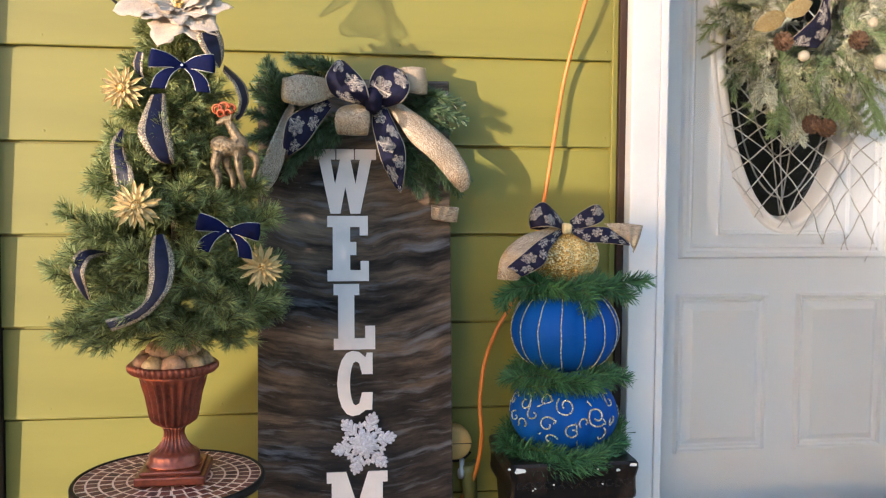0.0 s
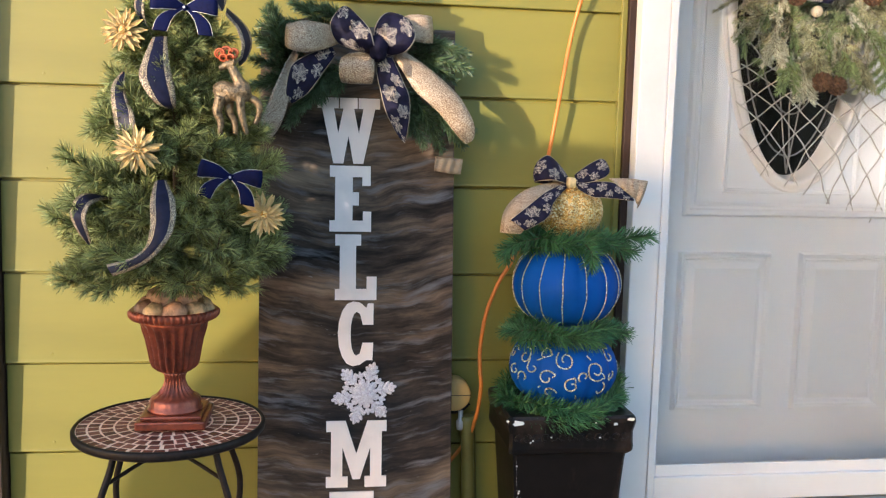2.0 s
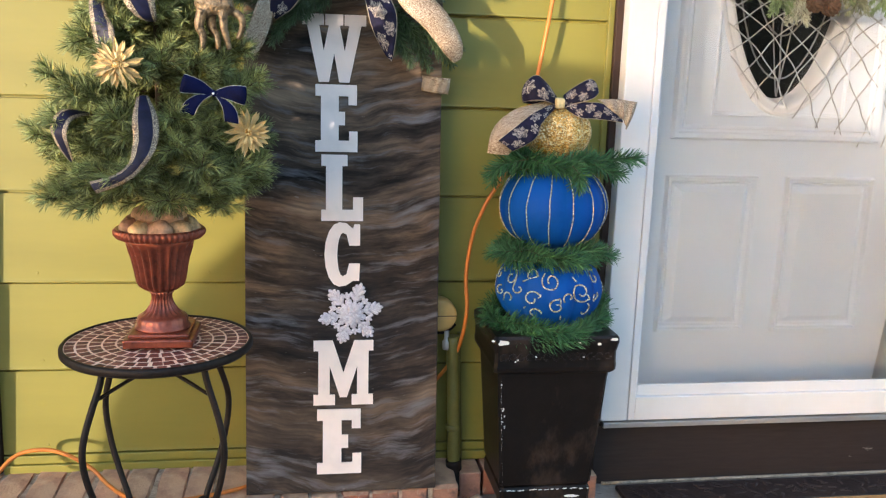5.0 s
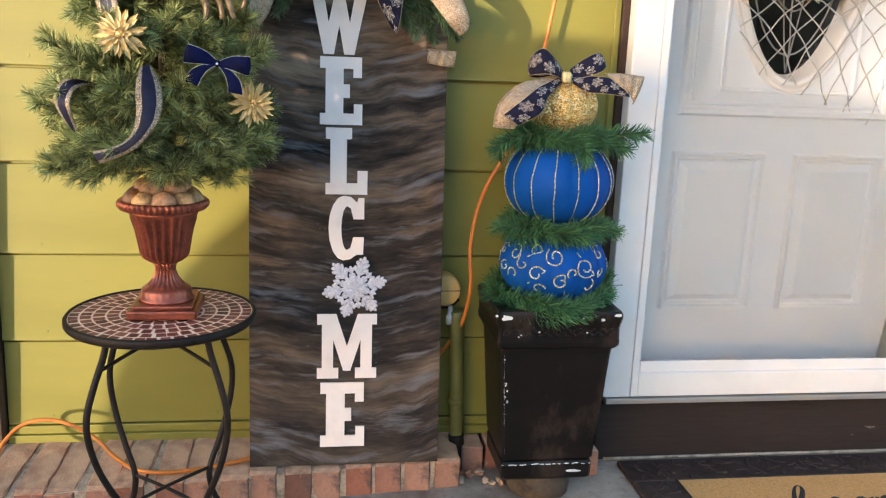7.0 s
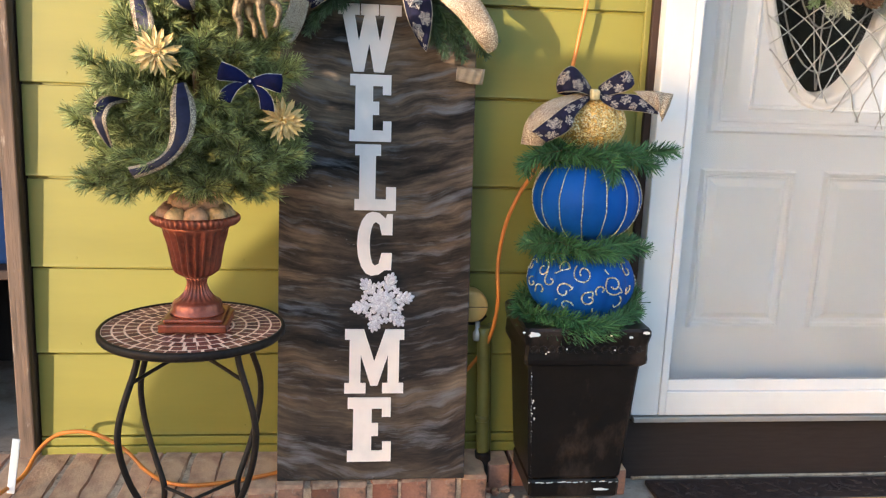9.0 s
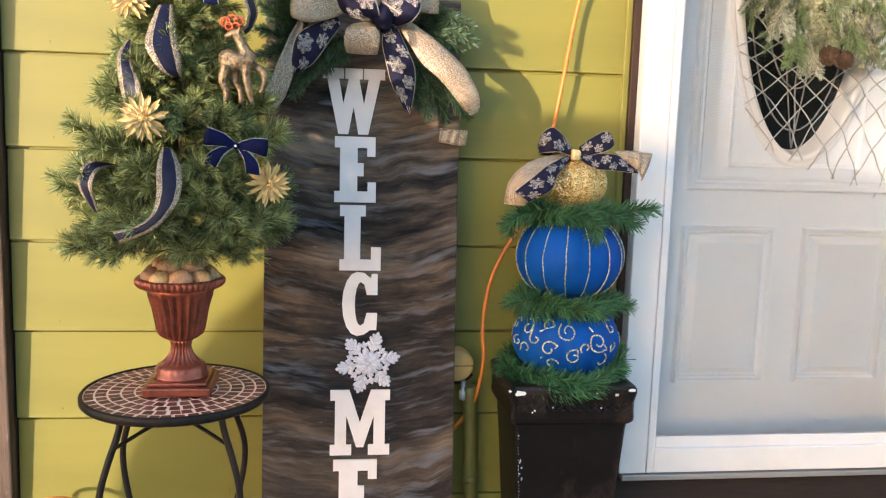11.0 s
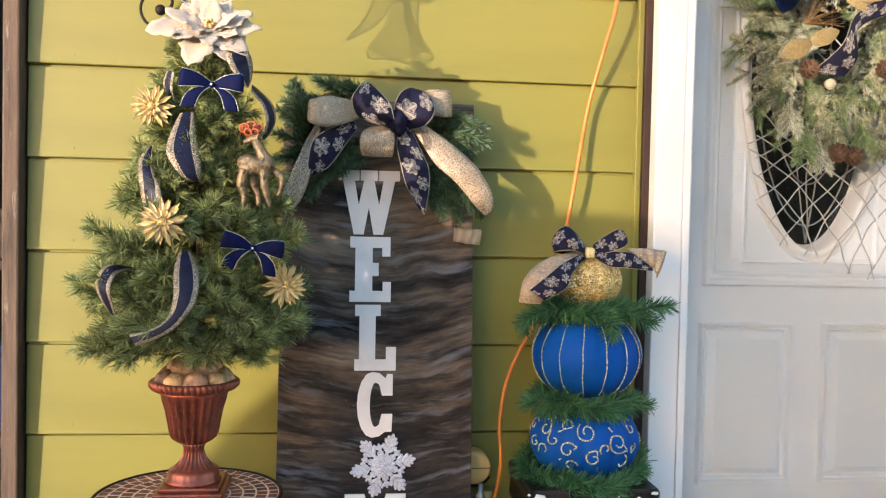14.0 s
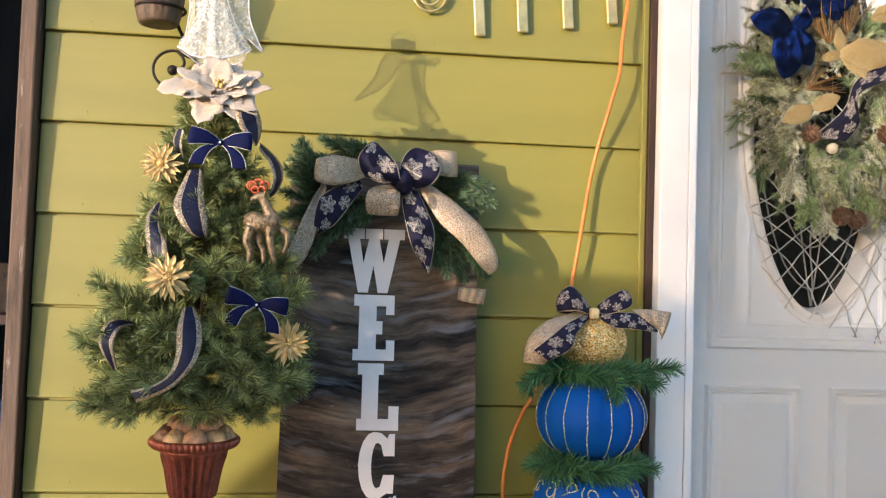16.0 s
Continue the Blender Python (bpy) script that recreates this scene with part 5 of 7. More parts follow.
for A, B in (([(-0.266, -0.335, 1.604), (-0.284, -0.332, 1.624), (-0.301, -0.328, 1.600), (-0.305, -0.318, 1.555), (-0.318, -0.295, 1.503)],
              [(-0.264, -0.335, 1.598), (-0.270, -0.332, 1.580), (-0.277, -0.326, 1.556), (-0.288, -0.316, 1.532), (-0.318, -0.295, 1.501)]),
             ([(-0.236, -0.335, 1.604), (-0.216, -0.332, 1.624), (-0.197, -0.328, 1.604), (-0.191, -0.322, 1.550), (-0.166, -0.318, 1.494)],
              [(-0.238, -0.335, 1.598), (-0.232, -0.332, 1.580), (-0.224, -0.328, 1.556), (-0.210, -0.324, 1.530), (-0.166, -0.318, 1.492)])):
    wing = band(angel, LACE, A, B, "wing", "thin lace wing with a wired edge", 0.05, 0.0, 20)
    for e in (A, B):
        part("wing_wire", tube(e, 0.0014, 5, 24), WHITEGLIT, wing)
for sg in (-1, 1):
    part("arm", tube([(AX - 0.004 + sg * 0.014, AY - 0.002, 1.612), (AX + sg * 0.026, AY - 0.016, 1.604), (AX + 0.016 + sg * 0.006, AY - 0.030, 1.610)], 0.006, 8, 10), SHEER, angel)
part("held_star", tube([(AX + 0.022 + 0.014 * math.cos(a * 0.9) * (1 if a % 2 else 0.45), AY - 0.034, 1.612 + 0.014 * math.sin(a * 0.9) * (1 if a % 2 else 0.45)) for a in range(8)], 0.0012, 5), WHITEGLIT, angel)
bm = bmesh.new()
add_ball(bm, (-0.262, AY, 1.638), 0.0195, 0, 16, 12, (1.15, 0.95, 0.95))
part("head", bm, WHITEGLIT, angel)
part("halo", tube([(-0.252 + 0.028 * math.cos(a * math.pi / 12), AY + 0.010, 1.646 + 0.028 * math.sin(a * math.pi / 12)) for a in range(25)], 0.0013, 6), GOLDFOIL, angel)

# ---- swag with bow on the board ----
swag = thing("swag", (0.08, -0.10, 1.265), "pine swag with a bow of champagne and navy snowflake ribbon", "swag")
band(swag, CHAMP, [(0.040, -0.105, 1.318), (0.010, -0.125, 1.326), (-0.030, -0.140, 1.328), (-0.060, -0.130, 1.322), (-0.067, -0.100, 1.325), (-0.050, -0.072, 1.338), (-0.010, -0.062, 1.345), (0.035, -0.070, 1.335)],
     [(0.040, -0.110, 1.288), (0.010, -0.135, 1.272), (-0.030, -0.150, 1.263), (-0.060, -0.140, 1.270), (-0.070, -0.105, 1.284), (-0.055, -0.075, 1.300), (-0.010, -0.062, 1.305), (0.035, -0.070, 1.300)], "loop", "", 0.03, 0.006, 40)
band(swag, CHAMP, [(-0.050, -0.100, 1.278), (-0.070, -0.118, 1.240), (-0.090, -0.132, 1.192), (-0.115, -0.138, 1.130), (-0.128, -0.140, 1.106)],
     [(-0.042, -0.105, 1.262), (-0.058, -0.128, 1.205), (-0.062, -0.140, 1.160), (-0.076, -0.148, 1.116), (-0.096, -0.146, 1.086)], "tail", "", -0.10, 0.02, 34)
band(swag, SNOWBAND, [(0.100, -0.130, 1.268), (0.040, -0.146, 1.284), (0.022, -0.152, 1.318), (0.034, -0.146, 1.345), (0.052, -0.130, 1.362), (0.075, -0.100, 1.352), (0.095, -0.090, 1.310)],
     [(0.118, -0.132, 1.264), (0.112, -0.165, 1.282), (0.102, -0.172, 1.312), (0.078, -0.160, 1.340), (0.060, -0.130, 1.358), (0.085, -0.092, 1.340), (0.110, -0.090, 1.295)], "loop", "", 0.08, 0.0, 40)
band(swag, SNOWBAND, [(0.116, -0.138, 1.276), (0.112, -0.150, 1.312), (0.124, -0.146, 1.340), (0.146, -0.128, 1.354), (0.170, -0.105, 1.346), (0.165, -0.095, 1.310), (0.130, -0.095, 1.290)],
     [(0.140, -0.140, 1.262), (0.176, -0.166, 1.270), (0.196, -0.168, 1.300), (0.188, -0.150, 1.332), (0.160, -0.120, 1.352), (0.140, -0.100, 1.335), (0.122, -0.098, 1.300)], "loop", "", 0.06, 0.0, 40)
band(swag, CHAMP, [(0.160, -0.105, 1.344), (0.192, -0.122, 1.352), (0.224, -0.122, 1.352), (0.236, -0.100, 1.352), (0.225, -0.075, 1.358), (0.190, -0.070, 1.360)],
     [(0.172, -0.110, 1.306), (0.198, -0.126, 1.297), (0.228, -0.126, 1.294), (0.240, -0.100, 1.300), (0.228, -0.075, 1.308), (0.195, -0.070, 1.315)], "loop", "", 0.03, 0.006)
band(swag, CHAMP, [(0.062, -0.120, 1.268), (0.046, -0.142, 1.255), (0.041, -0.150, 1.232), (0.046, -0.138, 1.208), (0.058, -0.112, 1.212), (0.060, -0.095, 1.240)],
     [(0.104, -0.120, 1.272), (0.112, -0.148, 1.258), (0.113, -0.156, 1.232), (0.110, -0.142, 1.206), (0.100, -0.112, 1.212), (0.098, -0.095, 1.240)], "loop", "", 0.02, 0.004)
band(swag, SNOWBAND, [(0.025, -0.108, 1.282), (-0.022, -0.125, 1.262), (-0.056, -0.135, 1.236), (-0.066, -0.136, 1.186), (-0.060, -0.132, 1.166)],
     [(0.036, -0.112, 1.266), (0.008, -0.135, 1.223), (-0.018, -0.142, 1.185), (-0.040, -0.140, 1.168), (-0.054, -0.134, 1.160)], "tail", "", 0.10, 0.02, 34)
band(swag, SNOWBAND, [(0.124, -0.126, 1.268), (0.119, -0.138, 1.230), (0.127, -0.148, 1.190), (0.140, -0.150, 1.145), (0.166, -0.148, 1.098)],
     [(0.150, -0.128, 1.266), (0.170, -0.144, 1.222), (0.188, -0.152, 1.178), (0.188, -0.152, 1.130), (0.180, -0.148, 1.084)], "tail", "", 0.10, 0.02, 34)
band(swag, CHAMP, [(0.150, -0.118, 1.274), (0.172, -0.135, 1.236), (0.200, -0.150, 1.193), (0.250, -0.158, 1.148), (0.288, -0.156, 1.104), (0.308, -0.150, 1.086)],
     [(0.168, -0.118, 1.284), (0.224, -0.132, 1.246), (0.280, -0.145, 1.199), (0.312, -0.152, 1.156), (0.328, -0.150, 1.118), (0.324, -0.148, 1.094)], "tail", "", 0.12, 0.02, 34)
band(swag, CHAMP, [(0.253, -0.085, 1.058), (0.284, -0.092, 1.055), (0.314, -0.088, 1.054)],
     [(0.251, -0.085, 1.027), (0.280, -0.090, 1.022), (0.309, -0.088, 1.020)], "tail", "", 0.05, 0.04)
NAVYKNOT = mat("dark_navy_cloth", (0.009, 0.008, 0.024), 0.75, spec=0.15, var=0.3, scale=60, fine=200, relief=0.4)
band(swag, NAVYKNOT, [(0.104, -0.150, 1.300), (0.102, -0.158, 1.284), (0.104, -0.154, 1.262), (0.110, -0.140, 1.254)],
     [(0.138, -0.150, 1.298), (0.140, -0.160, 1.282), (0.138, -0.156, 1.262), (0.132, -0.140, 1.254)], "knot", "", 0.22, 0.0, 16)
NEEDLE3 = mat("swag_needles", (0.125, 0.205, 0.092), 0.42, var=0.3, scale=20, fine=60, relief=0, rand=0.75, island=True)
SPRIGS = [((0.02, 1.315), (-0.055, 1.372), -0.075), ((0.05, 1.325), (-0.018, 1.368), -0.085), ((0.06, 1.325), (0.012, 1.365), -0.080), ((0.00, 1.30), (-0.095, 1.335), -0.070),
          ((-0.05, 1.23), (-0.108, 1.345), -0.100), ((-0.06, 1.24), (-0.090, 1.325), -0.110), ((-0.03, 1.26), (-0.118, 1.320), -0.090), ((-0.04, 1.235), (-0.128, 1.300), -0.095), ((-0.05, 1.22), (-0.135, 1.250), -0.095), ((-0.06, 1.20), (-0.140, 1.195), -0.090), ((-0.05, 1.19), (-0.128, 1.140), -0.080),
          ((0.05, 1.255), (-0.030, 1.158), -0.105), ((0.06, 1.25), (0.005, 1.172), -0.100), ((0.00, 1.22), (-0.062, 1.120), -0.085), ((0.07, 1.25), (0.035, 1.190), -0.105),
          ((0.19, 1.30), (0.312, 1.278), -0.095), ((0.18, 1.28), (0.318, 1.245), -0.105), ((0.19, 1.27), (0.285, 1.225), -0.095), ((0.18, 1.30), (0.270, 1.300), -0.075),
          ((0.165, 1.20), (0.222, 1.085), -0.115), ((0.18, 1.205), (0.252, 1.110), -0.105), ((0.155, 1.22), (0.195, 1.110), -0.110), ((0.22, 1.17), (0.308, 1.086), -0.110), ((0.24, 1.16), (0.328, 1.118), -0.095), ((0.20, 1.17), (0.262, 1.078), -0.100),
          ((-0.05, 1.25), (-0.098, 1.362), -0.085), ((-0.07, 1.23), (-0.118, 1.285), -0.085), ((-0.06, 1.21), (-0.112, 1.215), -0.085), ((0.03, 1.24), (-0.012, 1.185), -0.118)]
for k, ((x0, z0), (x1, z1), y) in enumerate(SPRIGS):
    p, q = Vector((x0, -0.070, z0)), Vector((x1, y, z1))
    stem = spline([p, p.lerp(q, 0.5) + Vector((0, -0.012, 0.006)), q], 8)
    part("sprig", needle_mesh("sprig", [stem], NEEDLE3, 0.027, 5200, 0.0016, 0.92, 300 + k), None, swag)

# ---- bow on the gold pumpkin ----
pbow = thing("pumpkin_bow", (0.523, -0.215, 1.0), "bow of champagne and navy snowflake ribbon on the gold pumpkin", "bow")
band(pbow, CHAMP, [(0.508, -0.205, 1.016), (0.440, -0.232, 1.003), (0.400, -0.240, 0.982), (0.376, -0.240, 0.950), (0.370, -0.238, 0.908)],
     [(0.512, -0.205, 1.006), (0.466, -0.240, 0.978), (0.444, -0.252, 0.951), (0.428, -0.254, 0.928), (0.412, -0.248, 0.906)], "tail", "", 0.14, 0.02)
band(pbow, SNOWBAND, [(0.512, -0.208, 1.012), (0.458, -0.246, 0.990), (0.420, -0.260, 0.963), (0.386, -0.262, 0.936)],
     [(0.516, -0.208, 1.000), (0.478, -0.252, 0.972), (0.460, -0.268, 0.940), (0.416, -0.268, 0.915)], "tail", "", 0.08, 0.03)
band(pbow, SNOWBAND, [(0.522, -0.185, 1.026), (0.500, -0.200, 1.048), (0.473, -0.208, 1.067), (0.452, -0.202, 1.052), (0.450, -0.190, 1.030), (0.480, -0.175, 1.020), (0.518, -0.175, 1.018)],
     [(0.518, -0.204, 1.006), (0.500, -0.224, 1.012), (0.478, -0.232, 1.016), (0.456, -0.222, 1.014), (0.450, -0.196, 1.010), (0.480, -0.170, 1.006), (0.523, -0.165, 1.004)], "loop", "", 0.10, 0.0)
band(pbow, SNOWBAND, [(0.538, -0.185, 1.027), (0.558, -0.198, 1.046), (0.586, -0.206, 1.062), (0.603, -0.198, 1.053), (0.594, -0.180, 1.040), (0.548, -0.170, 1.022)],
     [(0.538, -0.204, 1.007), (0.566, -0.222, 1.014), (0.592, -0.226, 1.024), (0.606, -0.210, 1.036), (0.596, -0.185, 1.022), (0.551, -0.165, 1.006)], "loop", "", 0.06, 0.0)
band(pbow, SNOWBAND, [(0.536, -0.205, 1.010), (0.573, -0.220, 1.015), (0.614, -0.225, 1.012), (0.654, -0.222, 0.985)],
     [(0.536, -0.208, 1.001), (0.562, -0.230, 0.984), (0.604, -0.235, 0.981), (0.655, -0.232, 0.976)], "tail", "", 0.10, 0.02)
band(pbow, CHAMP, [(0.602, -0.220, 1.022), (0.644, -0.225, 1.023), (0.688, -0.222, 1.018)],
     [(0.622, -0.225, 1.004), (0.655, -0.230, 0.982), (0.664, -0.230, 0.961)], "tail", "", 0.10, 0.04)
bm = bmesh.new()
add_box(bm, (0.514, -0.222, 1.000), (0.533, -0.170, 1.022), 0.005)
part("stem", bm, GOLDFOIL, pbow, "gold pumpkin stem through the bow")

# ---- garlands round the pumpkins ----
def garland(cz, rx, ry, lumps, seed, extra=()):
    g = thing("garland", (PX, PY, cz), "green tinsel pine garland ring between the pumpkins", "garland", "pumpkin garlands")
    rg = random.Random(seed)
    n = 40
    for s in range(2):
        pts = []
        for k in range(n + 1):
            a = 2 * math.pi * (k % n) / n
            w = 0.006 * math.sin(5 * a + s * 2 + seed) + lumps * math.sin(3 * a + seed)
            pts.append(Vector((PX + 0.004 + (rx + w) * math.cos(a), PY + (ry + w) * math.sin(a), cz + 0.006 * math.sin(4 * a + 3 * s + seed) + (s - 0.5) * 0.014)))
        part("strand", needle_mesh("strand", [pts], NEEDLE2, 0.036, 3100, 0.0021, 1.2, seed * 10 + s, 0.0016), None, g)
    for k, pts in enumerate(extra):
        part("tuft", needle_mesh("tuft", [spline(pts, 8)], NEEDLE2, 0.034, 3000, 0.0021, 1.05, seed * 10 + 5 + k, 0.0016), None, g)
    return g


garland(0.536, 0.128, 0.116, 0.004, 1, [[(0.46, -0.25, 0.52), (0.53, -0.272, 0.515), (0.60, -0.262, 0.525)], [(0.60, -0.22, 0.53), (0.65, -0.20, 0.56), (0.652, -0.17, 0.60)]])
garland(0.692, 0.102, 0.100, 0.003, 2, [[(0.46, -0.22, 0.70), (0.42, -0.22, 0.70), (0.395, -0.20, 0.695)], [(0.60, -0.22, 0.69), (0.64, -0.21, 0.692), (0.665, -0.20, 0.688)]])
garland(0.885, 0.084, 0.084, 0.004, 3, [[(0.60, -0.20, 0.895), (0.65, -0.20, 0.895), (0.705, -0.205, 0.900)], [(0.46, -0.22, 0.895), (0.41, -0.225, 0.885), (0.380, -0.22, 0.865)],
        [(0.55, -0.24, 0.885), (0.555, -0.275, 0.870), (0.553, -0.285, 0.845)], [(0.60, -0.22, 0.89), (0.63, -0.235, 0.875), (0.66, -0.235, 0.870)], [(0.43, -0.2, 0.89), (0.40, -0.19, 0.865), (0.395, -0.19, 0.845)]])


# ---- glitter lines on the pumpkins ----
FACING = radians(-106.0)


def on_pumpkin(az, z, cz, r, h, ribs, depth, out=0.0008):
    """A place on a pumpkin's skin by its bearing (degrees from the front) and height."""
    a = FACING + radians(az)
    s = max(-1.0, min(1.0, (z - cz) / (h / 2)))
    for _ in range(8):
        e = math.asin(max(-1.0, min(1.0, s)))
        s = (z - cz) / (h / 2) / (1 - 0.10 * math.cos(e) ** 6)
    e = math.asin(max(-1.0, min(1.0, s)))
    q = r * max(0.02, math.cos(e)) ** 0.72 * (1 - depth * (1 - abs(math.cos(ribs * a / 2))) ** 2) + out
    return Vector((PX + 0.006 + q * math.cos(a), PY + q * math.sin(a), z))


for k in range(15):
    pts = [on_pumpkin(k * 24 - 3.0 + 0.3 * math.sin(j * 1.3 + k), 0.714 + j * 0.0115, 0.790, 0.118, 0.180, 14, 0.0) for j in range(14)]
    part("glitter_stripe", tube(pts, 0.0012, 6, 40), GLITLINE, mid, "gold and silver glitter stripe")


def scroll(az, z, r, turns, start, hand, tail):
    pts = []
    n = 30
    for k in range(n):
        t = k / (n - 1)
        a = start + hand * 2 * math.pi * turns * t
        q = r * (1 - 0.72 * t)
        pts.append(on_pumpkin(az + (q * math.cos(a)) / 0.115 * 57, z + q * math.sin(a) * 0.95, 0.607, 0.119, 0.165, 12, 0.05))
    if tail:
        pts = [on_pumpkin(az + tail[0], z + tail[1], 0.607, 0.119, 0.165, 12, 0.05)] + pts
    part("glitter_scroll", tube(pts, 0.0017, 6, 60), GLITLINE, low, "gold glitter scroll")


for sc in ((-71, 0.640, 0.016, 1.0, 0.5, 1, None), (-46, 0.642, 0.018, 1.1, 2.0, -1, (8, 0.022)), (-21, 0.652, 0.016, 0.8, 0.0, 1, (-9, -0.014)), (3, 0.644, 0.022, 1.25, 2.4, 1, None),
           (37, 0.622, 0.024, 1.3, -0.6, -1, (-8, 0.030)), (63, 0.645, 0.017, 1.0, 1.0, 1, None), (-44, 0.598, 0.016, 0.7, 3.3, -1, (-12, -0.010)), (-16, 0.606, 0.019, 1.0, 0.4, 1, (-10, -0.024)),
           (10, 0.592, 0.018, 1.1, 1.2, 1, (6, -0.030)), (-14, 0.572, 0.017, 0.6, 0.2, 1, None), (42, 0.580, 0.018, 0.6, 1.2, -1, None), (-62, 0.606, 0.013, 0.9, 1.4, 1, None), (-33, 0.622, 0.013, 0.8, 2.6, 1, (-5, 0.020)), (22, 0.612, 0.013, 0.8, 4.0, -1, None), (58, 0.606, 0.014, 0.9, 0.6, -1, None), (-95, 0.61, 0.018, 1.1, 0, 1, None), (90, 0.61, 0.018, 1.1, 0, 1, None)):
    scroll(*sc)

# ---- snowflake on the board ----
def snowflake():
    """A moulded snowflake: six leafy arms, six short ones between, and a raised rosette."""
    bm = bmesh.new()
    c = on_board(0.103, 0.541, 0.006)

    def leaf(a, r, ln, w, turn, lift):
        x = c.x + r * math.cos(a)
        z = c.z + r * math.sin(a)
        m = Matrix.Translation((x, c.y - lift, z)) @ Matrix.Rotation(-(a + turn), 4, "Y") @ Matrix.Translation((ln * 0.45, 0, 0)) @ Matrix.Diagonal((ln * 0.55, 0.0028, w, 1))
        bmesh.ops.create_uvsphere(bm, u_segments=10, v_segments=6, radius=1.0, matrix=m)

    for k in range(6):
        a = radians(12 + 60 * k)
        leaf(a, 0.006, 0.060, 0.0044, 0, 0)
        for r, ln in ((0.030, 0.024), (0.043, 0.022), (0.055, 0.015)):
            for sg in (-1, 1):
                leaf(a, r, ln, 0.0047, sg * 0.75, 0.0005)
        leaf(a, 0.060, 0.013, 0.0042, 0, 0.0005)
        b = a + radians(30)
        leaf(b, 0.006, 0.036, 0.0046, 0, 0.001)
        for sg in (-1, 0, 1):
            leaf(b, 0.036, 0.014, 0.0036, sg * 0.8, 0.001)
        for j in range(2):
            leaf(a + j * radians(30), 0.005, 0.025 - 0.004 * j, 0.0066, 0, 0.004 + 0.002 * j)
    for k in range(18):
        leaf(radians(12 + 20 * k), 0.004, 0.030 if k % 3 else 0.024, 0.0036, 0, 0.0015)
    bmesh.ops.create_uvsphere(bm, u_segments=10, v_segments=8, radius=0.006, matrix=Matrix.Translation((c.x, c.y - 0.005, c.z)))
    for f in bm.faces:
        f.smooth = True
    return bm


part("snowflake", snowflake(), WHITEGLIT, sign, "white glitter snowflake in place of a letter")

# ---- orange extension cord ----
cord = thing("extension_cord", (0.5, -0.03, 1.2), "orange extension cord hanging down the siding", "cord")
part("cord_run", tube([(0.668, -0.030, 2.2), (0.652, -0.030, 1.85), (0.640, -0.032, 1.74), (0.626, -0.040, 1.648), (0.616, -0.052, 1.56), (0.594, -0.046, 1.472), (0.566, -0.022, 1.338), (0.536, -0.034, 1.167), (0.519, -0.032, 1.06), (0.49, -0.035, 0.93),
                       (0.442, -0.050, 0.83), (0.409, -0.055, 0.776), (0.381, -0.055, 0.70), (0.369, -0.060, 0.61), (0.372, -0.070, 0.53), (0.360, -0.060, 0.445), (0.334, -0.045, 0.385), (0.29, -0.022, 0.32), (0.22, -0.014, 0.24)], 0.0047, 8, 120), ORANGE, cord)
part("cord_run", tube([(-0.05, -0.055, 0.142), (-0.12, -0.125, 0.143), (-0.158, -0.145, 0.142), (-0.228, -0.172, 0.142), (-0.309, -0.185, 0.142), (-0.370, -0.165, 0.143), (-0.424, -0.112, 0.148), (-0.468, -0.075, 0.172),
                       (-0.522, -0.060, 0.200), (-0.572, -0.058, 0.214), (-0.625, -0.065, 0.207), (-0.655, -0.095, 0.182), (-0.668, -0.15, 0.152), (-0.70, -0.24, 0.142), (-0.74, -0.33, 0.10), (-0.80, -0.42, FLOOR + 0.006), (-1.1, -0.5, FLOOR + 0.006)], 0.0047, 8, 100), ORANGE, cord)

# ---- pipe and regulator on the wall ----
pipe = thing("wall_pipe", (0.35, -0.05, 0.12), "olive painted riser pipe with a black boot", "pipe")
part("tube", tube([(0.345, -0.048, 0.462), (0.352, -0.048, 0.30), (0.358, -0.048, 0.125)], 0.0155, 16, 12), PIPE, pipe)
part("coupling", add_lathe(bmesh.new(), [(0.0158, 0.228), (0.0178, 0.231), (0.0178, 0.240), (0.0158, 0.243)], (0.353, -0.048, 0), 20), PIPE, pipe)
part("boot", tube([(0.357, -0.050, 0.150), (0.361, -0.052, 0.110), (0.372, -0.060, 0.078)], 0.019, 14, 8), BLACKIRON, pipe, "black plastic boot at the pipe's foot")
part("thin_conduit", tube([(0.366, -0.012, 0.46), (0.372, -0.012, 0.30), (0.380, -0.012, 0.13)], 0.005, 8, 8), PIPE, pipe)
reg = thing("pressure_regulator", (0.315, -0.05, 0.513), "round tan plastic cap on a grey fitting", "regulator")
turn = Matrix.Translation((0.314, -0.045, 0.513)) @ Matrix.Rotation(radians(90), 4, "X")
bm = add_lathe(bmesh.new(), [(0.037, -0.034), (0.0385, -0.02), (0.0385, 0.004), (0.037, 0.011), (0.031, 0.0135), (0.010, 0.0145)], (0, 0, 0), 40)
bmesh.ops.transform(bm, matrix=turn, verts=bm.verts)
part("cap", bm, MUD, reg)
part("cap_seam", box((0.277, -0.0597, 0.5125), (0.351, -0.058, 0.5145)), BARK, reg)
part("clamp", tube([(0.276, -0.030, 0.485), (0.300, -0.036, 0.470), (0.330, -0.036, 0.470), (0.352, -0.030, 0.486)], 0.005, 8, 16), BLACKIRON, reg)
part("fitting", add_lathe(bmesh.new(), [(0.008, 0.430), (0.010, 0.436), (0.010, 0.450), (0.006, 0.454), (0.006, 0.475)], (0.330, -0.05, 0), 12), ALU, reg, "small bright metal fitting")

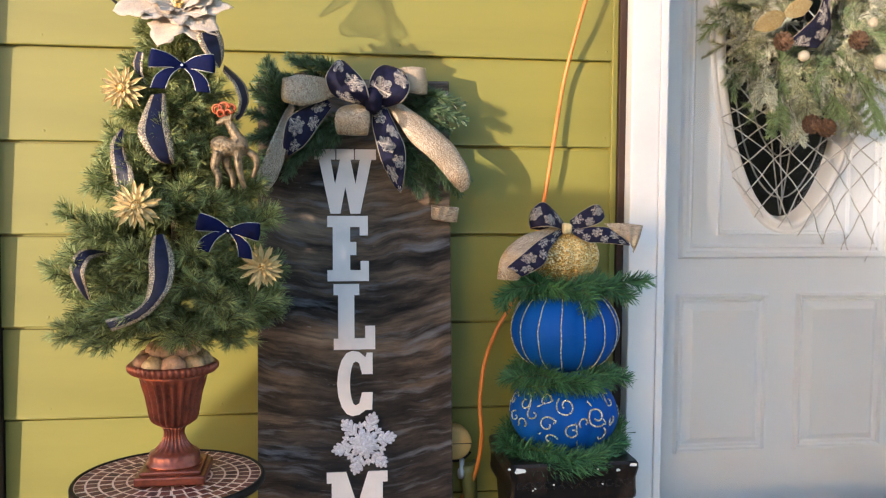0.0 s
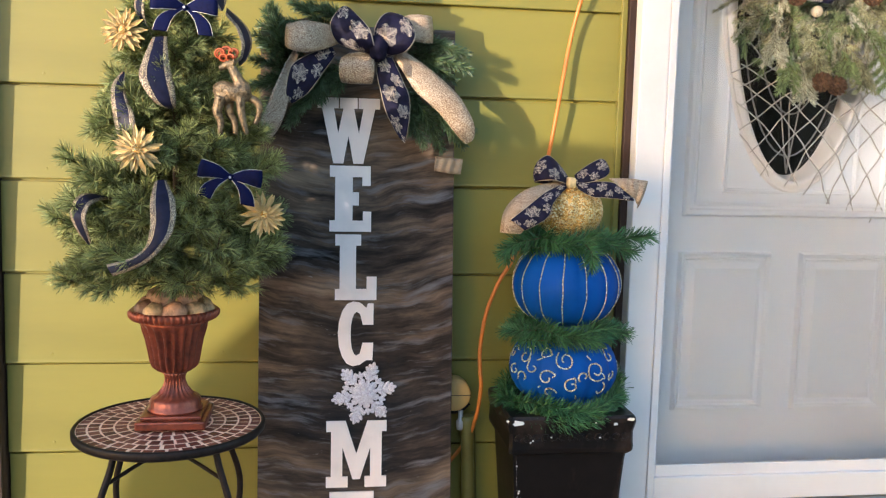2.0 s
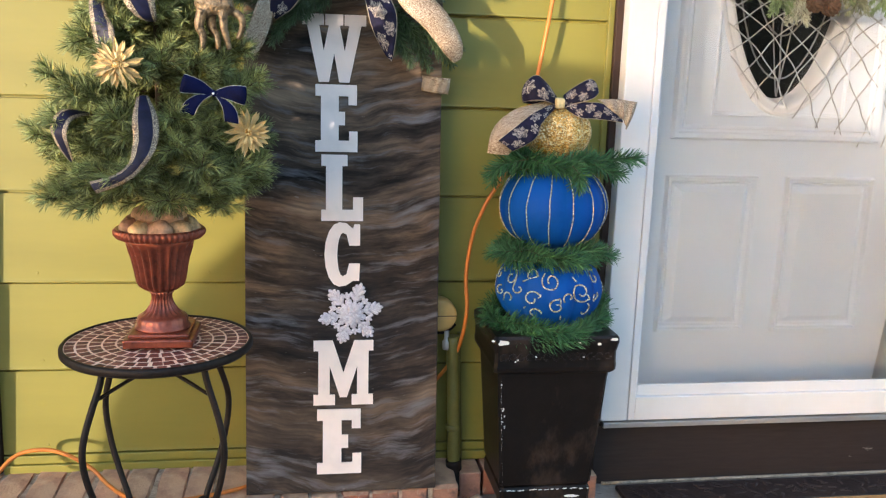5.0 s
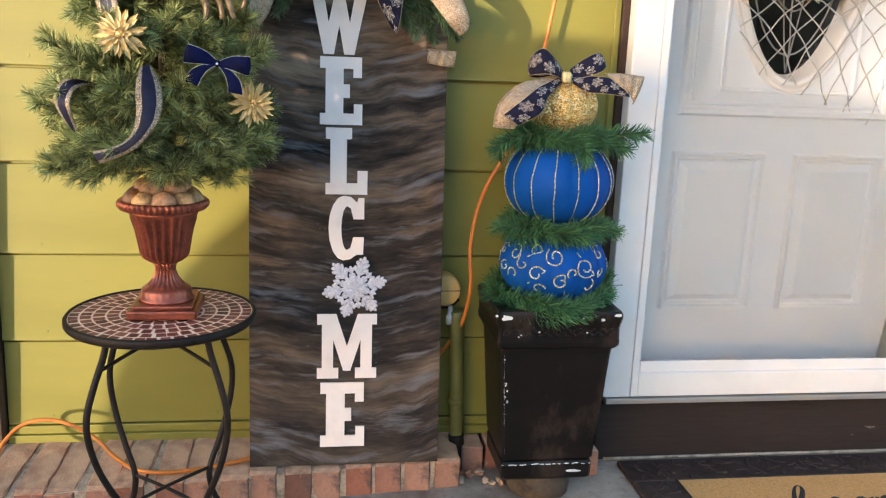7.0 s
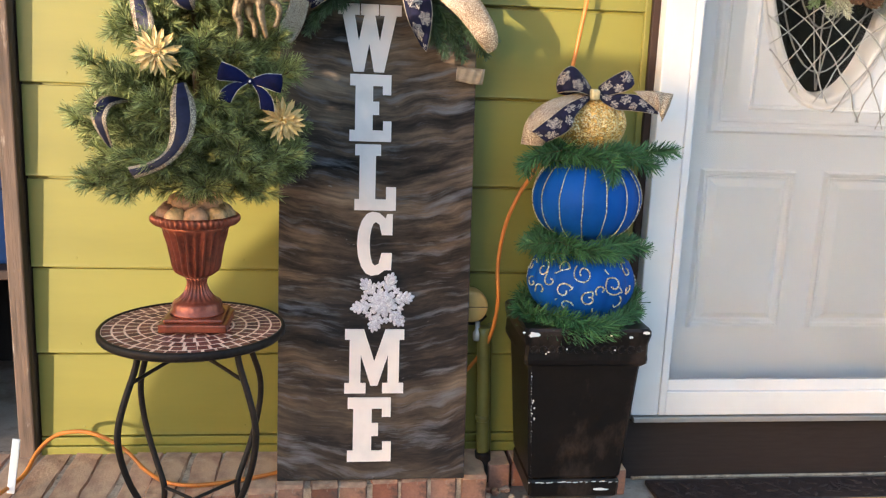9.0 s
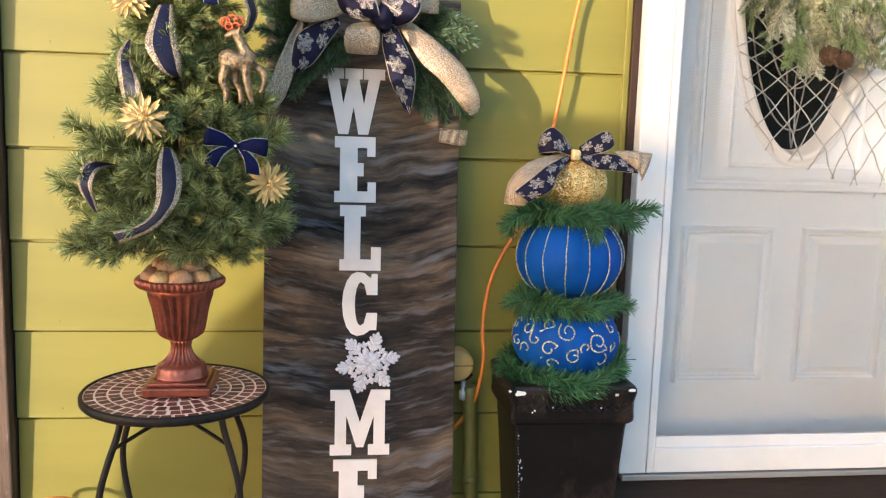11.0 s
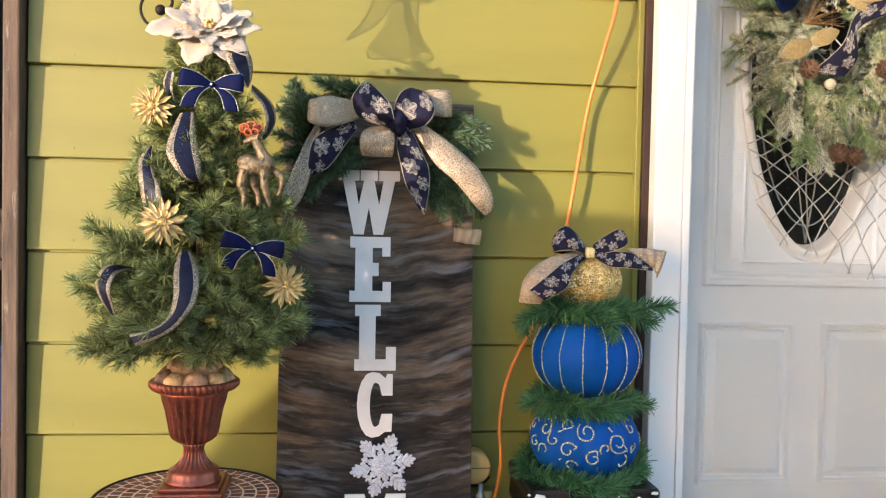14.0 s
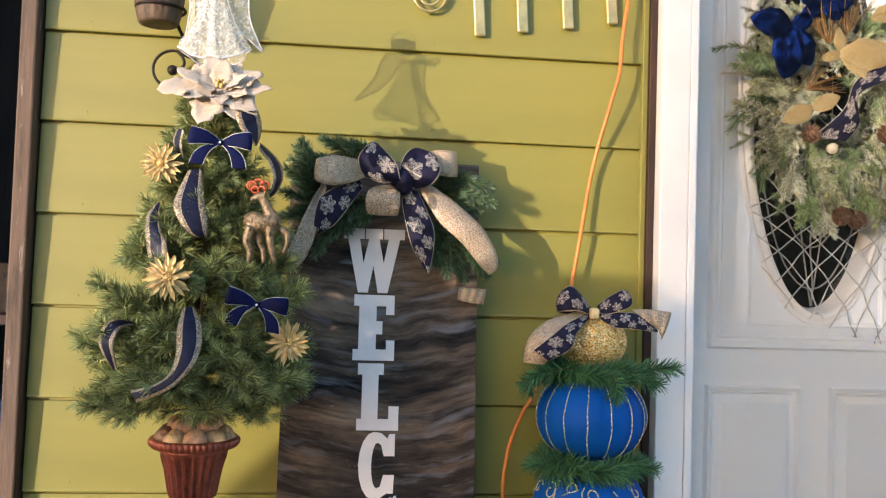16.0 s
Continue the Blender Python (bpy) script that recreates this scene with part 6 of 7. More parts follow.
# ---- bracket with hanging pot ----
bracket = thing("wall_bracket", (-0.42, -0.03, 1.51), "black iron scroll bracket on the siding", "bracket")
pts = [(-0.388 + (0.043 - 0.00002 * k * k) * math.cos(0.9 + k * 0.24), -0.050, 1.511 + (0.043 - 0.00002 * k * k) * math.sin(0.9 + k * 0.24)) for k in range(24)]
part("scroll_end", tube([(-0.388, -0.050, 1.511), (-0.372, -0.050, 1.514), (-0.364, -0.050, 1.526), (-0.368, -0.050, 1.541), (-0.378, -0.050, 1.552)], 0.0034, 7, 20), BLACKIRON, bracket)
bm = bmesh.new()
add_ball(bm, (-0.388, -0.050, 1.511), 0.0115, 0, 14, 10)
part("ball", bm, BLACKIRON, bracket)
part("scroll", tube([(-0.325, -0.050, 1.548), (-0.345, -0.050, 1.540)] + pts, 0.0032, 7, 80), BLACKIRON, bracket)
part("upright", tube([(-0.342, -0.012, 1.50), (-0.346, -0.020, 1.58), (-0.352, -0.016, 1.80)], 0.0042, 8, 10), BLACKIRON, bracket)
part("arm", tube([(-0.346, -0.018, 1.575), (-0.362, -0.07, 1.577), (-0.378, -0.115, 1.62), (-0.38, -0.12, 1.66)], 0.0040, 8, 14), BLACKIRON, bracket)
part("hoop", tube([(-0.402 + 0.050 * math.cos(a * math.pi / 12), -0.122 + 0.050 * math.sin(a * math.pi / 12), 1.622) for a in range(25)], 0.0034, 6), BLACKIRON, bracket)
POTM = mat("hammered_brown_resin", (0.115, 0.078, 0.053), 0.55, spec=0.2, var=0.35, scale=60, fine=45, relief=1.0, stretch=(1, 1, 0.5))
pot = part("flower_pot", add_lathe(bmesh.new(), [(0.030, 1.588), (0.038, 1.589), (0.041, 1.593), (0.0435, 1.604), (0.047, 1.620), (0.052, 1.655), (0.056, 1.690), (0.060, 1.694), (0.060, 1.710), (0.052, 1.710), (0.050, 1.690)], (-0.406, -0.122, 0), 80,
           lambda a, i: 1 + 0.022 * math.cos(20 * a) * (1 if 2 < i < 7 else 0)), POTM)
tagged(pot, "brown hammered resin flower pot in an iron hoop", "pot")

# ---- raised house figures, as plain bars ----
BRASS = mat("pale_brass", (0.52, 0.42, 0.20), 0.35, 0.7, var=0.15, scale=30)
plate = thing("house_figures", (0.43, -0.01, 1.70), "row of raised pale brass bars on the siding", "house sign")
for x, z, lean in ((0.291, 1.692, -4), (0.392, 1.707, -4), (0.500, 1.722, -4), (0.606, 1.740, -4)):
    bm = box((-0.013, -0.012, -0.052), (0.013, -0.004, 0.052), 0.003)
    bmesh.ops.transform(bm, matrix=Matrix.Translation((x, -0.002, z)) @ Matrix.Rotation(radians(lean), 4, "Y"), verts=bm.verts)
    b = part("bar", bm, BRASS, plate)
    for dz in (-0.035, 0.035):
        part("standoff", tube([(x, -0.0065, z + dz), (x, 0.007, z + dz)], 0.002, 6), BRASS, b)
part("scroll", tube([(0.177 + (0.043 - 0.0006 * k) * math.cos(k * 0.28 + 2.6), -0.010 - 0.0002 * k, 1.732 + (0.046 - 0.0006 * k) * math.sin(k * 0.28 + 2.6)) for k in range(40)], 0.0034, 7, 90), BRASS, plate)
part("standoff", tube([(0.177, -0.010, 1.689), (0.177, 0.007, 1.689)], 0.002, 6), BRASS, plate)

# ---- doormat ----
MATZ = FLOOR + 0.012
rug = thing("doormat", (1.25, -0.27, FLOOR), "coir doormat with a dark embossed rubber border", "doormat")
frame_q = ((0.766, 1.640, -0.520, -0.063), (0.878, 1.525, -0.405, -0.171))
bm = bmesh.new()
(ox0, ox1, oy0, oy1), (ix0, ix1, iy0, iy1) = frame_q
for lo, hi in (((ox0, iy1, FLOOR), (ox1, oy1, MATZ)), ((ox0, oy0, FLOOR), (ox1, iy0, MATZ)), ((ox0, iy0, FLOOR), (ix0, iy1, MATZ)), ((ix1, iy0, FLOOR), (ox1, iy1, MATZ))):
    add_box(bm, lo, hi, 0.003)
border = part("border", bm, RUBBER, rug)
rg = random.Random(5)
bm = bmesh.new()
bmesh.ops.create_uvsphere(bm, u_segments=8, v_segments=5, radius=1.0)
LEAFM = mesh_of(bm, "embossed_leaf", RUBBER, True)
for k in range(120):                                  # embossed leaves
    s = rg.random()
    x, y = rg.uniform(ox0 + 0.015, ox1 - 0.03), rg.uniform(iy1 + 0.012, oy1 - 0.012)
    if k % 4 == 0:
        x, y = rg.uniform(ox0 + 0.015, ix0 - 0.015), rg.uniform(oy0 + 0.03, oy1 - 0.02)
    o = part("embossed_leaf", LEAFM, None, border, at=Vector((x, y, MATZ)) - world_of(border))
    o.rotation_euler = (0, 0, rg.uniform(0, 6.28))
    o.scale = (rg.uniform(0.012, 0.020), 0.0052, 0.003)
part("rope_edge", tube([(ix0, iy0, MATZ), (ix0, iy1, MATZ), (ix1, iy1, MATZ), (ix1, iy0, MATZ), (ix0, iy0, MATZ)], 0.0035, 6), RUBBER, rug)
part("coir_field", box((ix0, iy0, FLOOR), (ix1, iy1, MATZ + 0.001), 0.001), COIR, rug)
STROKES = {"w": [(0, .9), (.1, .2), (.3, 0), (.5, .3), (.6, .9), (.65, .2), (.85, 0), (1.1, .4), (1.15, .95), (1.35, .8)],
           "e": [(0, .45), (.35, .55), (.45, .85), (.25, 1), (.05, .6), (.1, .15), (.35, 0), (.7, .25)],
           "l": [(0, .25), (.35, .9), (.55, 1.6), (.5, 1.95), (.3, 1.9), (.15, 1.2), (.15, .3), (.3, 0), (.6, .25)],
           "c": [(.6, .85), (.4, 1), (.12, .75), (.05, .35), (.2, .03), (.45, .05), (.7, .3)],
           "o": [(.4, 1), (.1, .7), (.1, .25), (.3, 0), (.6, .2), (.65, .7), (.4, 1), (.6, .85), (.9, .95)],
           "m": [(0, .95), (.05, 0), (.1, .6), (.35, 1), (.45, .7), (.45, 0), (.5, .6), (.75, 1), (.85, .7), (.85, .15), (1, 0), (1.2, .25)]}


def script_letter(kind, x0, h=0.062, y0=-0.345):
    """A brush-script letter lying on the mat, slanted, with a stroke that swells and thins."""
    pts = spline([(x0 + h * (u + 0.4 * w), y0 + h * w, 0) for u, w in STROKES[kind]], 44)
    bm = add_tube(bmesh.new(), pts, 0.0058, 8, 0, lambda t: 0.78 + 0.34 * math.sin(t * 11))
    for v in bm.verts:
        v.co.z = MATZ + 0.0016 + v.co.z * 0.16
    part("lettering", bm, BLACKINK, rug, "black script letter " + kind)


for kind, x0 in zip("welcome", (0.912, 1.015, 1.085, 1.170, 1.235, 1.300, 1.405)):
    script_letter(kind, x0)

# ---- wreath on the door ----
WX, WY, WZ = 1.180, 0.000, 1.535
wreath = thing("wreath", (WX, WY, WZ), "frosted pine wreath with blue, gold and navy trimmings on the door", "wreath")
rg = random.Random(21)
FROSTW = mat("snowy_needles", (0.88, 0.87, 0.64), 0.8, spec=0.2, var=0.3, scale=16, fine=60, relief=0, rand=0.5, island=True)
FROSTG = mat("pale_green_needles", (0.38, 0.50, 0.23), 0.7, spec=0.2, var=0.3, scale=16, fine=60, relief=0, rand=0.5, island=True)
for k in range(62):
    a = 2 * math.pi * k / 62 + rg.uniform(-0.05, 0.05)
    twigs = []
    for s in range(4):
        r0 = rg.uniform(0.09, 0.22)
        sw = rg.uniform(-0.9, 0.9)
        ln = rg.uniform(0.065, 0.115)
        p = Vector((WX + r0 * math.cos(a), WY + rg.uniform(-0.012, 0.020), WZ + r0 * math.sin(a)))
        d = Vector((math.cos(a + sw), rg.uniform(-0.62, 0.05), math.sin(a + sw)))
        if s == 3:
            d = Vector((-math.cos(a + sw), rg.uniform(-0.25, 0.05), -math.sin(a + sw)))
            ln *= 0.8
        e = p + d * ln
        e.y = max(e.y, -0.058)
        twigs.append(spline([p, p.lerp(e, 0.5) + Vector((0, -0.006, 0.004)), e], 5))
        for j in (2, 3):
            for sg in (-1, 1):
                q = twigs[-1][j] if len(twigs[-1]) == 5 else p
                f = q + (d * 0.8 + d.cross(Vector((0, 1, 0))) * sg * 0.8) * 0.028
                f.y = max(f.y, -0.060)
                twigs.append(spline([q, q.lerp(f, 0.5), f], 3))
    me = needle_mesh("sprig", twigs, (FROSTN, FROSTW, FROSTG, FROSTW, FROSTN)[k % 5], (0.014, 0.011, 0.024, 0.013, 0.016)[k % 5], 2000, (0.0017, 0.0021, 0.0012, 0.0019, 0.0015)[k % 5], 0.78, 500 + k)
    n = len(me.vertices)
    co = np.empty(n * 3)
    me.vertices.foreach_get("co", co)
    co = co.reshape(-1, 3)
    co[:, 1] = np.maximum(co[:, 1], -0.072)
    me.vertices.foreach_set("co", co.ravel())
    part("sprig", me, None, wreath)
part("sprig", needle_mesh("sprig", [spline([(1.00, -0.01, 1.62), (0.93, -0.012, 1.655), (0.862, -0.012, 1.645)], 6)], NEEDLE, 0.024, 1500, 0.0013, 0.7, 77), None, wreath)


def wreath_flower(at, petals, m, label):
    g = part("flower", petal_mesh(0.34 if m is PETROLFOIL else 0.26, 0.16, m, "petal", 0.1), None, wreath, label)
    g.location = Vector((0, 0, 0))
    g.matrix_parent_inverse = Matrix()
    g.matrix_local = Matrix.Translation(Vector(at) - Vector((WX, WY, WZ))) @ Matrix.Rotation(radians(90), 4, "X") @ Matrix.Rotation(radians(petals[0][0]), 4, "Z") @ Matrix.Diagonal((petals[0][1], petals[0][1], petals[0][1] * 0.35, 1))
    for a, ln in petals[1:]:
        o = part("petal", g.data, None, wreath)
        o.matrix_parent_inverse = Matrix()
        o.matrix_local = Matrix.Translation(Vector(at) - Vector((WX, WY, WZ)) + Vector((0, 0.002, 0))) @ Matrix.Rotation(radians(90), 4, "X") @ Matrix.Rotation(radians(a), 4, "Z") @ Matrix.Diagonal((ln, ln, ln * 0.35, 1))


for k, (x0, z0, x1, z1) in enumerate(((1.09, 1.33, 1.072, 1.224), (1.12, 1.30, 1.123, 1.208), (1.15, 1.34, 1.155, 1.275), (1.22, 1.33, 1.235, 1.265), (1.05, 1.38, 1.035, 1.290), (1.25, 1.33, 1.280, 1.235), (1.30, 1.35, 1.345, 1.235), (1.02, 1.70, 0.915, 1.735), (1.03, 1.66, 0.925, 1.690), (1.03, 1.62, 0.915, 1.625), (1.04, 1.73, 0.955, 1.790), (1.03, 1.57, 0.925, 1.560))):
    main = spline([(x0, -0.030, z0), ((x0 + x1) / 2, -0.052, (z0 + z1) / 2), (x1, -0.050, z1)], 8)
    twigs = [main]
    for m in (2, 3, 4, 5):
        for sg in (-1, 1):
            twigs.append(spline([main[m], main[m] + Vector((sg * 0.012, -0.004, -0.014)), main[m] + Vector((sg * 0.026, -0.003, -0.030))], 4))
    part("sprig", needle_mesh("sprig", twigs, (FROSTG, FROSTW, FROSTN)[k % 3], 0.015, 2600, 0.0018, 0.75, 700 + k), None, wreath)
wreath_flower((1.022, -0.074, 1.688), [(172, 0.105), (262, 0.125), (298, 0.10), (222, 0.06), (30, 0.06)], PETROLFOIL, "shiny royal blue foil petals")
wreath_flower((1.100, -0.072, 1.745), [(20, 0.085), (75, 0.07), (150, 0.075), (205, 0.06), (335, 0.06)], PETROLFOIL, "shiny royal blue foil petals")
GOLDLEAF = glitter("gold_glitter_leaf", (0.34, 0.205, 0.040), (0.29, 0.165, 0.03), (1.0, 0.90, 0.60), 300, 0.4, 0.38, 0.75)
wreath_flower((1.140, -0.080, 1.632), [(0, 0.14), (-22, 0.13), (95, 0.06), (200, 0.05)], GOLDLEAF, "gold glitter leaves")
wreath_flower((1.075, -0.076, 1.500), [(205, 0.085), (25, 0.075)], GOLDLEAF, "gold glitter leaves")
wreath_flower((1.30, -0.076, 1.75), [(200, 0.09), (20, 0.09)], GOLDLEAF, "gold glitter leaves")
BRONZE = mat("bronze_spray", (0.24, 0.12, 0.035), 0.5, 0.3, var=0.3, scale=60)
for at, a0 in (((1.115, -0.07, 1.655), 95), ((1.06, -0.07, 1.545), 30), ((1.16, -0.07, 1.68), 75)):
    bm = bmesh.new()
    for j in range(22):
        a = radians(a0 + rg.uniform(-35, 35))
        ln = rg.uniform(0.06, 0.11)
        p = Vector(at)
        e = p + Vector((math.cos(a) * ln, rg.uniform(-0.010, 0.012), math.sin(a) * ln))
        add_tube(bm, spline([p, p.lerp(e, 0.5) + Vector((rg.uniform(-0.006, 0.006), 0, rg.uniform(-0.006, 0.006))), e], 5), 0.0010, 4)
    part("spray", bm, BRONZE, wreath, "bronze twig spray")
band(wreath, SNOWBAND, [(1.310, -0.076, 1.660), (1.235, -0.086, 1.610), (1.175, -0.084, 1.565), (1.150, -0.078, 1.500), (1.075, -0.076, 1.432)],
     [(1.315, -0.076, 1.605), (1.250, -0.086, 1.570), (1.185, -0.084, 1.535), (1.190, -0.078, 1.470), (1.160, -0.076, 1.425)], "ribbon", "navy snowflake ribbon", 0.05, 0.01)


def cone_mesh():
    """A pine cone: scales set in spirals round an egg."""
    bm = bmesh.new()
    add_ball(bm, (0, 0, 0), 0.014, 0, 10, 8, (1, 1, 1.4))
    for k in range(46):
        t = k / 45
        a = k * 2.3999
        z = -0.020 + 0.040 * t
        r = 0.019 * math.sin(math.pi * (0.12 + 0.80 * t)) ** 0.7
        m = Matrix.Translation((r * math.cos(a), r * math.sin(a), z)) @ Matrix.Rotation(a, 4, "Z") @ Matrix.Rotation(radians(-35), 4, "Y") @ Matrix.Diagonal((0.0075, 0.0055, 0.0018, 1))
        bmesh.ops.create_uvsphere(bm, u_segments=6, v_segments=4, radius=1.0, matrix=m)
    return mesh_of(bm, "pine_cone", CONEM)


CONEM = mat("pine_cone_scales", (0.17, 0.085, 0.042), 0.7, var=0.4, scale=120, fine=200, relief=0.2)
CONE = cone_mesh()
for at, rot in (((1.190, -0.070, 1.242), (1.2, 0.4, 0)), ((1.157, -0.064, 1.250), (1.4, -0.5, 0)), ((1.075, -0.072, 1.440), (1.3, 0.2, 0)), ((1.27, -0.062, 1.45), (1.3, -0.2, 0))):
    o = part("pine_cone", CONE, None, wreath, at=Vector(at) - Vector((WX, WY, WZ)))
    o.rotation_euler = rot
    o.scale = (1, 1, 0.85)
TANBALL = mat("pale_tan_bauble", (0.62, 0.52, 0.38), 0.5, var=0.2, scale=40)
for at, r in (((1.128, -0.072, 1.408), 0.013), ((1.330, -0.067, 1.400), 0.019), ((1.30, -0.072, 1.49), 0.011)):
    bm = bmesh.new()
    add_ball(bm, at, r, 0, 18, 12)
    part("bauble", bm, TANBALL, wreath, "small pale tan bauble")

# ---- leaded lattice of the oval window ----
CAME = mat("grey_lead_came", (0.36, 0.35, 0.34), 0.4, 0.5, var=0.15, scale=40)


def came(pts, r=0.0022):
    part("came", tube(pts, r, 6), CAME, oval)


cy = DOORY + 0.031
for f in (0.86, 0.66):
    came([Vector((OVX + OVA * f * math.cos(a * math.pi / 24), cy - 0.002, OVZ + OVB * (f + 0.05) * math.sin(a * math.pi / 24))) for a in range(49)], 0.0022)

# wavy middle rod stands in for the glint down the glass
came([Vector((OVX + 0.004 * math.sin(k * 1.3), cy - 0.002, OVZ - OVB + 0.004 + k * (2 * OVB - 0.008) / 24)) for k in range(25)], 0.0021)
for sg in (-1, 1):
    came([Vector((OVX + sg * (0.052 * math.sin(math.pi * k / 24)), cy, OVZ - OVB + 0.006 + k * (2 * OVB - 0.012) / 24)) for k in range(25)], 0.0019)

# ---- added cords that stand in for the diamond shadow lines on the door ----
net = thing("netting", (1.25, 0.022, 1.0), "thin grey cords standing in for diamond shadow lines on the door", "netting")
SHADOWM = mat("grey_shadow_cord", (0.53, 0.52, 0.50), 0.7, var=0.2, scale=60)


def shadow_line(fam, c):
    """One shadow line as a cord close on the door: slanting above, nearly upright at its foot."""
    pts = []
    for s in range(121):
        z = 0.86 + (2.2 - 0.86) * s / 120
        x = c + fam * 0.2 * (1 - math.exp((z - 1.14) / 0.21)) if z < 1.30 else c + fam * (0.2 * (1 - math.exp(0.762)) - 0.90 * (z - 1.30))
        foot = 1.02 - 0.10 * max(0.0, min(1.0, (x - 1.12) / 0.22)) + 0.012 * math.sin(c * 90)
        e = math.sqrt(((x - OVX) / (OVA + 0.02)) ** 2 + ((z - OVZ) / (OVB + 0.02)) ** 2)
        if 0.985 < x < 1.54 and z > foot and (x > 1.19 or e < 1.10):
            over = 0.0175 * max(0.0, 1 - max(0.0, e - 1.0) / 0.12)          # it rides over the oval's ring
            pts.append(Vector((x + 0.004 * math.sin(z * 31 + c * 57) + 0.0022 * math.sin(z * 83 + c * 140), DOORY - 0.0035 - over, z)))
    return pts


for fam, c0 in ((1, 1.148), (-1, 1.300)):
    for j in range(-7, 8):
        pts = shadow_line(fam, c0 + j * 0.070)
        if len(pts) > 3:
            part("shadow_cord", tube(pts, 0.0017, 5), SHADOWM, net)

# ---- chipped glaze of the planter ----
rg = random.Random(9)


def chip(x, y, z, w, h):
    bm = bmesh.new()
    n = 9
    vs = []
    for k in range(n):
        a = 2 * math.pi * k / n
        q = rg.uniform(0.6, 1.1)
        vs.append(bm.verts.new((x + w * q * math.cos(a), y, z + h * q * math.sin(a))))
    f = bm.faces.new(vs)
    r = bmesh.ops.extrude_face_region(bm, geom=[f])
    bmesh.ops.translate(bm, vec=(0, -0.0009, 0), verts=[v for v in r["geom"] if isinstance(v, bmesh.types.BMVert)])
    bmesh.ops.recalc_face_normals(bm, faces=bm.faces)
    part("chip", bm, CHIP, planter, "white chip in the glaze")


fy = PY - 0.1222
chip(0.414, fy, 0.517, 0.015, 0.0068)
chip(0.392, fy + 0.001, 0.521, 0.004, 0.003)
chip(0.655, fy, 0.521, 0.009, 0.004)
chip(0.622, fy, 0.512, 0.005, 0.004)
for k in range(9):
    chip(rg.uniform(0.43, 0.60), fy + rg.choice((0.001, 0.007)), rg.uniform(0.470, 0.520), 0.0025, 0.002)
bz = PY - 0.0924
chip(0.592, bz, 0.148, 0.018, 0.004)
for k in range(16):
    chip(0.432 + 0.013 * k + rg.uniform(-0.004, 0.004), bz + 0.0006, 0.1655 + rg.uniform(-0.001, 0.002), rg.uniform(0.002, 0.007), 0.0012)
for k in range(12):
    z = rg.uniform(0.20, 0.43)
    chip(0.4365 - (z - 0.17) * 0.083 + rg.uniform(0, 0.007), PY - 0.0886 - (z - 0.179) * 0.0635, z, 0.0022, 0.003)
for k in range(34):                                   # glaze worn off along the near arris
    z = 0.19 + 0.0072 * k
    chip(0.4345 - (z - 0.17) * 0.068 + rg.uniform(-0.0006, 0.0008), PY - 0.0888 - (z - 0.179) * 0.0600, z, rg.uniform(0.0004, 0.0011), rg.uniform(0.002, 0.0045))
for k in range(13):                                   # moulded scrolls under the rim
    part("relief_scroll", add_tube(bmesh.new(), [Vector((0.417 + k * 0.019 + 0.007 * math.cos(a * 0.5), PY - 0.1168, 0.482 + 0.007 * math.sin(a * 0.5) * (1 if k % 2 else -1))) for a in range(11)], 0.0018, 5), PLANTER, planter)

# ---- odds and ends ----
bm = box((-0.008, -0.002, 0.0), (0.008, 0.002, 0.125), 0.001)
bmesh.ops.transform(bm, matrix=Matrix.Translation((-0.678, -0.195, 0.1355)) @ Matrix.Rotation(radians(9), 4, "Y"), verts=bm.verts)
o = part("plastic_strip", bm, WHITE)
tagged(o, "white plastic strip standing on the brick ledge", "strip")
BLUETUB = mat("blue_plastic", (0.004, 0.022, 0.08), 0.7, spec=0.1, var=0.15, scale=12)
shelf = thing("shelf", (-0.95, 0.45, FLOOR), "wooden shelf, planks darkened for the recess's shade", "shelf")
for z in (0.50, 0.93):
    # dark plank colour stands in for the recess's shade
    part("plank", box((-1.195, 0.20, z), (-0.695, 0.62, z + 0.025), 0.003), BROWN, shelf)
for x in (-1.19, -0.73):
    part("upright", box((x, 0.58, FLOOR), (x + 0.03, 0.62, 1.3), 0.003), POSTM, shelf)
    part("upright", box((x, 0.20, FLOOR), (x + 0.03, 0.24, 0.4995), 0.003), POSTM, shelf)
tub = thing("storage_tub", (-0.88, 0.38, 0.525), "blue plastic storage tub on a shelf", "tub")
part("body", box((-1.02, 0.26, 0.525), (-0.75, 0.50, 0.72), 0.012), BLUETUB, tub)
part("rim", box((-1.03, 0.25, 0.7201), (-0.74, 0.51, 0.745), 0.006), BLUETUB, tub)
# brown in place of white: the recess's shade is in the colour
bx = part("plastic_box", box((-1.0, 0.28, 0.955), (-0.75, 0.52, 1.08), 0.004), POTM)
tagged(bx, "plastic box on the shelf, browned for the recess's shade", "box")
for k, (x, y) in enumerate(((0.395, -0.045), (0.455, -0.030), (0.672, -0.082))):
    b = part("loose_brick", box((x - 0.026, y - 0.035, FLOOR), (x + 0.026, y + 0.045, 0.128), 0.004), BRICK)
    tagged(b, "worn brown brick standing by the pipe", "brick", "bricks by the pipe")

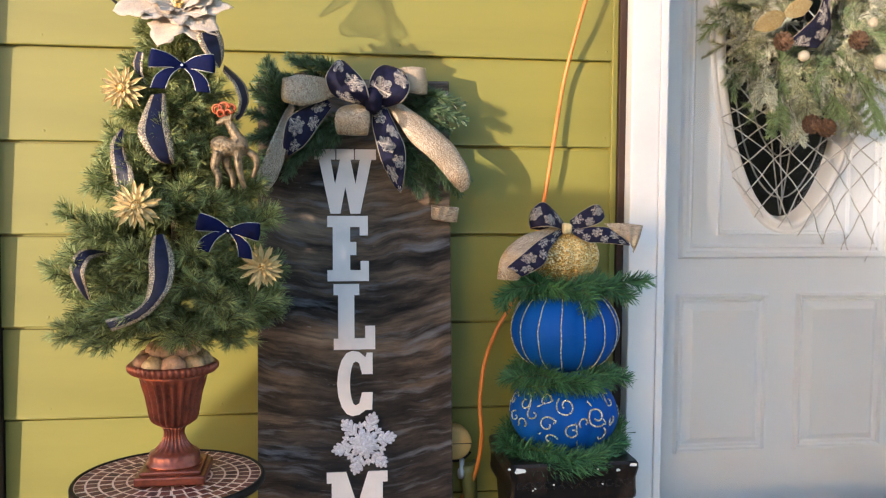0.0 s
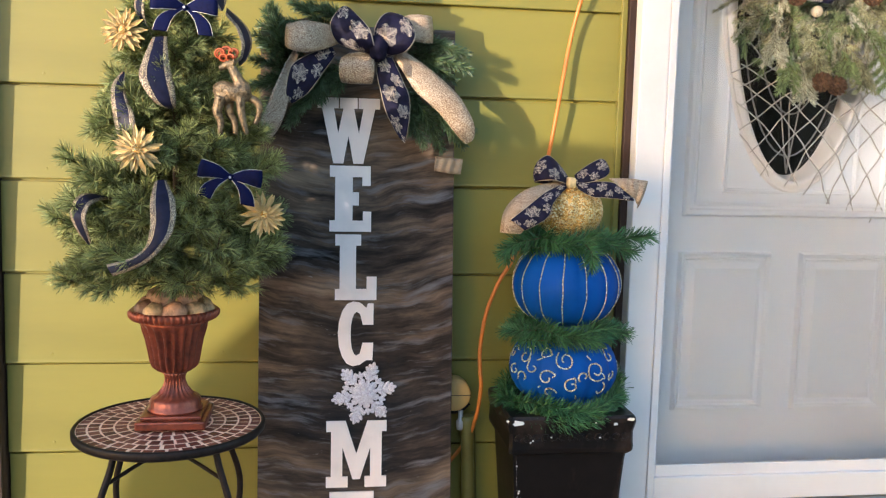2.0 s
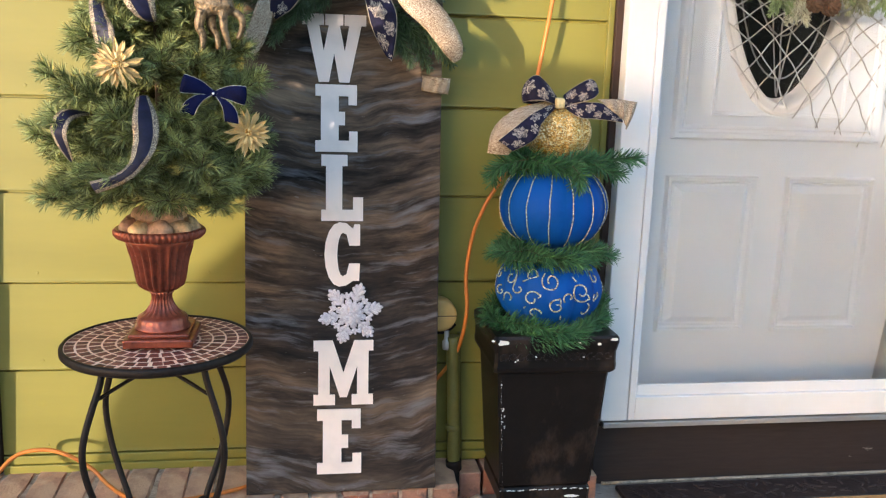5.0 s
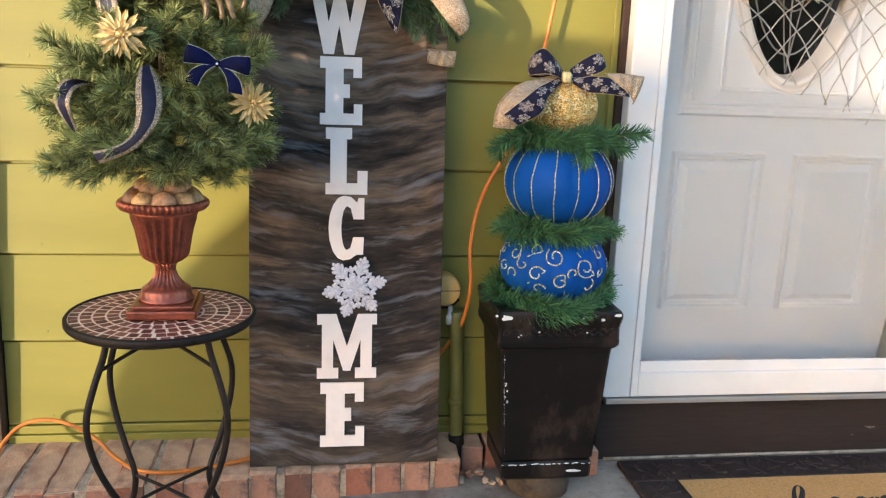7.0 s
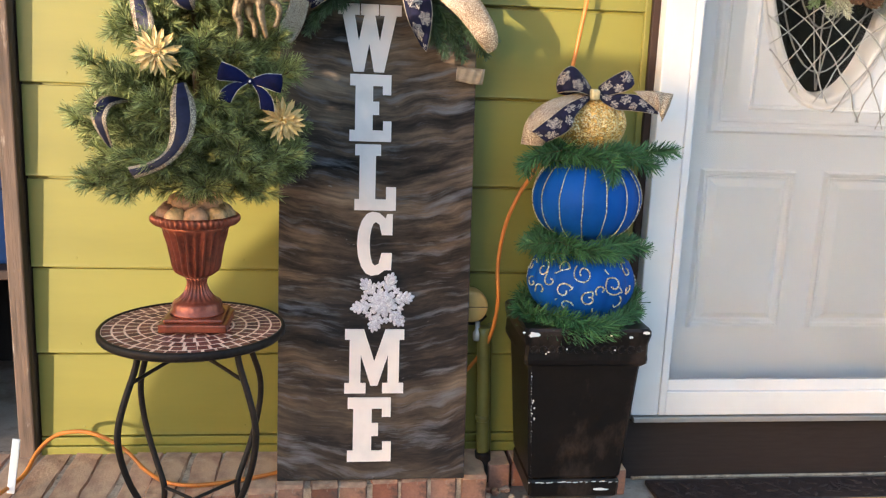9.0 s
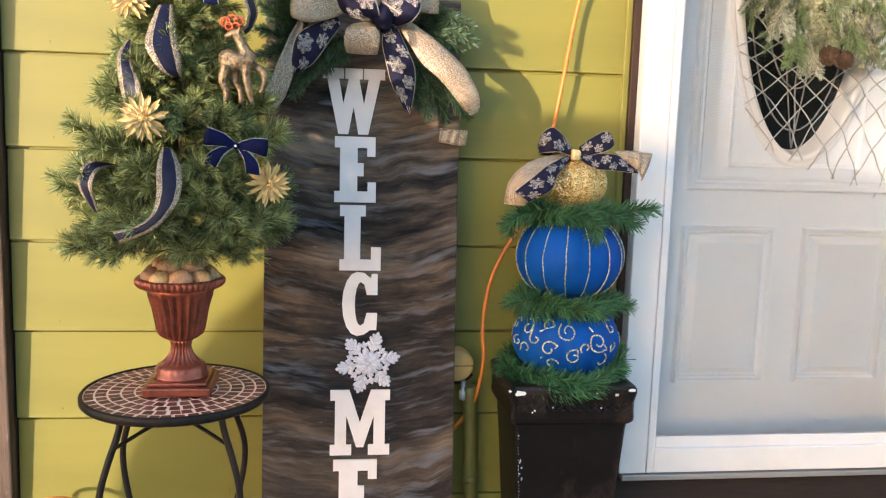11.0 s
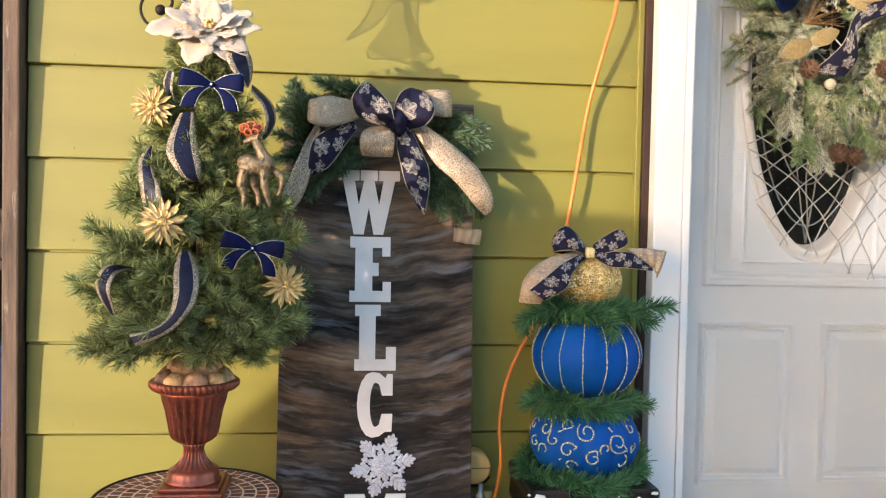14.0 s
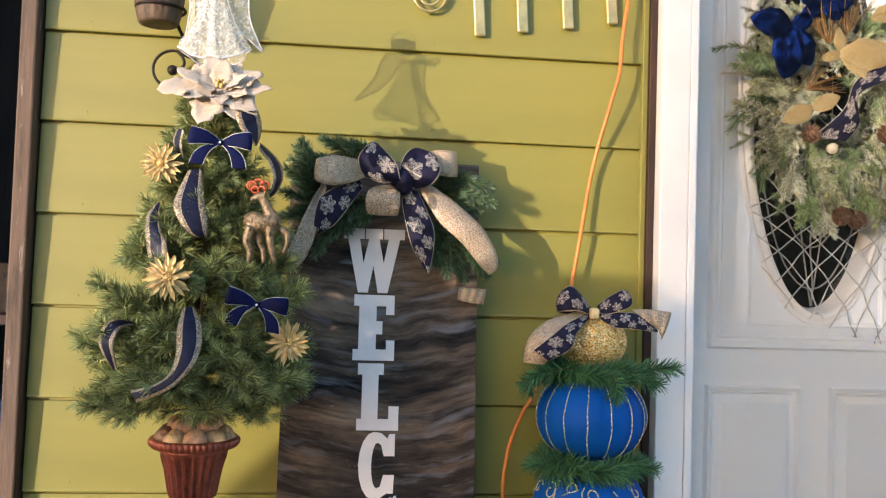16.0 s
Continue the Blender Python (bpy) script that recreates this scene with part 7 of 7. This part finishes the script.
rg = random.Random(17)
for k in range(11):                                   # crumbled mortar and brick by the planter
    bm = bmesh.new()
    bmesh.ops.create_icosphere(bm, subdivisions=2, radius=1.0)
    q = Vector((rg.uniform(0.006, 0.015), rg.uniform(0.006, 0.013), rg.uniform(0.004, 0.010)))
    for v in bm.verts:
        v.co = Vector((v.co.x * q.x, v.co.y * q.y, v.co.z * q.z)) * (1 + 0.35 * noise.noise(v.co * 1.7 + Vector((k * 3.1, 0, 0))))
    o = part("rubble", bm, BRICK if k % 3 == 0 else MORTAR, at=(rg.uniform(0.355, 0.455), rg.uniform(-0.150, -0.085), FLOOR + q.z * 0.7))
    tagged(o, "small broken lump of brick and mortar", "rubble", "rubble by the planter")

# ---- unseen low wall added out of view, outlined to shade the porch ----
AWAY = 4.5
SHADE = [(-0.470, 0.08), (-0.455, 0.28), (-0.395, 0.42), (-0.31, 0.52), (-0.23, 0.61), (-0.14, 0.69), (0.10, 0.86), (0.28, 1.01), (0.40, 1.095), (0.56, 1.10), (0.64, 1.04), (0.70, 0.985), (1.10, 0.995), (1.22, 0.945), (1.35, 0.90), (1.70, 0.89)]
slope = -SUN_TO.z / SUN_TO.y
run = SUN_TO.x / SUN_TO.y
top_line = [(x - run * AWAY, z + slope * AWAY) for x, z in SHADE]
bm = extrude_outline([(top_line[0][0], -0.3)] + top_line + [(top_line[-1][0], -0.3)], 0.18, -AWAY)
gw = part("shade_wall", bm, CONCRETE)
tagged(gw, "unseen low wall added to cast the porch shade", "wall", kind="structure")

# ---- unseen slim trees added out of view to thin the sun on the door ----
def shade_conifer(x, y, top, spread, n, seed):
    """Slim columnar sun-filter tree, added: tapered trunk, crown of upswept needle twigs."""
    tr = thing("shade_conifer", (x, y, -0.30), "unseen slim tree added to thin the sun on the door", "tree", "conifers at the street")
    part("trunk", tube([(x, y, -0.30), (x + 0.01, y, 0.45 * top), (x, y, top - 0.05)], 0.028, 8, 12, lambda t: 1 - 0.75 * t), BARK, tr)
    rng = random.Random(seed)
    twigs = []
    for k in range(n):
        z = 0.15 + (top - 0.27) * k / n
        a = k * 2.3999 + rng.uniform(-0.2, 0.2)
        R = min(spread, 0.05 + 0.60 * (top - z)) * rng.uniform(0.75, 1.08)
        d = Vector((math.cos(a), math.sin(a), 0))
        p = Vector((x, y, z - 0.06)) + d * 0.03
        twigs.append(spline([p, p + d * R * 0.6 + Vector((0, 0, 0.05)), p + d * R + Vector((0, 0, 0.16))], 5))
    part("crown", needle_mesh("crown", twigs, NEEDLE3, 0.075, 52, 0.0075, 0.8, seed + 10, 0.003), None, tr)


shade_conifer(-13.12, -13.0, 2.62, 0.27, 380, 51)
shade_conifer(-13.43, -13.0, 3.55, 0.10, 460, 52)

# ---- unseen dim tree line added to darken reflections in the door glass ----
bm = bmesh.new()
cols = []
rg = random.Random(31)
for k in range(61):
    x = -10 + 1.4 * k
    h = 7.0 + 9.0 * math.exp(-((x - 21.0) / 13.0) ** 4) + 2.0 * noise.noise(Vector((x * 0.13, 0, 0))) + rg.uniform(-0.5, 0.5)
    cols.append([bm.verts.new((x, -34 + 1.2 * noise.noise(Vector((x * 0.4, z, 2))), z)) for z in (-0.35, h * 0.33, h * 0.66, h)])
for a, b in zip(cols, cols[1:]):
    for j in range(3):
        bm.faces.new((a[j], b[j], b[j + 1], a[j + 1]))
treeline = part("backdrop", bm, mat("reflection_tree_line", (0.085, 0.075, 0.055), 0.95, var=0.4, scale=0.8, fine=8, relief=0))
tagged(treeline, "unseen tree line added to darken reflections in the door glass", "backdrop", kind="structure")

# ---- door, cords and wreath pushed back by enlarging about the camera's eye, to keep the view ----
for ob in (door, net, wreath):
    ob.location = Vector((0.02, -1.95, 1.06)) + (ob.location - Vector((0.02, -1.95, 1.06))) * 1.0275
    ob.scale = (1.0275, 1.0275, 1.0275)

# ---- brick pieces of the ledge ----
def brick_mesh(seed, depth):
    r = random.Random(seed)
    bm = bmesh.new()
    w, h = 0.0314, 0.0745
    bmesh.ops.create_cube(bm, size=1.0)
    bmesh.ops.subdivide_edges(bm, edges=[e for e in bm.edges if abs(e.verts[0].co.y - e.verts[1].co.y) > 0.5], cuts=4)
    bmesh.ops.bevel(bm, geom=[e for e in bm.edges if len(e.link_faces) == 2 and e.calc_face_angle() > 1.0], offset=0.06, segments=1, affect="EDGES")
    for v in bm.verts:
        v.co = Vector((v.co.x * 2 * w + r.uniform(-0.0019, 0.0019), (v.co.y - 0.5) * depth + r.uniform(-0.003, 0.003), (v.co.z + 0.5) * h + r.uniform(-0.0018, 0.0018)))
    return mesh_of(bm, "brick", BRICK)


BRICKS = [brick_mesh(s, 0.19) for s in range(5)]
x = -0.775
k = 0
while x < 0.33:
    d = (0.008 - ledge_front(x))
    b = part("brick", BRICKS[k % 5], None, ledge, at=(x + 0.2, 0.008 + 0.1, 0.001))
    b.scale = (1, d / 0.19, 1)
    b.rotation_euler = (radians(1.2 + 0.6 * math.sin(k * 1.7)), 0, radians(1.5 * math.sin(k * 2.9)))
    x += 0.0685 + 0.002 * math.sin(k * 3.3)
    k += 1
